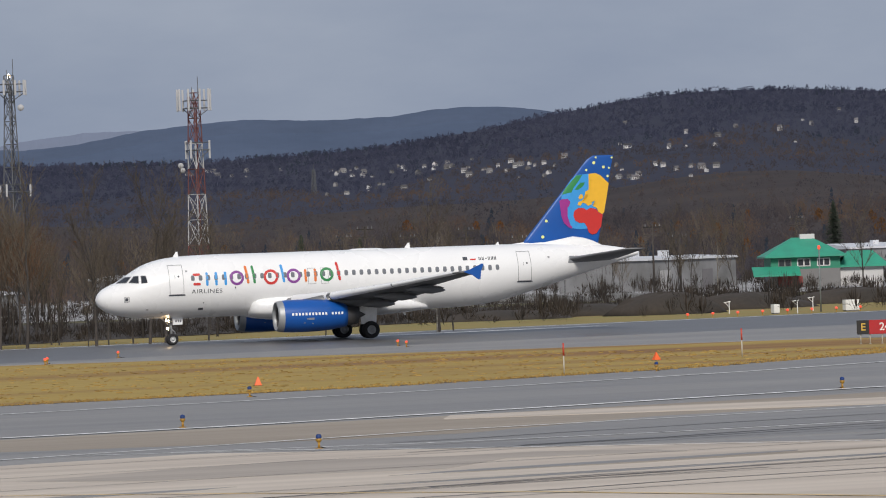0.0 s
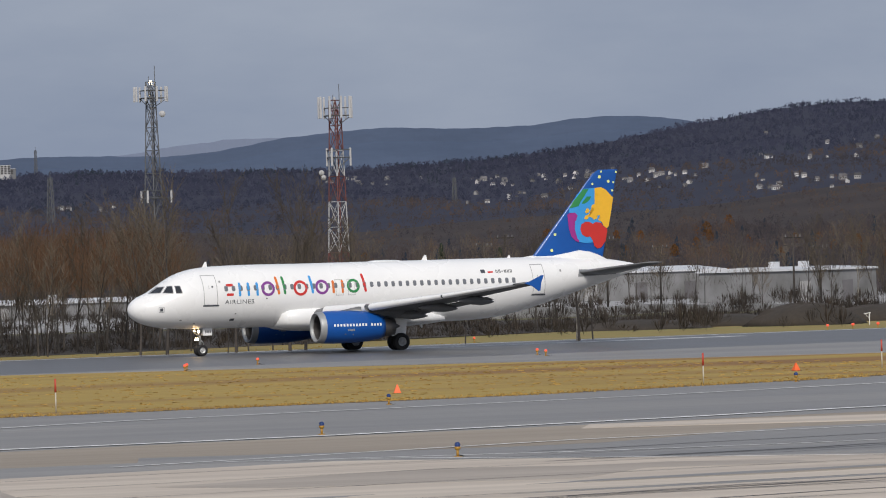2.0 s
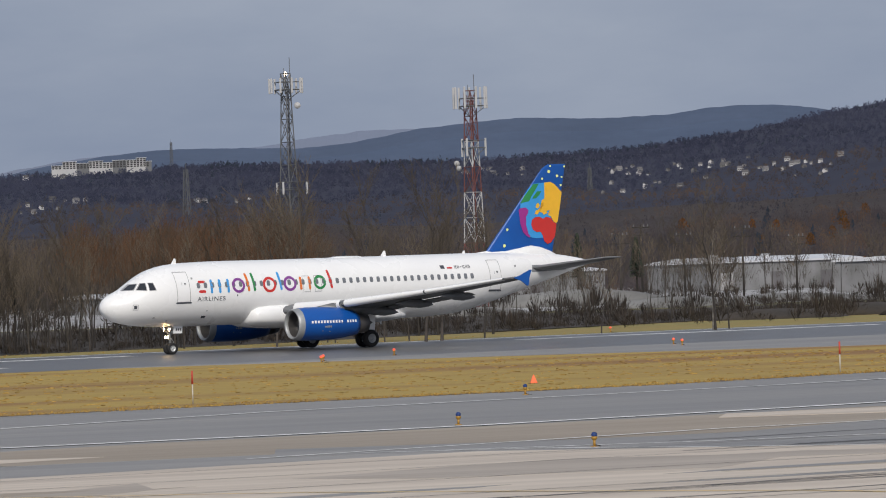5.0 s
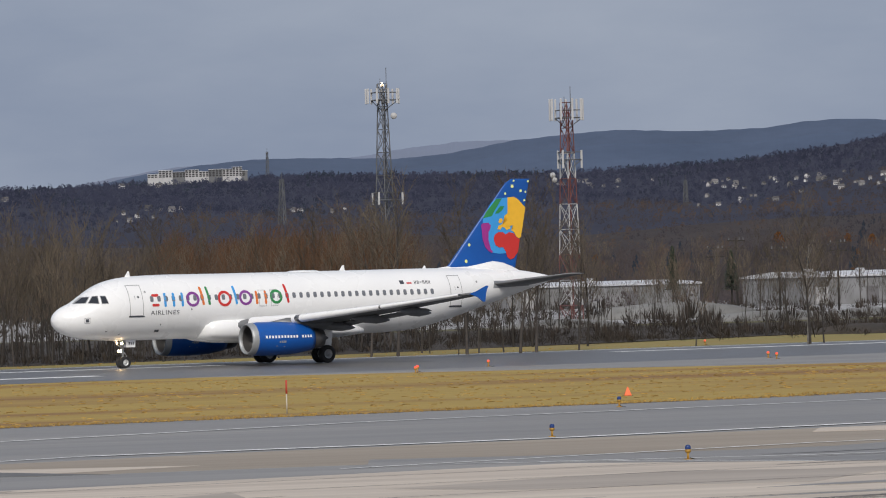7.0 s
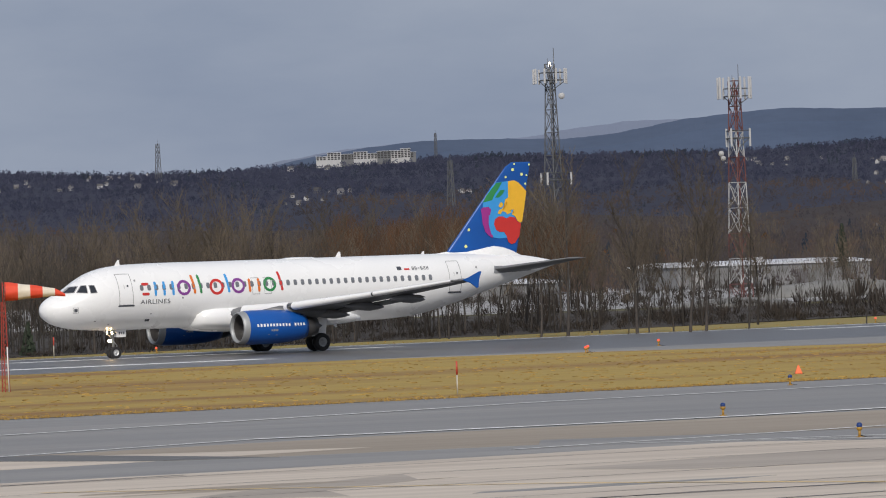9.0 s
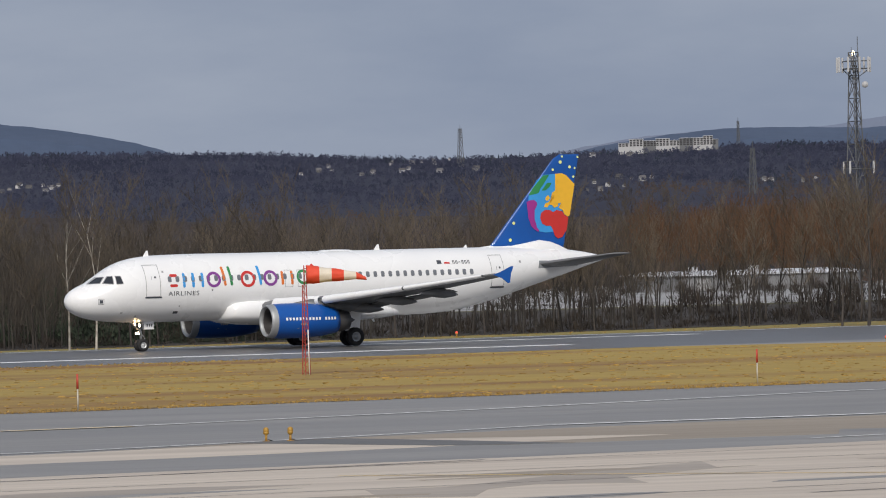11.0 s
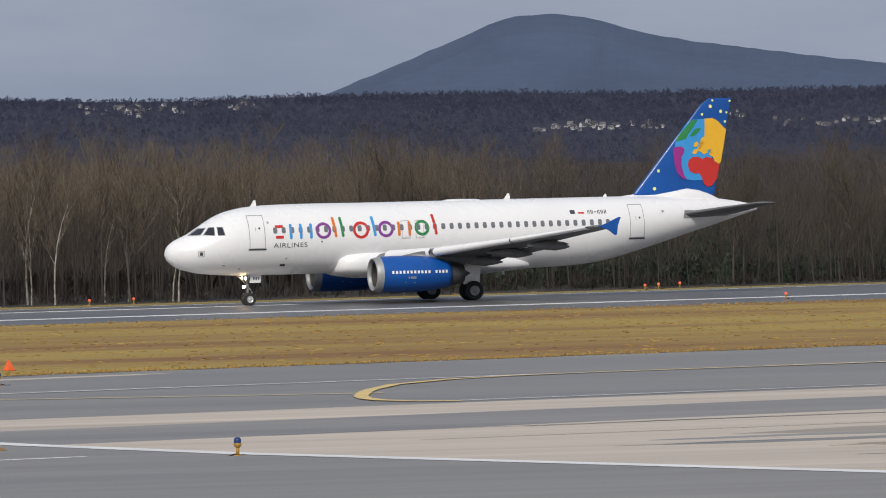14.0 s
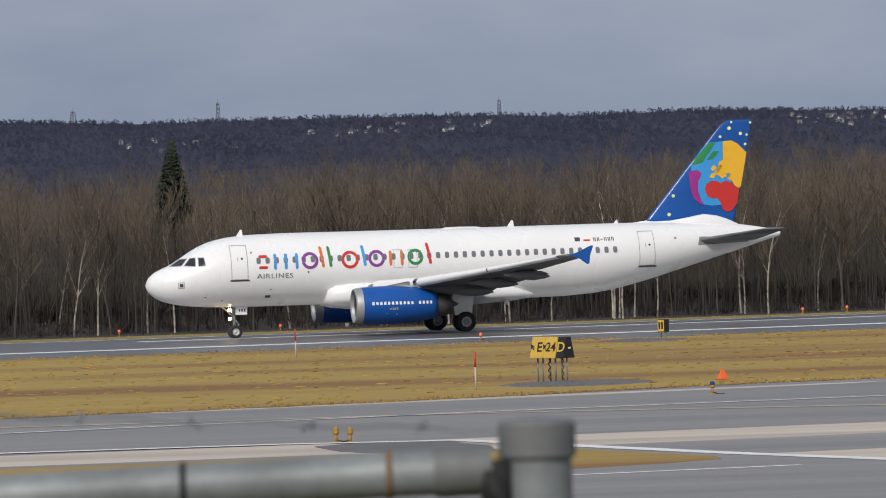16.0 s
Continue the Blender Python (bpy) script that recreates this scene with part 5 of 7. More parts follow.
# tan of the upper twigs, paler than those below to paint skylight on treetops
M_TIPS = mat("skylit_tan_twigs", (0.165, 0.128, 0.090), 0.9, vary=0.2, scale=0.05, second=(0.105, 0.084, 0.066), islands=0.3, through_light=0.3)
M_HEAP = mat("grey_heaped_gravel", (0.21, 0.207, 0.20), 0.95, vary=0.3, scale=0.15, fine=1.2, second=(0.12, 0.117, 0.112), bump=0.6, bump_scale=3)
M_BUSH = mat("dark_undergrowth", (0.058, 0.044, 0.034), 0.9, vary=0.25, scale=0.3, second=(0.036, 0.030, 0.025), islands=0.4, through_light=0.3)
M_LITTER = mat("leaf_litter", (0.05, 0.039, 0.03), 0.95, vary=0.3, scale=0.2, fine=3, second=(0.034, 0.029, 0.024), bump=0.5, bump_scale=3)
M_WOODS = mat("bare_far_woods", (0.130, 0.107, 0.104), 0.95, vary=0.1, scale=0.012, fine=0.12, second=(0.100, 0.085, 0.090), islands=0.10, through_light=0.55)
M_WOODDARK = mat("dim_far_woods", (0.090, 0.080, 0.088), 0.95, vary=0.08, scale=0.012, fine=0.3, second=(0.076, 0.070, 0.080), islands=0.10, through_light=0.55)
M_WOODTAN = mat("tan_far_woods", (0.180, 0.122, 0.090), 0.95, vary=0.1, scale=0.012, fine=0.3, second=(0.145, 0.104, 0.086), islands=0.14, through_light=0.55)
# these three carry distance haze in the base colour, bluer and lifted
M_FARW = mat("hazed_far_woods", (0.090, 0.096, 0.146), 0.95, vary=0.08, scale=0.01, fine=0.08, second=(0.077, 0.083, 0.130), islands=0.06, through_light=0.55)
M_FARDARK = mat("hazed_dark_woods", (0.066, 0.072, 0.116), 0.95, vary=0.06, scale=0.01, fine=0.2, second=(0.057, 0.064, 0.104), islands=0.06, through_light=0.55)
M_CONIF = mat("hazed_dark_conifers", (0.048, 0.062, 0.088), 0.95, vary=0.15, scale=0.02, second=(0.054, 0.066, 0.090), islands=0.12, through_light=0.45)
M_RUSTLEAF = mat("rusty_autumn_leaves", (0.20, 0.085, 0.025), 0.9, vary=0.2, scale=0.1, second=(0.14, 0.075, 0.03), islands=0.4, through_light=0.5)
M_NEEDLE = mat("spruce_needles", (0.030, 0.043, 0.027), 0.9, vary=0.25, scale=1.5, second=(0.04, 0.053, 0.033), islands=0.35)
# mountain colours with the air's haze mixed in: blue, then nearly sky-pale
M_MOUNT = mat("hazed_forest_mountain", (0.062, 0.088, 0.146), 0.95, vary=0.12, scale=0.012, fine=0.09, second=(0.05, 0.073, 0.124), stretch=(1, 1, 3))
M_MIST = mat("haze_painted_mountain", (0.172, 0.203, 0.28), 0.95, vary=0.06, scale=0.01, second=(0.165, 0.19, 0.255))
M_YARD = mat("grey_gravel_yard", (0.42, 0.415, 0.415), 0.9, vary=0.25, scale=0.06, fine=0.8, second=(0.17, 0.165, 0.16), stretch=(0.4, 2, 1))
M_HWALL = mat("pale_house_wall", (0.42, 0.41, 0.41), 0.8, vary=0.1, scale=0.5, objects=0.65)
M_HROOF = mat("grey_house_roof", (0.11, 0.105, 0.11), 0.8, vary=0.15, scale=0.5, objects=0.5)
M_WHWALL = mat("white_metal_cladding", (0.25, 0.25, 0.257), 0.6, vary=0.25, scale=0.25, second=(0.13, 0.128, 0.125))
M_WHROOF = mat("pale_metal_roof", (0.62, 0.63, 0.66), 0.5, vary=0.1, scale=0.3)
M_APTWHITE = mat("white_render", (0.46, 0.46, 0.47), 0.8, vary=0.1, scale=0.3)
M_APTGREY = mat("grey_facade_panels", (0.15, 0.155, 0.165), 0.7, vary=0.15, scale=0.3)
M_GREENR = mat("green_metal_roof", (0.03, 0.30, 0.19), 0.5, vary=0.12, scale=0.6, second=(0.035, 0.25, 0.165))
M_GREENW = mat("green_siding", (0.02, 0.20, 0.12), 0.6, vary=0.15, scale=0.6)
M_REDW = mat("dull_red_cladding", (0.20, 0.035, 0.03), 0.7, vary=0.2)
M_BEACON = mat("lit_beacon", (1, 0.9, 0.75), 0.3, emit=(1.0, 0.75, 0.45), emit_strength=5)
M_MASTGREY = mat("weathered_tower_steel", (0.125, 0.13, 0.14), 0.6, metal=0.2, vary=0.2, scale=0.6)
M_MASTRED = mat("tower_red_paint", (0.15, 0.05, 0.045), 0.6, vary=0.2, scale=0.5)
M_MASTWHITE = mat("tower_white_paint", (0.44, 0.44, 0.45), 0.6, vary=0.15, scale=0.5)


def polar(az, d, z=0.0):
    return Vector((d * math.sin(radians(az)), d * math.cos(radians(az)), z))


SKY_AZ = [-14, -8, -3.7, -2.5, -0.8, 0.8, 1.5, 3.0, 3.7, 4.4, 6.0, 7.7, 8.8, 10.5, 12.2, 13.3, 13.9, 14.6, 15.5, 16.3, 17.4, 18.2, 19.0, 20.2, 20.8, 21.4, 21.9, 22.4, 22.7, 23.1, 23.6, 24.2, 24.7, 25.2, 25.8, 26.3, 26.9, 29, 34, 42]
SKY_EL = [1.3, 1.25, 1.23, 1.175, 1.18, 1.16, 1.126, 1.145, 1.11, 1.097, 1.117, 1.104, 1.07, 1.067, 1.045, 1.01, 0.965, 0.932, 0.94, 0.962, 0.995, 1.0, 0.985, 0.962, 0.975, 1.005, 1.03, 1.09, 1.13, 1.18, 1.28, 1.372, 1.452, 1.469, 1.471, 1.448, 1.405, 1.36, 1.3, 1.3]
D_SKY, D_FOOT = 4200.0, 960.0


def hill_z(az, d):
    """The far slope: from the flat beyond the airfield up to the skyline."""
    el = float(np.interp(az, SKY_AZ, SKY_EL))
    top = EYE[2] + D_SKY * math.tan(radians(el)) - 2.6
    u = min(1.0, max(0.0, (d - D_FOOT) / (D_SKY - D_FOOT)))
    roll_ = 0.05 * math.sin(az * 1.7 + d * 0.004) * u * (1 - u) * 4
    return GROUND - 0.6 + (top - GROUND) * max(0.0, u**1.25 + roll_ * 0.35)


def build_hills():
    azs = np.linspace(-14, 42, 113)
    # the upper slope takes the woods colour that has haze mixed in
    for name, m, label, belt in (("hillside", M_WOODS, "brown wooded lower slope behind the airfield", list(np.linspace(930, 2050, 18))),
                                 ("hilltop", M_FARW, "wooded upper slope and skyline, tinted blue-grey for haze", list(np.linspace(2050, 4200, 24)) + [4500])):
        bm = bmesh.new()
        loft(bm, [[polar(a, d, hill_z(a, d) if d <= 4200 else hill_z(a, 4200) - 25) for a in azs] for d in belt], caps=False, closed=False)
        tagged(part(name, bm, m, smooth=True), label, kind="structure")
    # far mountains: ridges with depth
    def ridge(name, m, prof, d, label, seed):
        bm = bmesh.new()
        az = [p[0] for p in prof]
        el = [p[1] for p in prof]
        f = smooth_table(az, el)
        rows_ = []
        for dd, q in ((d - 260, -0.2), (d - 140, 0.55), (d - 50, 0.9), (d, 1.0), (d + 60, 0.7)):
            row = []
            for a in np.linspace(az[0], az[-1], 260):
                e = f(a)
                z = EYE[2] + d * math.tan(radians(e))
                z = z * q + (0.9 * noise.noise((a * 6, dd * 0.02, seed)) + 0.2 * noise.noise((a * 28, seed, 1.0))) * (1 if q > 0.5 else 0)
                row.append(polar(a, dd, z))
            rows_.append(row)
        loft(bm, rows_, caps=False, closed=False)
        tagged(part(name, bm, m), label, kind="structure")
    ridge("mountain_north", M_MOUNT, [(5.0, 0.7), (5.6, 0.95), (6.07, 1.135), (6.6, 1.343), (7.0, 1.5), (7.3, 1.622), (7.62, 1.75), (7.9, 1.785), (8.12, 1.788), (8.49, 1.726), (8.91, 1.601), (9.33, 1.514), (9.96, 1.422), (10.65, 1.32), (11.2, 1.25), (12.05, 1.075), (12.6, 0.9)], 4700, "rounded wooded mountain, tinted blue-grey for haze", 1)
    ridge("mountain_east", M_MOUNT, [(15.6, 0.85), (16.65, 1.04), (17.54, 1.12), (18.3, 1.11), (18.88, 1.1), (19.25, 1.13), (19.89, 1.235), (20.4, 1.28), (20.84, 1.31), (21.3, 1.29), (21.75, 1.282), (22.28, 1.3), (22.7, 1.349), (23.34, 1.342), (23.8, 1.28), (24.6, 1.1)], 4650, "long wooded ridge, tinted blue-grey for haze", 2)
    ridge("mountain_hazed", M_MIST, [(15.4, 0.85), (16.8, 1.07), (17.6, 1.12), (18.4, 1.12), (18.9, 1.19), (19.4, 1.235), (19.9, 1.24), (20.4, 1.2), (21.5, 1.0)], 4780, "distant mountain, painted pale for haze", 3)


build_hills()


def joined(name, verts, faces, material, label):
    me = bpy.data.meshes.new(name)
    me.from_pydata(verts, [], faces)
    me.materials.append(material)
    return tagged(new(name, me), label, name.replace("_", " "), kind="stuff")


def broom(verts, faces, base, h, w, rng, blades=11, spread=0.5, low=0.0, thin=1.0):
    """A bare crown: narrow upright blades fanning from a stem."""
    bx, by, bz = base
    for _ in range(blades):
        a, r = rng.uniform(0, math.tau), rng.uniform(0, 1) ** 0.7
        tx, ty = w * r * math.cos(a), w * r * math.sin(a)
        top = h * (1 - 0.45 * r * r) * rng.uniform(0.8, 1.05)
        st = rng.uniform(low, 0.45) * h
        ww = w * rng.uniform(0.05, 0.13) * thin
        i = len(verts)
        c, s = math.cos(a + 1.6), math.sin(a + 1.6)
        mx, my, mz = bx + tx * spread, by + ty * spread, bz + st + (top - st) * 0.55
        verts += [(bx + tx * 0.15, by + ty * 0.15, bz + st), (mx + ww * c, my + ww * s, mz), (bx + tx, by + ty, bz + top), (mx - ww * c, my - ww * s, mz)]
        faces.append((i, i + 1, i + 2, i + 3))


def spray(verts, faces, base, h, w, rng, count, size, cone=False):
    """A far crown: a cloud of small ragged flakes, domed or pointed."""
    bx, by, bz = base
    for _ in range(count):
        a, u = rng.uniform(0, math.tau), rng.random()
        if cone:
            u *= u
        reach = (1 - u) ** 0.8 + 0.06 if cone else math.sqrt(max(0.05, 1 - u * u))
        r = w * reach * math.sqrt(rng.random())
        x, y, z = bx + r * math.cos(a), by + r * math.sin(a), bz + h * u
        s, q = size * rng.uniform(0.5, 1.2), rng.uniform(-0.8, 0.8)
        cx, cy = 0.5 * s * math.cos(q), 0.5 * s * math.sin(q)
        i = len(verts)
        verts += [(x - cx, y - cy, z), (x + cx, y + cy, z + s * rng.uniform(-0.25, 0.25)), (x + s * rng.uniform(-0.4, 0.4), y + s * rng.uniform(-0.5, 0.3), z + s * rng.uniform(0.8, 1.5))]
        faces.append((i, i + 1, i + 2))


def twig_cloud(verts, faces, base, z0, h, w, rng, count, size=1.0, wide=1.0):
    """The fine bare twigs of one crown, each a thin tapering spray pointing up and out."""
    bx, by, bz = base
    for _ in range(count):
        a, u = rng.uniform(0, math.tau), rng.random()
        r = w * math.sqrt(rng.random()) * (0.35 + 0.65 * math.sin(math.pi * min(1, 0.15 + 0.85 * u)))
        x, y, z = bx + r * math.cos(a), by + r * math.sin(a), bz + z0 + (h - z0) * u
        ln, out = rng.uniform(0.5, 1.3) * size, rng.uniform(0.05, 0.75)
        dx, dy = out * math.cos(a) + rng.uniform(-0.25, 0.25), out * math.sin(a)
        b, ww = rng.uniform(-0.7, 0.7), rng.uniform(0.012, 0.03) * wide
        cx, cy = ww * math.cos(b), ww * math.sin(b)
        i = len(verts)
        verts += [(x - cx, y - cy, z - ln * 0.3), (x + cx, y + cy, z - ln * 0.3), (x + ln * dx, y + ln * dy, z + ln * 0.7)]
        faces.append((i, i + 1, i + 2))


def far_woods():
    rng = random.Random(21)
    lots = {k: ([], []) for k in ("brown", "dim", "tan", "grey", "slate", "conifer", "rust")}
    for _ in range(34000):
        az = rng.uniform(-6, 28.5)
        d = math.sqrt(rng.uniform(1500.0 ** 2, 4190.0 ** 2))
        x, y, _z = polar(az, d)
        z = hill_z(az, d) - 0.2
        clump = noise.noise((az * 1.1, d * 0.0016, 5.0)) + 0.8 * noise.noise((az * 4.3, d * 0.007, 9.0))
        tone = noise.noise((az * 0.9, d * 0.005, 2.0)) + 0.6 * noise.noise((az * 5.0, d * 0.02, 4.0)) + rng.uniform(-0.2, 0.2)
        h = rng.uniform(1.4, 2.8) * (d / 2600) ** 0.5
        fine = d * 0.00017
        # beyond this distance crowns switch to the haze-tinted colours
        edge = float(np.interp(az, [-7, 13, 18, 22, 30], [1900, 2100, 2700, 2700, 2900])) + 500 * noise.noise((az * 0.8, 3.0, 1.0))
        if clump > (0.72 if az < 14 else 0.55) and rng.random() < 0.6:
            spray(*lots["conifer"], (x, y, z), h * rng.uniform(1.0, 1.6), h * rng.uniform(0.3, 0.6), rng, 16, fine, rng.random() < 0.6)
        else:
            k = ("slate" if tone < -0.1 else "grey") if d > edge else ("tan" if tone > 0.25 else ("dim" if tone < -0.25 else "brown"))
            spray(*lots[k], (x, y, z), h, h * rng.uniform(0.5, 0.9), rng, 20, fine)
    # the jagged row of conifers along the skyline
    for _ in range(2600):
        az = rng.uniform(-6, 27)
        stand = noise.noise((az * 1.3, 7.0, 2.0)) + 0.6 * noise.noise((az * 6.0, 1.0, 2.0))
        if rng.random() > 0.12 + 1.3 * stand:
            continue
        d = rng.uniform(3980, 4190)
        x, y, _z = polar(az, d)
        h = rng.uniform(1.8, 3.9)
        leafy = 16.2 < az < 23 and rng.random() < 0.7
        spray(*lots["conifer"], (x, y, hill_z(az, d) - 0.3), h, h * (0.5 if leafy else 0.26), rng, 26, 0.75, not leafy)
    # the nearer woods on the flat, seen beyond the yard
    for _ in range(5200):
        az, d = rng.uniform(12.5, 28.5), 900 + 700 * rng.random()
        x, y, _z = polar(az, d)
        z = hill_z(az, d) - 0.3
        tone = noise.noise((az * 1.2, d * 0.006, 2.0)) + 0.5 * noise.noise((az * 6.0, d * 0.02, 4.0)) + rng.uniform(-0.25, 0.25)
        h = rng.uniform(3.6, 6.4) * (0.8 + 0.4 * noise.noise((az * 2.0, d * 0.01, 8.0)))
        warm = tone + (0.35 if 14.5 < az < 19.2 and d < 1300 else 0)
        if rng.random() < (0.03 if 14.5 < az < 19.2 or az > 22.5 else 0.01):
            spray(*lots["rust"], (x, y, z + h * 0.2), h * 0.62, h * 0.3, rng, 150, 0.42)
        elif rng.random() < 0.025:
            spray(*lots["conifer"], (x, y, z), h * 1.1, h * 0.24, rng, 130, 0.45, True)
        else:
            k = "tan" if warm > 0.34 else ("dim" if tone < -0.2 else "brown")
            spray(*lots[k], (x, y, z), h * 0.7, h * 0.4, rng, 40, 0.4)
            twig_cloud(*lots[k], (x, y, z), h * 0.25, h, h * 0.4, rng, 35, h * 0.2, 2.0)
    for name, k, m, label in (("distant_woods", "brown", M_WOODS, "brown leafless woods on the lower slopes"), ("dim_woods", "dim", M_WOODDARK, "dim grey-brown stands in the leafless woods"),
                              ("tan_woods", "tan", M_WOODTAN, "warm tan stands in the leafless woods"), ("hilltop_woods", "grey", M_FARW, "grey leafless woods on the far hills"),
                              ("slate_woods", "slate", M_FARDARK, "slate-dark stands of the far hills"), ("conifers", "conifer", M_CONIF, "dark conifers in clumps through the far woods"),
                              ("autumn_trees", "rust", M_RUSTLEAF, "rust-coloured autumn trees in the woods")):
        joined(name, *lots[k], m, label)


far_woods()


# the wood behind the runway
def wood_edge(s):
    return float(np.interp(s, [-200, 60, 150, 200, 260, 400], [385, 381, 376, 376, 395, 470]))


sheet("wood_floor", [(-420, 380), (60, 378), (170, 374), (230, 385), (400, 465), (400, 490), (262, 535), (330, 690), (-420, 700)], GROUND + 0.02, M_LITTER, "brown leaf litter under the trees", 0.03)
sheet("yard", [(262, 545), (620, 500), (760, 960), (450, 960)], GROUND + 0.01, M_YARD, "pale gravel yard behind the trees", 0.03)


def wood_fill():
    rng = random.Random(33)
    sv, sf, bv, bf, uv, uf, tv, tf = ([] for _ in range(8))
    for _ in range(6200):
        s = rng.uniform(-160, 330)
        dense = float(np.interp(s, [-160, 120, 165, 205, 225, 245, 330], [1, 1, 0.95, 0.75, 0.3, 0.12, 0.06]))
        if rng.random() > dense:
            continue
        deep = rng.random() ** 1.2
        n = wood_edge(s) + 1 + 95 * deep
        p = field(s, n, GROUND)
        h = rng.uniform(7.0, 10.6) + 1.6 * deep - (2.2 if s > 150 else 0)
        r = rng.uniform(0.025, 0.085)
        lx, ly = rng.gauss(0, 0.55), rng.uniform(-0.4, 0.4)
        i = len(sv)
        hs = h * (0.86 if rng.random() < 0.4 else 0.45)
        for z, q in ((0, 1.0), (hs * 0.5, 0.75), (hs, 0.12)):
            for k in range(4):
                a = k * math.tau / 4 + 0.5
                f_ = (z / h) ** 1.4
                sv.append((p.x + lx * f_ + r * q * math.cos(a), p.y + ly * f_ + r * q * math.sin(a), p.z + z))
        for j in (0, 4):
            for k in range(4):
                sf.append((i + j + k, i + j + (k + 1) % 4, i + j + 4 + (k + 1) % 4, i + j + 4 + k))
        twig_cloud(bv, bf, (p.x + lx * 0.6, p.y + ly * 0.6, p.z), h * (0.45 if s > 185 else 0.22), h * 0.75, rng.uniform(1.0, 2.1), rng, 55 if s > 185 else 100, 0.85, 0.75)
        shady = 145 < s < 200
        # the top third takes the lightened tan, in place of skylight from above
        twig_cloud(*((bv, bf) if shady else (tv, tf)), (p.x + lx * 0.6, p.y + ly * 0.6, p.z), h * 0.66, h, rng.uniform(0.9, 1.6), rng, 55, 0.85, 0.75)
    for _ in range(4200):
        s = rng.uniform(-160, 420)
        n = wood_edge(s) + rng.uniform(-0.5, 14) ** 1.0 + (rng.uniform(0, 60) if rng.random() < 0.45 else 0)
        p = field(s, n, GROUND)
        broom(uv, uf, (p.x, p.y, p.z - 0.1), rng.uniform(0.5, 1.9) * (0.75 + 0.9 * noise.noise((s * 0.11, n * 0.05, 6.0)) if s > 150 else 1), rng.uniform(0.6, 1.3), rng, 26, 0.8, -0.02, 0.22)
    for _ in range(4200):
        s = rng.uniform(-170, 245)
        n = wood_edge(s) + rng.uniform(45, 120)
        if s > 0.47 * n:
            continue
        p = field(s, n, GROUND)
        broom(uv, uf, (p.x, p.y, p.z - 0.1), rng.uniform(2.0, 4.5), rng.uniform(1.2, 2.2), rng, 24, 0.8, -0.02, 0.7)
    for _ in range(2300):
        az, d = rng.uniform(12.6, 28.5), rng.uniform(468, 840)
        tall = 0.55 + noise.noise((az * 2.3, d * 0.012, 1.0)) + 0.5 * noise.noise((az * 9, d * 0.04, 3.0))
        if tall < (0.55 if az > 20.3 else 0.4):
            continue
        q = polar(az, d, GROUND)
        broom(uv, uf, (q.x, q.y, q.z), tall * rng.uniform(0.9, 3.2), rng.uniform(0.8, 1.8), rng, 26, 0.85, -0.02, 0.3)
    ov, of, gv, gf = ([] for _ in range(4))
    for _ in range(170):
        az, d = rng.uniform(16.6, 18.9), rng.uniform(440, 560)
        q = polar(az, d, GROUND)
        h = rng.uniform(7.2, 9.8)
        twig_cloud(ov, of, (q.x, q.y, q.z), h * 0.62, h, rng.uniform(1.2, 2.2), rng, 150, 0.9, 0.9)
    for _ in range(150):
        s = rng.uniform(140, 192)
        p = field(s, wood_edge(s) + rng.uniform(6, 40), GROUND)
        h = rng.uniform(1.8, 5.2)
        spray(gv, gf, (p.x, p.y, p.z), h, h * 0.26, rng, 220, 0.26, True)
    joined("orange_twigs", ov, of, M_ORANGETWIG, "orange-brown twig tops behind the tower")
    joined("young_conifers", gv, gf, M_NEEDLE, "dark young conifers inside the wood")
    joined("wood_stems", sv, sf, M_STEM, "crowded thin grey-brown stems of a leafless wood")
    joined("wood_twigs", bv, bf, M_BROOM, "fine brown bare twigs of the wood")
    joined("twig_tips", tv, tf, M_TIPS, "tan upper twigs of the leafless wood, lightened for skylight")
    joined("undergrowth", uv, uf, M_BUSH, "dark bushes along the edge of the wood")


wood_fill()


def build_bare_tree(seed, h, birch):
    rng = random.Random(seed)
    t = thing("birch_tree" if birch else "bare_tree", "slender white-barked birch, leafless" if birch else "leafless grey-brown tree with fine upright branches", "tree",
              group="birches at the wood's edge" if birch else "bare trees along the runway")
    tb, cb = bmesh.new(), bmesh.new()

    def limb(p, d, length, r, level):
        steps = 5 if level == 0 else (2 if level == 3 else 3)
        for k in range(steps):
            q = p + d * (length / steps)
            r2 = r * (0.8 if level == 0 else 0.68)
            if level < 2:
                tube(tb, p, q, r, r2, 6 if level == 0 else 4, False)
            else:
                tube(cb, p, q, r, r2, 3, False)
            if level < 3 and (level > 0 or k >= 1):
                for _ in range(rng.randint(2, 3) if level < 2 else 2):
                    a = rng.uniform(0, math.tau)
                    tilt = rng.uniform(0.35, 0.75)
                    side = Vector((math.cos(a), math.sin(a), 0))
                    nd = (d * math.cos(tilt) + side * math.sin(tilt) + Vector((0, 0, 0.25))).normalized()
                    limb(q, nd, length * rng.uniform(0.3, 0.46) * (1.0 if level == 0 else 1.2), max(0.02, r2 * rng.uniform(0.42, 0.58)), level + 1)
            d = (d + Vector((rng.uniform(-0.12, 0.12), rng.uniform(-0.12, 0.12), 0.05 if level else 0))).normalized()
            p, r = q, r2
    limb(Vector((0, 0, -0.1)), Vector((rng.uniform(-0.07, 0.07), rng.uniform(-0.07, 0.07), 1)).normalized(), h * 0.9, 0.105 if birch else rng.uniform(0.10, 0.16), 0)
    part("trunk", tb, M_BIRCH if birch else M_BARK, t, "white birch trunk" if birch else "grey-brown trunk", True)
    part("crown", cb, M_TWIG, t, "bare twig crown")
    return t


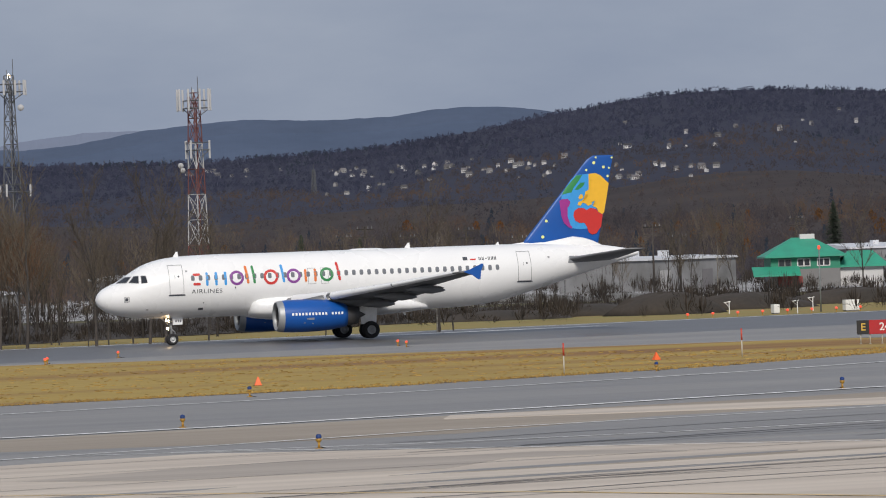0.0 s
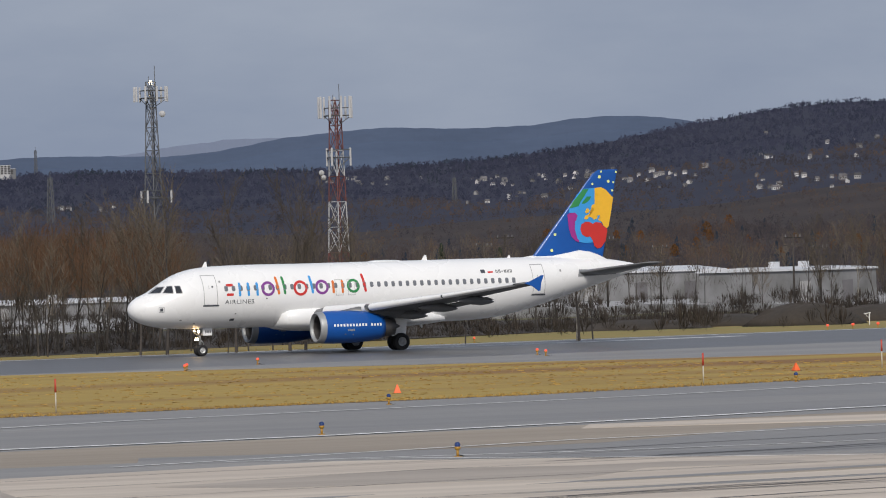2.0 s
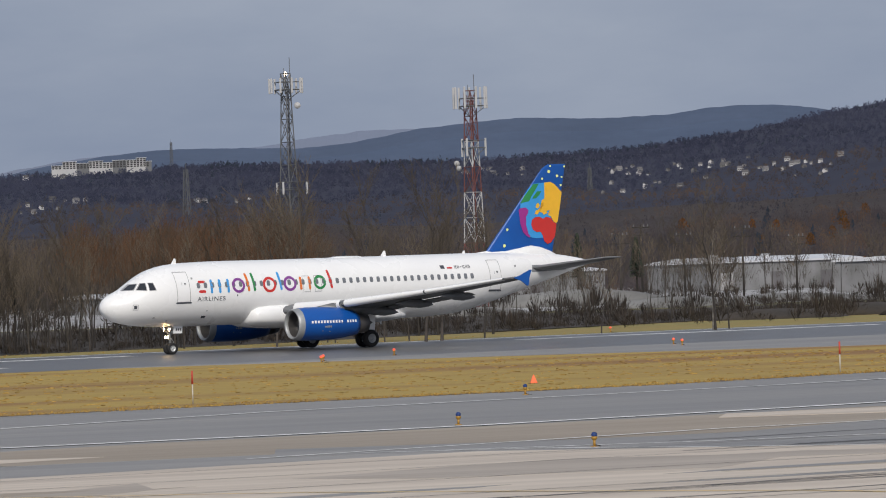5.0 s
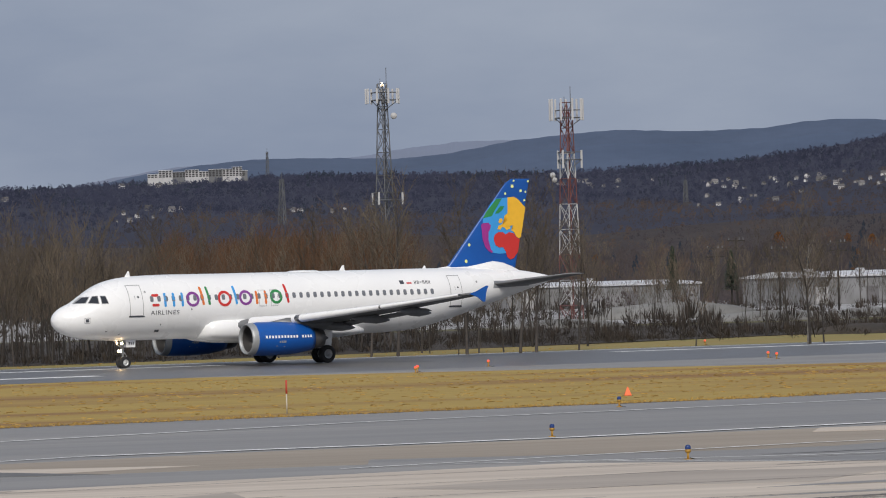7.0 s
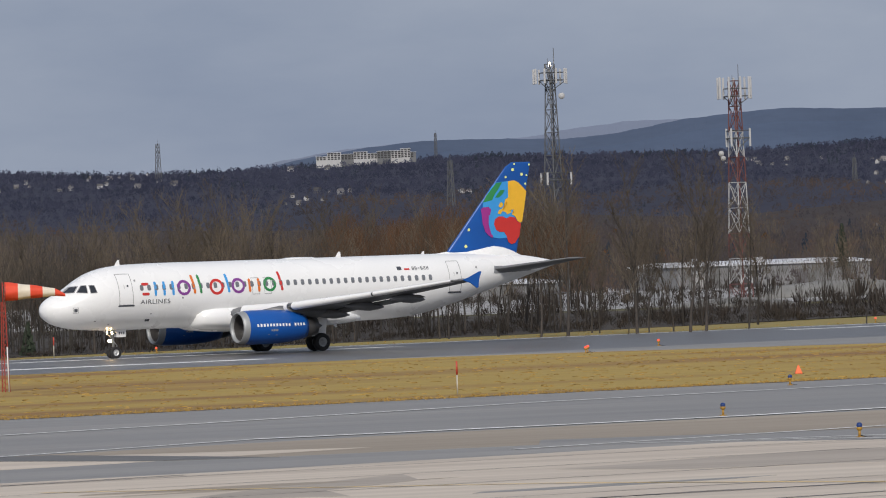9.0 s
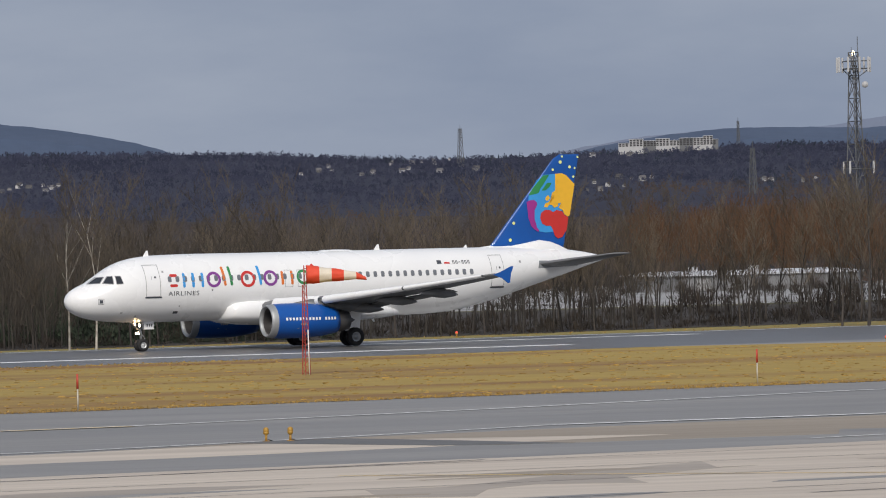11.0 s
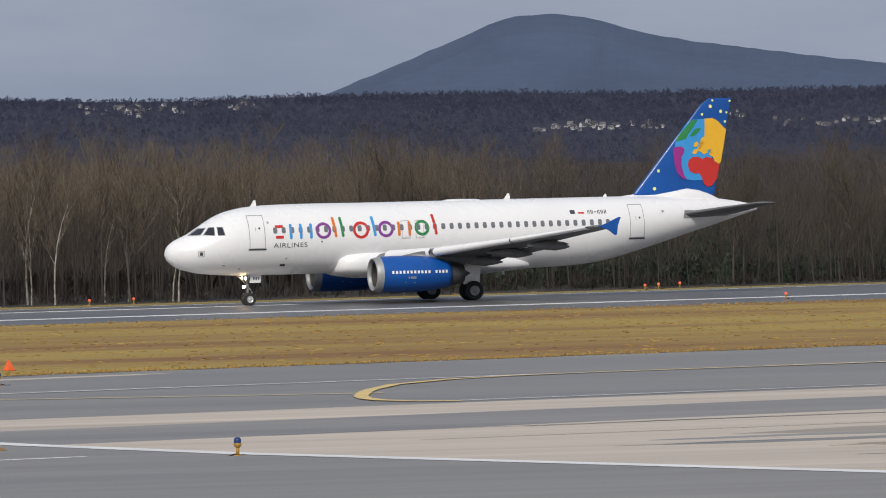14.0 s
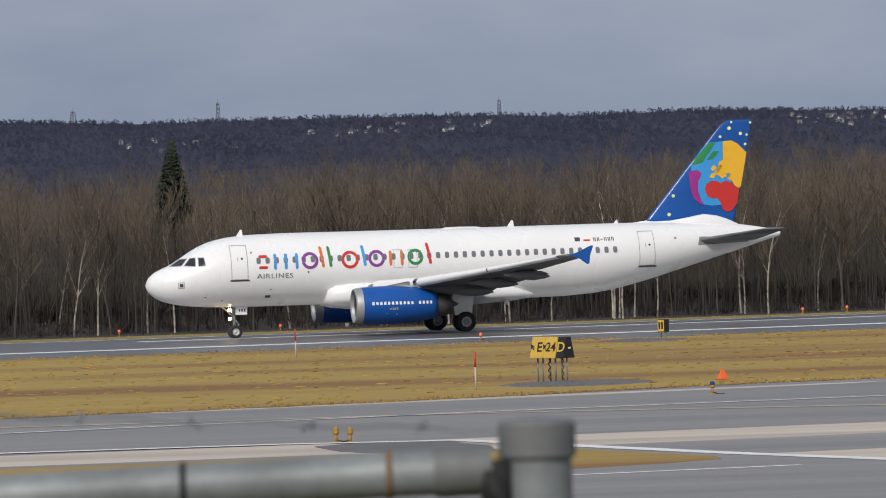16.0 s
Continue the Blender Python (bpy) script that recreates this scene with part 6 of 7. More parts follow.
def plant():
    rng = random.Random(8)
    kinds = [build_bare_tree(100 + k, 10.0, False) for k in range(7)]
    birches = [build_bare_tree(200 + k, 10.0, True) for k in range(4)]
    used = set()

    def put(proto, x, y, h, turn):
        m = pose(x, y, GROUND, 0, 0, turn) @ Matrix.Scale(h / 12.3, 4)
        if proto not in used:
            used.add(proto)
            proto.matrix_basis = m
            return
        c = copy_thing(proto, m)
        c.matrix_basis = m
    for k in range(200):
        s = rng.uniform(-150, 150) if k % 3 else rng.uniform(150, 245)
        p = field(s, wood_edge(s) + rng.uniform(0, 16) + (20 if rng.random() < 0.3 else 0))
        put(rng.choice(kinds), p.x, p.y, rng.uniform(7.0, 10.0) * (1.03 if s > 150 else 1), rng.uniform(0, 360))
    for _ in range(105):
        s = rng.uniform(-150, 125)
        p = field(s, wood_edge(s) + rng.uniform(0.5, 9))
        put(rng.choice(birches), p.x, p.y, rng.uniform(7.5, 9.8), rng.uniform(0, 360))
    for _ in range(46):
        az = rng.uniform(15.5, 23.5) if _ % 4 else rng.uniform(23.5, 27)
        p = polar(az, rng.uniform(425, 470) if az < 21 else rng.uniform(560, 800))
        put(rng.choice(kinds), p.x, p.y, rng.uniform(5.5, 9.0), rng.uniform(0, 360))
    # the trees that stand out
    for az, d, h, b in ((11.25, 402, 10.4, True), (11.5, 403, 10.6, True), (2.1, 398, 9.6, True), (1.9, 397, 10.6, True), (3.1, 400, 10.2, True), (-0.6, 402, 9.4, True), (-3.3, 403, 9.0, True), (18.75, 425, 11.6, False),
                        (18.5, 428, 10.8, False), (19.4, 425, 10.2, False), (19.9, 424, 10.6, False), (20.05, 428, 10.2, False), (22.62, 432, 9.0, False), (22.6, 433, 8.6, True), (21.55, 438, 6.6, False), (22.75, 440, 7.4, False), (24.9, 640, 8.5, False), (25.25, 645, 8.8, True), (25.0, 650, 7.5, False)):
        p = polar(az, d)
        put(rng.choice(birches if b else kinds), p.x, p.y, h, rng.uniform(0, 360))


plant()


def build_spruce(az, d, h, low=0.22, wide=0.175):
    rng = random.Random(int(az * 10) + 50)
    p = polar(az, d)
    t = thing("spruce", "tall dark green spruce standing above the bare wood", "tree", pose(p.x, p.y, GROUND), "spruces in the wood")
    bm = bmesh.new()
    tube(bm, (0, 0, -0.1), (0, 0, h * 0.97), 0.17, 0.02, 8)
    part("trunk", bm, M_BARK, t, "", True)
    verts, faces = [], []
    n = int(h * (60 if low < 0.5 else 130))
    for k in range(n):
        u = (k / n) ** 0.85
        z = h * (low + (0.98 - low) * u)
        ln = (h * wide) * (1 - u) ** 0.8 * rng.uniform(0.65, 1.15) + 0.12
        a = rng.uniform(0, math.tau)
        c, s = math.cos(a), math.sin(a)
        for j in range(4):
            q = (j + 1) / 4
            w = (0.22 if low < 0.5 else 0.3) * (1 - 0.55 * q) * rng.uniform(0.7, 1.2)
            x, y, zz = ln * q * c, ln * q * s, z - ln * 0.28 * q + 0.1 * q * q
            i = len(verts)
            b = rng.uniform(-0.4, 0.4)
            verts += [(x - ln * 0.3 * c, y - ln * 0.3 * s, zz + 0.05), (x - w * s, y + w * c, zz - 0.06 + b * 0.1), (x + ln * 0.12 * c, y + ln * 0.12 * s, zz - 0.03), (x + w * s, y - w * c, zz - 0.06 - b * 0.1)]
            faces += [(i, i + 1, i + 2), (i, i + 2, i + 3)]
    me = bpy.data.meshes.new("crown")
    me.from_pydata(verts, [], faces)
    me.materials.append(M_NEEDLE)
    ob = new("crown", me)
    ob.parent = t
    tagged(ob, "dense drooping needle branches")


build_spruce(-2.2, 397.5, 12.6, 0.58, 0.1)
build_spruce(13.35, 412, 4.6, 0.3, 0.15)
build_spruce(21.35, 700, 8.4, 0.4, 0.1)
build_spruce(21.9, 710, 7.8, 0.4, 0.12)
build_spruce(26.35, 1050, 12.5)


# ---------- lattice towers ----------
def build_tower(name, label, az, d, el_top, w_top, w_base, banded, seed):
    p = polar(az, d)
    zb = GROUND - 0.6
    h = EYE[2] + d * math.tan(radians(el_top)) - zb
    t = thing(name, label, "radio tower", pose(p.x, p.y, zb, 0, 0, -az), "telecom towers behind the trees")
    levels = int(h / 2.4)

    def corner(k, z):
        w = w_base + (w_top - w_base) * min(1, z / (h * 0.92))
        a = k * math.tau / 3 + 0.55
        return Vector((w * 0.58 * math.cos(a), w * 0.58 * math.sin(a), z))
    for band in range(7):
        bm = bmesh.new()
        l0, l1 = band * levels // 7, (band + 1) * levels // 7
        for j in range(l0, l1):
            z0, z1 = h * j / levels, h * (j + 1) / levels
            for k in range(3):
                tube(bm, corner(k, z0), corner(k, z1), 0.062, n=6)
                q = (k + 1) % 3
                tube(bm, corner(k, z0), corner(q, z1), 0.042, n=4)
                tube(bm, corner(q, z0), corner(k, z1), 0.042, n=4)
                tube(bm, corner(k, z1), corner(q, z1), 0.045, n=4)
        m = (M_MASTWHITE if band % 2 else M_MASTRED) if banded else M_MASTGREY
        part("lattice_section", bm, m, t, ("white painted" if band % 2 else "red painted") + " lattice section" if banded else "grey steel lattice section")
    bm = bmesh.new()
    tube(bm, (0.25, 0.1, 0), (0.2, 0.1, h * 0.96), 0.08 if banded else 0.09, n=8)
    part("cable_run", bm, M_MASTRED if banded else M_LETTER, t, "dark bundle of cables")

    def platform(z, half, count, ant_h, ant_z, wide=0.11):
        bm = bmesh.new()
        for k in range(3):
            a, b = k * math.tau / 3 + 0.2, (k + 1) * math.tau / 3 + 0.2
            pa, pb = Vector((half * math.cos(a), half * math.sin(a), z)), Vector((half * math.cos(b), half * math.sin(b), z))
            tube(bm, pa, pb, 0.07, n=6)
            tube(bm, pa + Vector((0, 0, 0.8)), pb + Vector((0, 0, 0.8)), 0.05, n=6)
            tube(bm, pa, (0, 0, z), 0.07, n=6)
            tube(bm, pa, (0, 0, z - 1.2), 0.05, n=6)
        part("platform", bm, M_MASTGREY, t, "steel antenna platform")
        for k in range(count):
            a = k * math.tau / count + 0.2
            bm = bmesh.new()
            x, y = half * math.cos(a), half * math.sin(a)
            box(bm, x - wide, x + wide, y - 0.08, y + 0.08, z + ant_z, z + ant_z + ant_h)
            bmesh.ops.bevel(bm, geom=bm.edges[:], offset=0.03, segments=1, affect="EDGES")
            part("panel_antenna", bm, M_MASTWHITE, t, "white panel antenna")
    if banded:
        platform(h - 1.6, 1.75, 9, 2.3, -0.3)
        platform(h - 6.0, 1.5, 3, 1.9, -0.9)
        for dx, dz, r in ((-1.6, -7.6, 0.3), (-1.4, -8.1, 0.28)):
            bm = bmesh.new()
            lathe(bm, [(-0.2, 0.02), (-0.15, r), (0.1, r), (0.16, 0.05)], (dx, -0.6, h + dz), "y", 14)
            part("dish", bm, M_MASTWHITE, t, "small white dish", True)
    else:
        platform(h - 1.7, 1.75, 9, 1.6, -0.4)
        platform(h - 12.2, 1.9, 3, 1.3, -0.5)
        bm = bmesh.new()
        lathe(bm, [(-0.16, 0.02), (-0.14, 0.34), (0.05, 0.34), (0.1, 0.05)], (1.15, -0.5, h - 3.4), "y", 18)
        part("dish", bm, M_MASTWHITE, t, "white drum dish", True)
        bm = bmesh.new()
        lathe(bm, [(h - 0.3, 0.12), (h - 0.05, 0.16), (h + 0.15, 0.1), (h + 0.2, 0.01)], (0, 0, 0), "z", 12)
        part("beacon", bm, M_BEACON, t, "lit warm white beacon", True)
    bm = bmesh.new()
    tube(bm, (0.45, 0, h - 1.5), (0.45, 0, h + 1.7), 0.035, n=6)
    tube(bm, (-0.2, 0.3, h - 1.5), (-0.2, 0.3, h + 0.6), 0.03, n=6)
    part("whip_aerial", bm, M_MASTGREY, t, "thin whip aerial")


build_tower("radio_tower", "grey steel lattice tower with antennas and a lit beacon", 18.665, 640, 1.80, 1.0, 2.9, False, 1)
build_tower("radio_tower", "red and white lattice tower crowded with white antennas", 20.39, 640, 1.58, 1.25, 2.6, True, 2)


def build_mast(az, d, el0, el1, w):
    p = polar(az, d)
    z0, z1 = EYE[2] + d * math.tan(radians(el0)), EYE[2] + d * math.tan(radians(el1))
    z0 = hill_z(az, d) - 0.5
    t = thing("lattice_mast", "thin grey lattice mast on the wooded hill", "radio mast", pose(p.x, p.y, z0), "masts on the hills")
    h = z1 - z0
    bm = bmesh.new()
    n = max(5, int(h / 3))
    for j in range(n):
        for k in range(4):
            a, b = k * math.tau / 4, (k + 1) * math.tau / 4
            q0, q1 = 1 - 0.5 * j / n, 1 - 0.5 * (j + 1) / n
            tube(bm, (w * q0 * math.cos(a), w * q0 * math.sin(a), h * j / n), (w * q1 * math.cos(a), w * q1 * math.sin(a), h * (j + 1) / n), 0.2, n=4)
            tube(bm, (w * q0 * math.cos(a), w * q0 * math.sin(a), h * j / n), (w * q1 * math.cos(b), w * q1 * math.sin(b), h * (j + 1) / n), 0.12, n=4)
    part("lattice", bm, M_MASTGREY, t)
    bm = bmesh.new()
    tube(bm, (0, 0, h), (0, 0, h + 2.5), 0.12, n=5)
    part("tip", bm, M_MASTGREY, t)


for m_ in ((17.7, 2300, 0.5, 0.93, 1.6), (-1.75, 4150, 1.1, 1.31, 1.6), (0.89, 4150, 1.1, 1.26, 1.4), (17.57, 4550, 1.0, 1.19, 1.5), (14.96, 3900, 0.9, 1.18, 2.2), (21.49, 2600, 0.6, 0.82, 1.2), (22.66, 3300, 0.6, 0.78, 1.5), (-3.11, 4150, 1.1, 1.27, 2.5)):
    build_mast(*m_)


# ---------- buildings ----------
def build_house():
    t = thing("house", "small pale house with a grey pitched roof among trees", "house", group="houses on the wooded slopes")
    bm = bmesh.new()
    box(bm, -4, 4, -3, 3, -1.5, 4.0)
    v = [bm.verts.new(q) for q in ((-4, -3, 4.0), (-4, 3, 4.0), (-4, 0, 6.2), (4, -3, 4.0), (4, 3, 4.0), (4, 0, 6.2))]
    bm.faces.new(v[:3])
    bm.faces.new(v[3:])
    part("wall", bm, M_HWALL, t)
    bm = bmesh.new()
    for s in (-1, 1):
        loft(bm, [[(-4.4, s * 3.4, 3.75), (-4.4, s * 3.4, 4.0), (-4.4, 0, 6.6), (-4.4, 0, 6.3)], [(4.4, s * 3.4, 3.75), (4.4, s * 3.4, 4.0), (4.4, 0, 6.6), (4.4, 0, 6.3)]])
    part("roof", bm, M_HROOF, t)
    for x, z in ((-2.4, 1.6), (0.2, 1.6), (2.5, 1.6)):
        bm = bmesh.new()
        box(bm, x - 0.6, x + 0.6, -3.05, -2.98, z, z + 1.3)
        part("window", bm, M_DARK, t)
    return t


def distance_for(az, el):
    """How far up the slope one looks at this height."""
    best = min((abs(math.degrees(math.atan2(hill_z(az, d) + 2.5 - EYE[2], d)) - el), d) for d in range(750, 4180, 15))
    return best[1]


def villages():
    rng = random.Random(5)
    proto = build_house()
    first = True
    for az0, az1, el0, el1, count in ((20.3, 21.2, 0.8, 0.87, 8), (21.6, 22.6, 0.62, 0.86, 20), (22.6, 23.9, 0.72, 0.92, 22), (24.3, 25.3, 0.68, 0.82, 12), (24.2, 26.8, 0.95, 1.25, 14), (13.4, 15.3, 0.8, 0.92, 20), (16.0, 16.9, 0.6, 0.72, 7),
                                      (17.6, 18.3, 0.65, 0.7, 4), (7.9, 9.1, 0.74, 0.8, 24), (9.4, 9.9, 0.8, 0.88, 5), (10.1, 11.2, 0.72, 0.8, 16), (3.6, 5.4, 0.98, 1.06, 24), (-2.8, -1.6, 0.9, 1.02, 7), (-0.9, 0.8, 1.0, 1.1, 20), (3.5, 4.6, 0.95, 1.03, 8), (0.3, 0.8, 1.0, 1.05, 3), (16.2, 16.6, 0.9, 0.95, 3)):
        for _ in range(int(count * 1.35)):
            az, el = rng.uniform(az0, az1), rng.uniform(el0, el1)
            d = distance_for(az, el)
            p = polar(az, d)
            q = rng.uniform(0.15, 0.32) * (d / 2800) ** 0.5
            m = pose(p.x, p.y, hill_z(az, d) - 0.2, 0, 0, rng.uniform(-50, 50)) @ Matrix.Diagonal((q * rng.uniform(0.7, 1.4), q, q * rng.uniform(1.1, 1.5), 1))
            if first:
                proto.matrix_basis = m
                first = False
            else:
                c = copy_thing(proto, m)
                c.matrix_basis = m


villages()


def build_apartments():
    d = 4050
    p = polar(16.9, d)
    zb = EYE[2] + d * math.tan(radians(0.985))
    t = thing("apartment_block", "long white stepped apartment block on the hilltop", "apartment building", pose(p.x, p.y, zb, 0, 0, -16.9) @ Matrix.Diagonal((0.92, 1, 0.78, 1)))
    rng = random.Random(3)
    spans = [(-35, -27, 2), (-27, -17, 4), (-17, -8, 3), (-8, 2, 4), (2, 9, 3), (9, 19, 4), (19, 26, 4), (26, 33, 5), (33, 37, 3)]
    for i, (x0, x1, fl) in enumerate(spans):
        bm = bmesh.new()
        y0 = -4 - 2.2 * (i % 2)
        box(bm, x0, x1, y0, 6, -8, fl * 1.5 - 1.5)
        wing = part("wing", bm, M_APTGREY if i % 3 == 2 else M_APTWHITE, t, "grey panelled wing" if i % 3 == 2 else "white rendered wing")
        bm = bmesh.new()
        box(bm, x0 - 0.3, x1 + 0.3, y0 - 0.5, 6.2, fl * 1.5 - 1.5, fl * 1.5 - 1.15)
        part("roof_slab", bm, M_WHROOF, wing, "pale flat roof slab")
        for f_ in range(fl):
            for k in range(int((x1 - x0) / 2.2)):
                bm = bmesh.new()
                xx = x0 + 1.2 + k * 2.4
                zz = f_ * 1.5 - 1.3
                box(bm, xx - 0.85, xx + 0.85, y0 - 0.15, y0 + 0.05, zz, zz + 1.1)
                part("window", bm, M_DARK, wing)


build_apartments()


def build_warehouse(az0, az1, d, z_top, label, roof_h=0.6, vents=2):
    a, b = polar(az0, d), polar(az1, d * 1.02)
    mid = (a + b) / 2
    w = (b - a).length
    turn = math.degrees(math.atan2((b - a).y, (b - a).x))
    t = thing("warehouse", label, "warehouse", pose(mid.x, mid.y, GROUND - 0.1, 0, 0, turn), "low sheds behind the trees")
    bm = bmesh.new()
    box(bm, -w / 2, w / 2, 0, 14, -0.5, z_top)
    body = part("wall", bm, M_WHWALL, t, "pale metal wall")
    bm = bmesh.new()
    loft(bm, [[(x, -0.3, z_top), (x, -0.3, z_top + 0.25), (x, 7, z_top + roof_h + 0.25), (x, 14.3, z_top + 0.25), (x, 14.3, z_top)] for x in (-w / 2 - 0.3, w / 2 + 0.3)])
    part("roof", bm, M_WHROOF, t, "pale low-pitched metal roof")
    for k in range(max(2, int(w / 9))):
        bm = bmesh.new()
        x = -w / 2 + 3.5 + k * 9
        box(bm, x - 1.1, x + 1.1, -0.06, 0.05, 0.2, min(2.6, z_top - 0.4))
        part("door", bm, M_HROOF if k % 3 else M_YARD, body, "shut loading door")
    for k in range(vents):
        bm = bmesh.new()
        x = -w / 3 + k * w / 3
        box(bm, x - 0.5, x + 0.5, 4, 5, z_top + 0.3, z_top + 1.2)
        part("roof_vent", bm, M_WHROOF, t)


build_warehouse(22.56, 24.0, 860, 4.0, "long low white shed with a pale roof", 0.6)
build_warehouse(24.6, 25.42, 760, 3.9, "pale grey shed behind bare trees", 0.3)
build_warehouse(19.8, 21.6, 900, 3.4, "low grey shed beyond the wood", 0.5)
build_warehouse(17.0, 18.7, 800, 2.2, "low pale shed half hidden by trees", 0.4)
build_warehouse(26.5, 28.6, 900, 4.2, "low pale shed beside the green house", 0.6)


def build_green_house():
    d = 740
    p = polar(26.04, d)
    t = thing("green_house", "two-storey house with green walls and green hipped metal roof", "house", pose(p.x, p.y, GROUND, 0, 0, -20))
    def hip(bm, x0, x1, y0, y1, z0, z1, ridge):
        lo = [(x0, y0, z0), (x1, y0, z0), (x1, y1, z0), (x0, y1, z0)]
        base = [bm.verts.new(q) for q in lo]
        low = [bm.verts.new((q[0], q[1], q[2] - 0.18)) for q in lo]
        ym = (y0 + y1) / 2
        xm = (x0 + x1) / 2
        r = [bm.verts.new((xm - ridge, ym, z1)), bm.verts.new((xm + ridge, ym, z1))]
        bm.faces.new((base[0], base[1], r[1], r[0]))
        bm.faces.new((base[1], base[2], r[1]))
        bm.faces.new((base[2], base[3], r[0], r[1]))
        bm.faces.new((base[3], base[0], r[0]))
        bm.faces.new(low[::-1])
        for k in range(4):
            bm.faces.new((low[k], low[(k + 1) % 4], base[(k + 1) % 4], base[k]))
    bm = bmesh.new()
    box(bm, -4.2, 4.2, -4, 4, -0.3, 2.2)
    w1 = part("wall", bm, M_HWALL, t, "pale lower wall")
    bm = bmesh.new()
    box(bm, -4.2, 4.2, -4, 4, 2.2, 3.75)
    w2 = part("wall", bm, M_GREENW, t, "green upper wall")
    bm = bmesh.new()
    hip(bm, -5.0, 5.0, -4.8, 4.8, 3.8, 6.0, 1.2)
    part("roof", bm, M_GREENR, t, "green hipped metal roof")
    bm = bmesh.new()
    box(bm, -6.3, -1.5, -6.0, -4.0, 1.5, 1.7)
    loft(bm, [[(-6.5, -6.2, 1.6), (-6.5, -4, 2.6), (-6.5, -4, 2.4), (-6.5, -6.2, 1.4)], [(-0.8, -6.2, 1.6), (-0.8, -4, 2.6), (-0.8, -4, 2.4), (-0.8, -6.2, 1.4)]])
    part("porch_roof", bm, M_GREENR, t, "green lean-to roof")
    bm = bmesh.new()
    box(bm, -3.4, -0.4, -4.12, -4.0, 0.1, 1.35)
    part("garage_door", bm, M_REDW, t, "dull red door")
    for x in (-2.5, -0.2, 2.2):
        bm = bmesh.new()
        box(bm, x - 0.8, x + 0.8, -4.08, -3.98, 2.5, 3.45)
        win = part("window", bm, M_HWALL, w2, "white framed window")
        for q in (-0.38, 0.38):
            bm = bmesh.new()
            box(bm, x + q - 0.3, x + q + 0.3, -4.11, -4.07, 2.6, 3.35)
            part("pane", bm, M_GLASS_D, win)
    bm = bmesh.new()
    box(bm, -0.2, 1.6, -0.4, 0.6, 5.7, 6.4)
    part("chimney", bm, M_HWALL, t, "pale chimney")
    # the lower wing
    bm = bmesh.new()
    box(bm, 4.2, 9.5, -3, 3, -0.3, 2.4)
    part("annex_wall", bm, M_HWALL, t, "pale annex wall")
    bm = bmesh.new()
    hip(bm, 4.0, 10.2, -3.6, 3.6, 2.4, 4.2, 1.5)
    part("annex_roof", bm, M_GREENR, t, "green annex roof")


build_green_house()


def build_utility_pole(az, d, h):
    p = polar(az, d)
    t = thing("utility_pole", "wooden utility pole with a cross-arm", "utility pole", pose(p.x, p.y, GROUND - 0.1), "utility poles beyond the wood")
    bm = bmesh.new()
    tube(bm, (0, 0, -0.3), (0, 0, h), 0.15, 0.1, 8)
    part("pole", bm, M_BARK, t, "", True)
    for z in (h - 0.4, h - 1.3):
        bm = bmesh.new()
        box(bm, -1.1, 1.1, -0.07, 0.07, z, z + 0.14)
        part("cross_arm", bm, M_BARK, t)
    bm = bmesh.new()
    for x in (-0.9, 0.9, 0.4):
        tube(bm, (x, 0, h - 0.26), (x, 0, h + 0.02), 0.06, n=6)
    part("insulator", bm, M_WHWALL, t)


for q in ((24.65, 700, 8.2), (24.9, 735, 7.0), (26.0, 820, 9.0), (21.75, 690, 8.2), (22.35, 700, 8.0), (22.9, 705, 8.6), (21.95, 720, 9.2), (23.4, 720, 7.5), (18.9, 700, 7.5)):
    build_utility_pole(*q)


def build_mounds():
    rng = random.Random(9)
    for az, d, w, h, m in ((24.75, 500, 5, 1.9, M_LITTER), (25.5, 520, 6, 1.5, M_LITTER), (24.0, 510, 6, 1.1, M_LITTER), (26.6, 540, 8, 1.4, M_LITTER), (23.2, 500, 6, 0.9, M_LITTER),
                           (21.35, 690, 12, 1.9, M_HEAP), (22.3, 640, 9, 1.1, M_HEAP), (23.3, 660, 10, 1.0, M_HEAP), (20.3, 620, 7, 0.9, M_HEAP), (24.3, 650, 6, 0.8, M_HEAP)):
        bm = bmesh.new()
        rings = []
        for q, z in ((1, 0), (0.85, 0.35), (0.6, 0.75), (0.3, 0.95), (0.04, 1.0)):
            rings.append([(w * q * math.cos(k * math.tau / 28) * rng.uniform(0.9, 1.1), 4 * q * math.sin(k * math.tau / 28) * rng.uniform(0.9, 1.1), h * z * rng.uniform(0.92, 1.06) - 0.05) for k in range(28)])
        loft(bm, rings)
        p = polar(az, d)
        ob = part("earth_mound" if m is M_LITTER else "gravel_mound", bm, m, smooth=True)
        ob.matrix_basis = pose(p.x, p.y, GROUND - 0.05, 0, 0, -az)
        if m is M_LITTER:
            tagged(ob, "low heap of dark earth beside the yard", "earth mound", "earth heaps beyond the runway")
        else:
            tagged(ob, "broad pale heap of grey gravel in the yard", "gravel heap", "gravel heaps in the yard")


build_mounds()


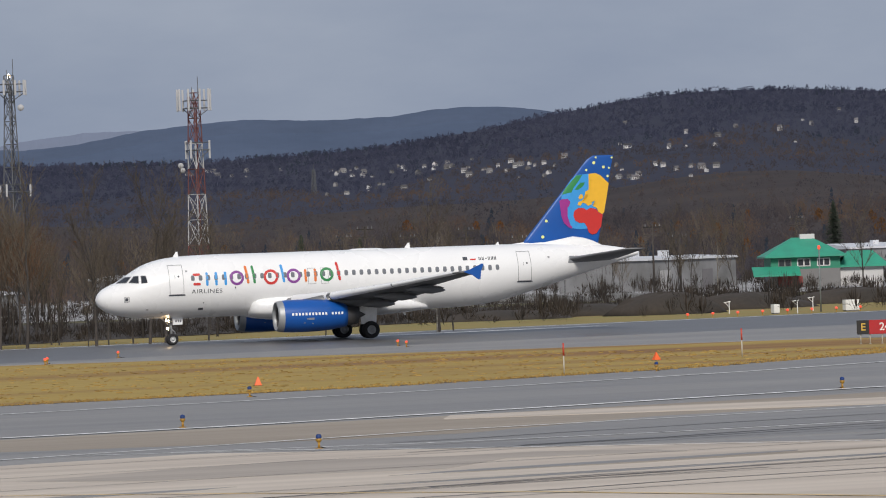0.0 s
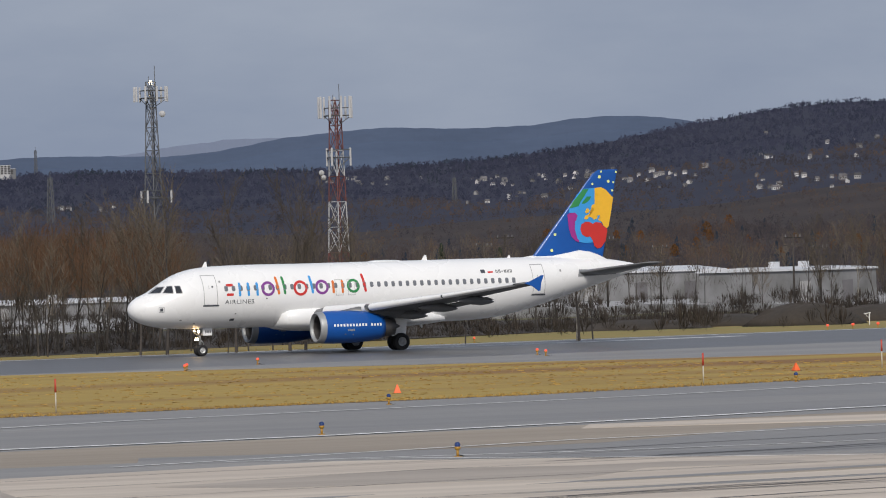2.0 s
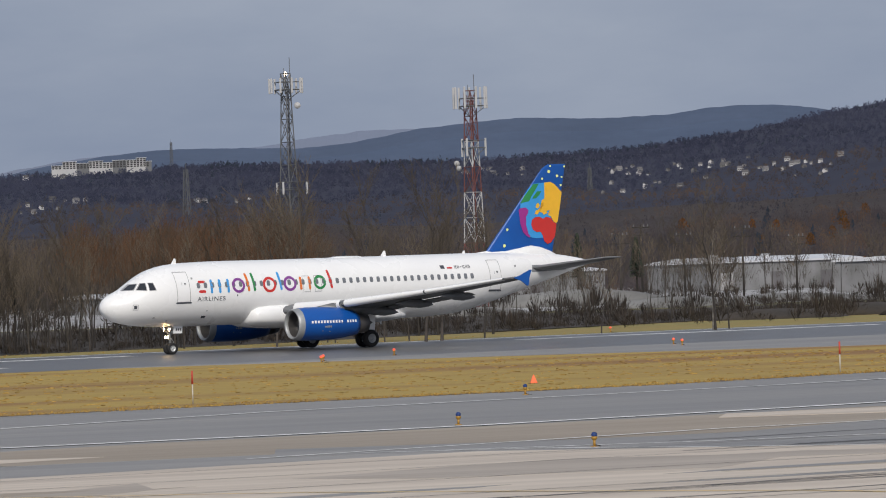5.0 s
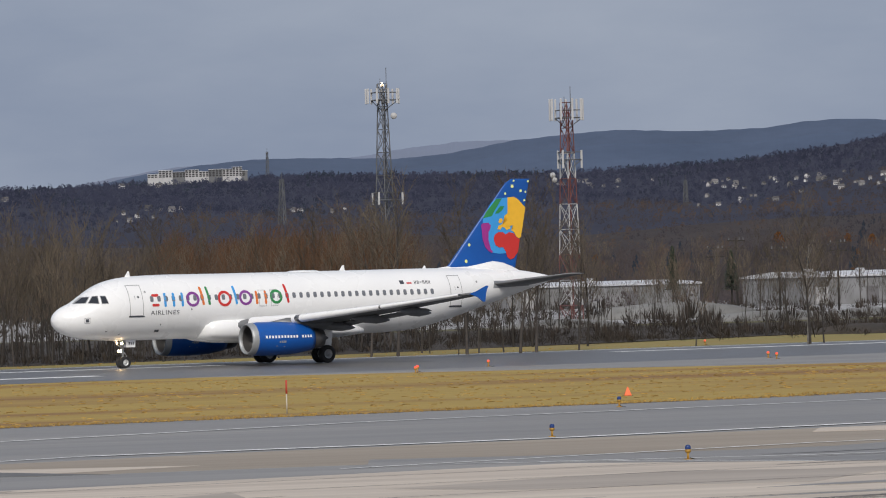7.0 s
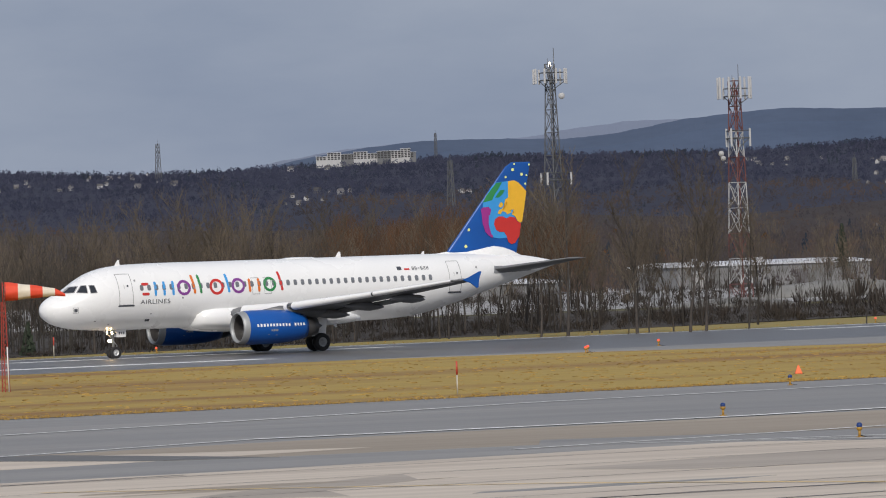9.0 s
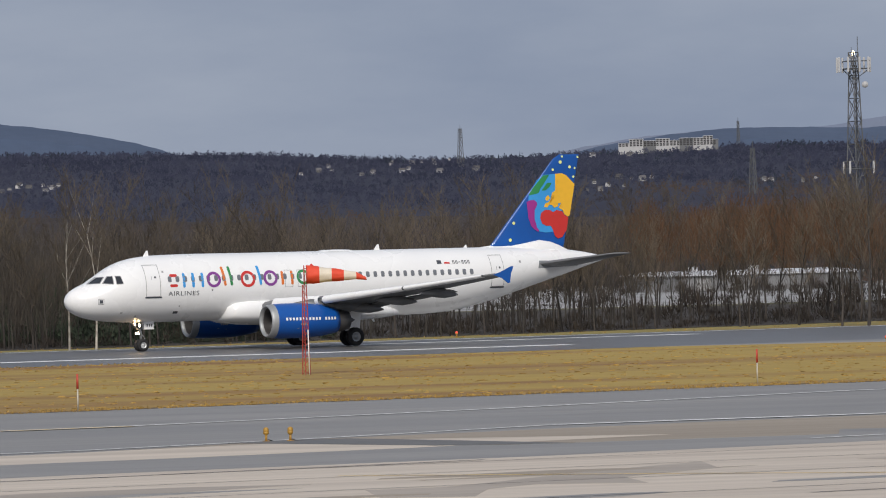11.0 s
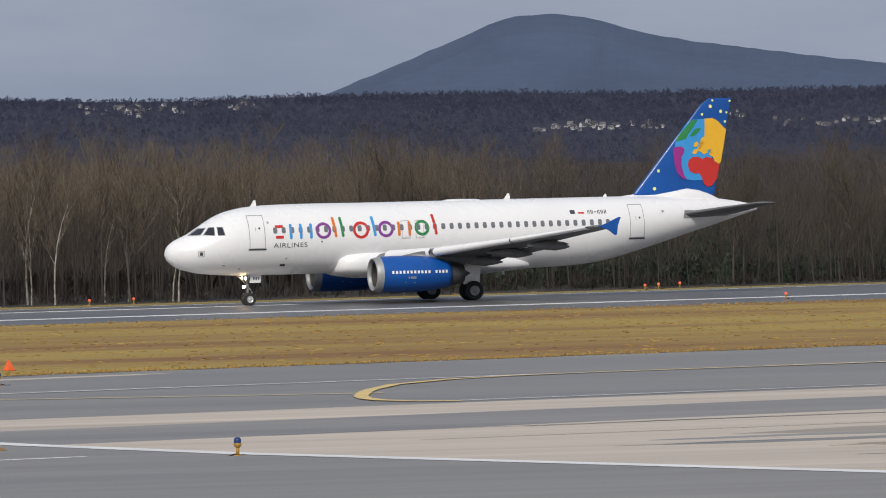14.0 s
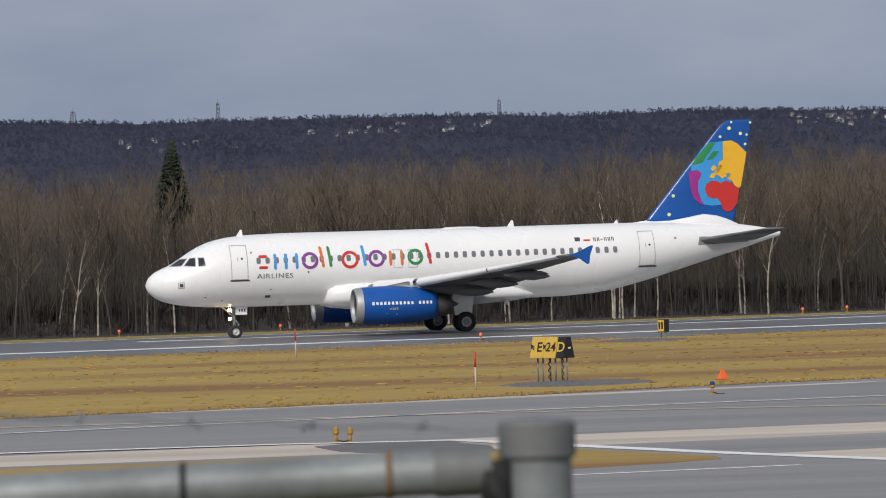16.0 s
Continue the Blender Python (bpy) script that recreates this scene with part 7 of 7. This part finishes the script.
def grass_tufts():
    rng = random.Random(14)
    v, f = [], []
    edge_s = [-30, 20, 45, 60, 110, 150, 172, 190, 205]
    edge_n = [197.5, 200.5, 205.5, 212.5, 216, 216.5, 222.5, 232.5, 245]
    for k in range(9000):
        s = rng.uniform(-30, 205)
        lo = float(np.interp(s, edge_s, edge_n))
        n = lo + rng.random() ** 2.5 * 4
        if k % 5 == 0:
            n = 313.3 - rng.random() ** 2 * 5
            if s > 150:
                continue
        elif k % 7 == 0:
            s, n = rng.uniform(-60, 250), rng.uniform(366, 378)
        p = field(s, n, GROUND)
        h, w = rng.uniform(0.03, 0.1), rng.uniform(0.03, 0.08)
        for _ in range(3):
            a = rng.uniform(0, math.tau)
            i = len(v)
            dx, dy = w * math.cos(a), w * math.sin(a)
            v += [(p.x - dx, p.y - dy, p.z), (p.x + dx, p.y + dy, p.z), (p.x + dx * rng.uniform(0, 2), p.y + dy, p.z + h)]
            f.append((i, i + 1, i + 2))
    for _ in range(7000):
        s = rng.uniform(-30, 200)
        lo = float(np.interp(s, edge_s, edge_n))
        hi = float(np.interp(s, [0, 165, 180, 205], [312, 312, 300, 275]))
        if hi <= lo:
            continue
        p = field(s, rng.uniform(lo, hi), GROUND)
        h, w, a = rng.uniform(0.015, 0.045), rng.uniform(0.05, 0.25), rng.uniform(-0.6, 0.6)
        i = len(v)
        dx, dy = w * math.cos(a), w * math.sin(a)
        v += [(p.x - dx, p.y - dy, p.z), (p.x + dx, p.y + dy, p.z), (p.x + dx * 0.7, p.y + dy, p.z + h), (p.x - dx * 0.6, p.y - dy, p.z + h * 0.8)]
        f.append((i, i + 1, i + 2, i + 3))
    joined("grass_tufts", v, f, M_TUFT, "uneven tufts of dry yellow grass")


M_TUFT = mat("dry_grass_blades", (0.46, 0.30, 0.085), 0.95, vary=0.2, scale=0.1, second=(0.36, 0.23, 0.07), islands=0.3, through_light=0.25)
grass_tufts()
# seconds, place of the nose over the ground and heading of the airliner
TAXI = [
    (0, 134.52, 381.96, -7.91),
    (0.5, 132.38, 381.60, -5.20),
    (1, 130.31, 381.15, -2.43),
    (1.5, 128.30, 380.59, 0.46),
    (2, 126.32, 379.94, 3.37),
    (2.5, 124.38, 379.25, 5.99),
    (3, 122.41, 378.54, 8.17),
    (3.5, 120.33, 377.86, 9.92),
    (4, 118.28, 377.18, 11.26),
    (6.5, 106.52, 374.58, 12.11),
    (7, 103.78, 373.96, 12.16),
    (7.5, 100.88, 373.33, 12.22),
    (8, 97.83, 372.67, 12.27),
    (10.5, 78.26, 368.29, 12.56),
    (11, 72.75, 367.03, 12.52),
    (11.5, 66.74, 365.68, 12.46),
    (12, 60.12, 364.22, 12.45),
    (12.5, 52.90, 362.61, 12.49),
    (13, 45.02, 360.87, 12.51),
    (13.5, 36.55, 358.98, 12.52),
    (14, 27.40, 356.97, 12.52),
    (14.5, 17.77, 354.83, 12.47),
    (15, 7.42, 352.58, 12.38),
    (15.5, -3.55, 350.22, 12.26),
    (16, -15.07, 347.78, 12.19),
]


def motions():
    walk(airliner, [(t, pose(x, y, 0, 0, 0, h)) for t, x, y, h in TAXI])
    # the wheels roll with the ground covered; the quickest turn is held under a quarter per row
    ts = [r[0] for r in TAXI]
    way = np.concatenate([[0], np.cumsum([math.hypot(b[1] - a[1], b[2] - a[2]) for a, b in zip(TAXI, TAXI[1:])])])
    steps = [k / 30 for k in range(481)]
    dist = np.interp(steps, ts, way)
    for wheel, r in SPIN:
        at = wheel.location.copy()
        rows, a = [], 0.0
        for k, t in enumerate(steps):
            if k:
                a -= min(84.0, math.degrees((dist[k] - dist[k - 1]) / r))
            rows.append((t, pose(at.x, at.y, at.z, 0, a % 360, 0)))
        walk(wheel, rows)


motions()
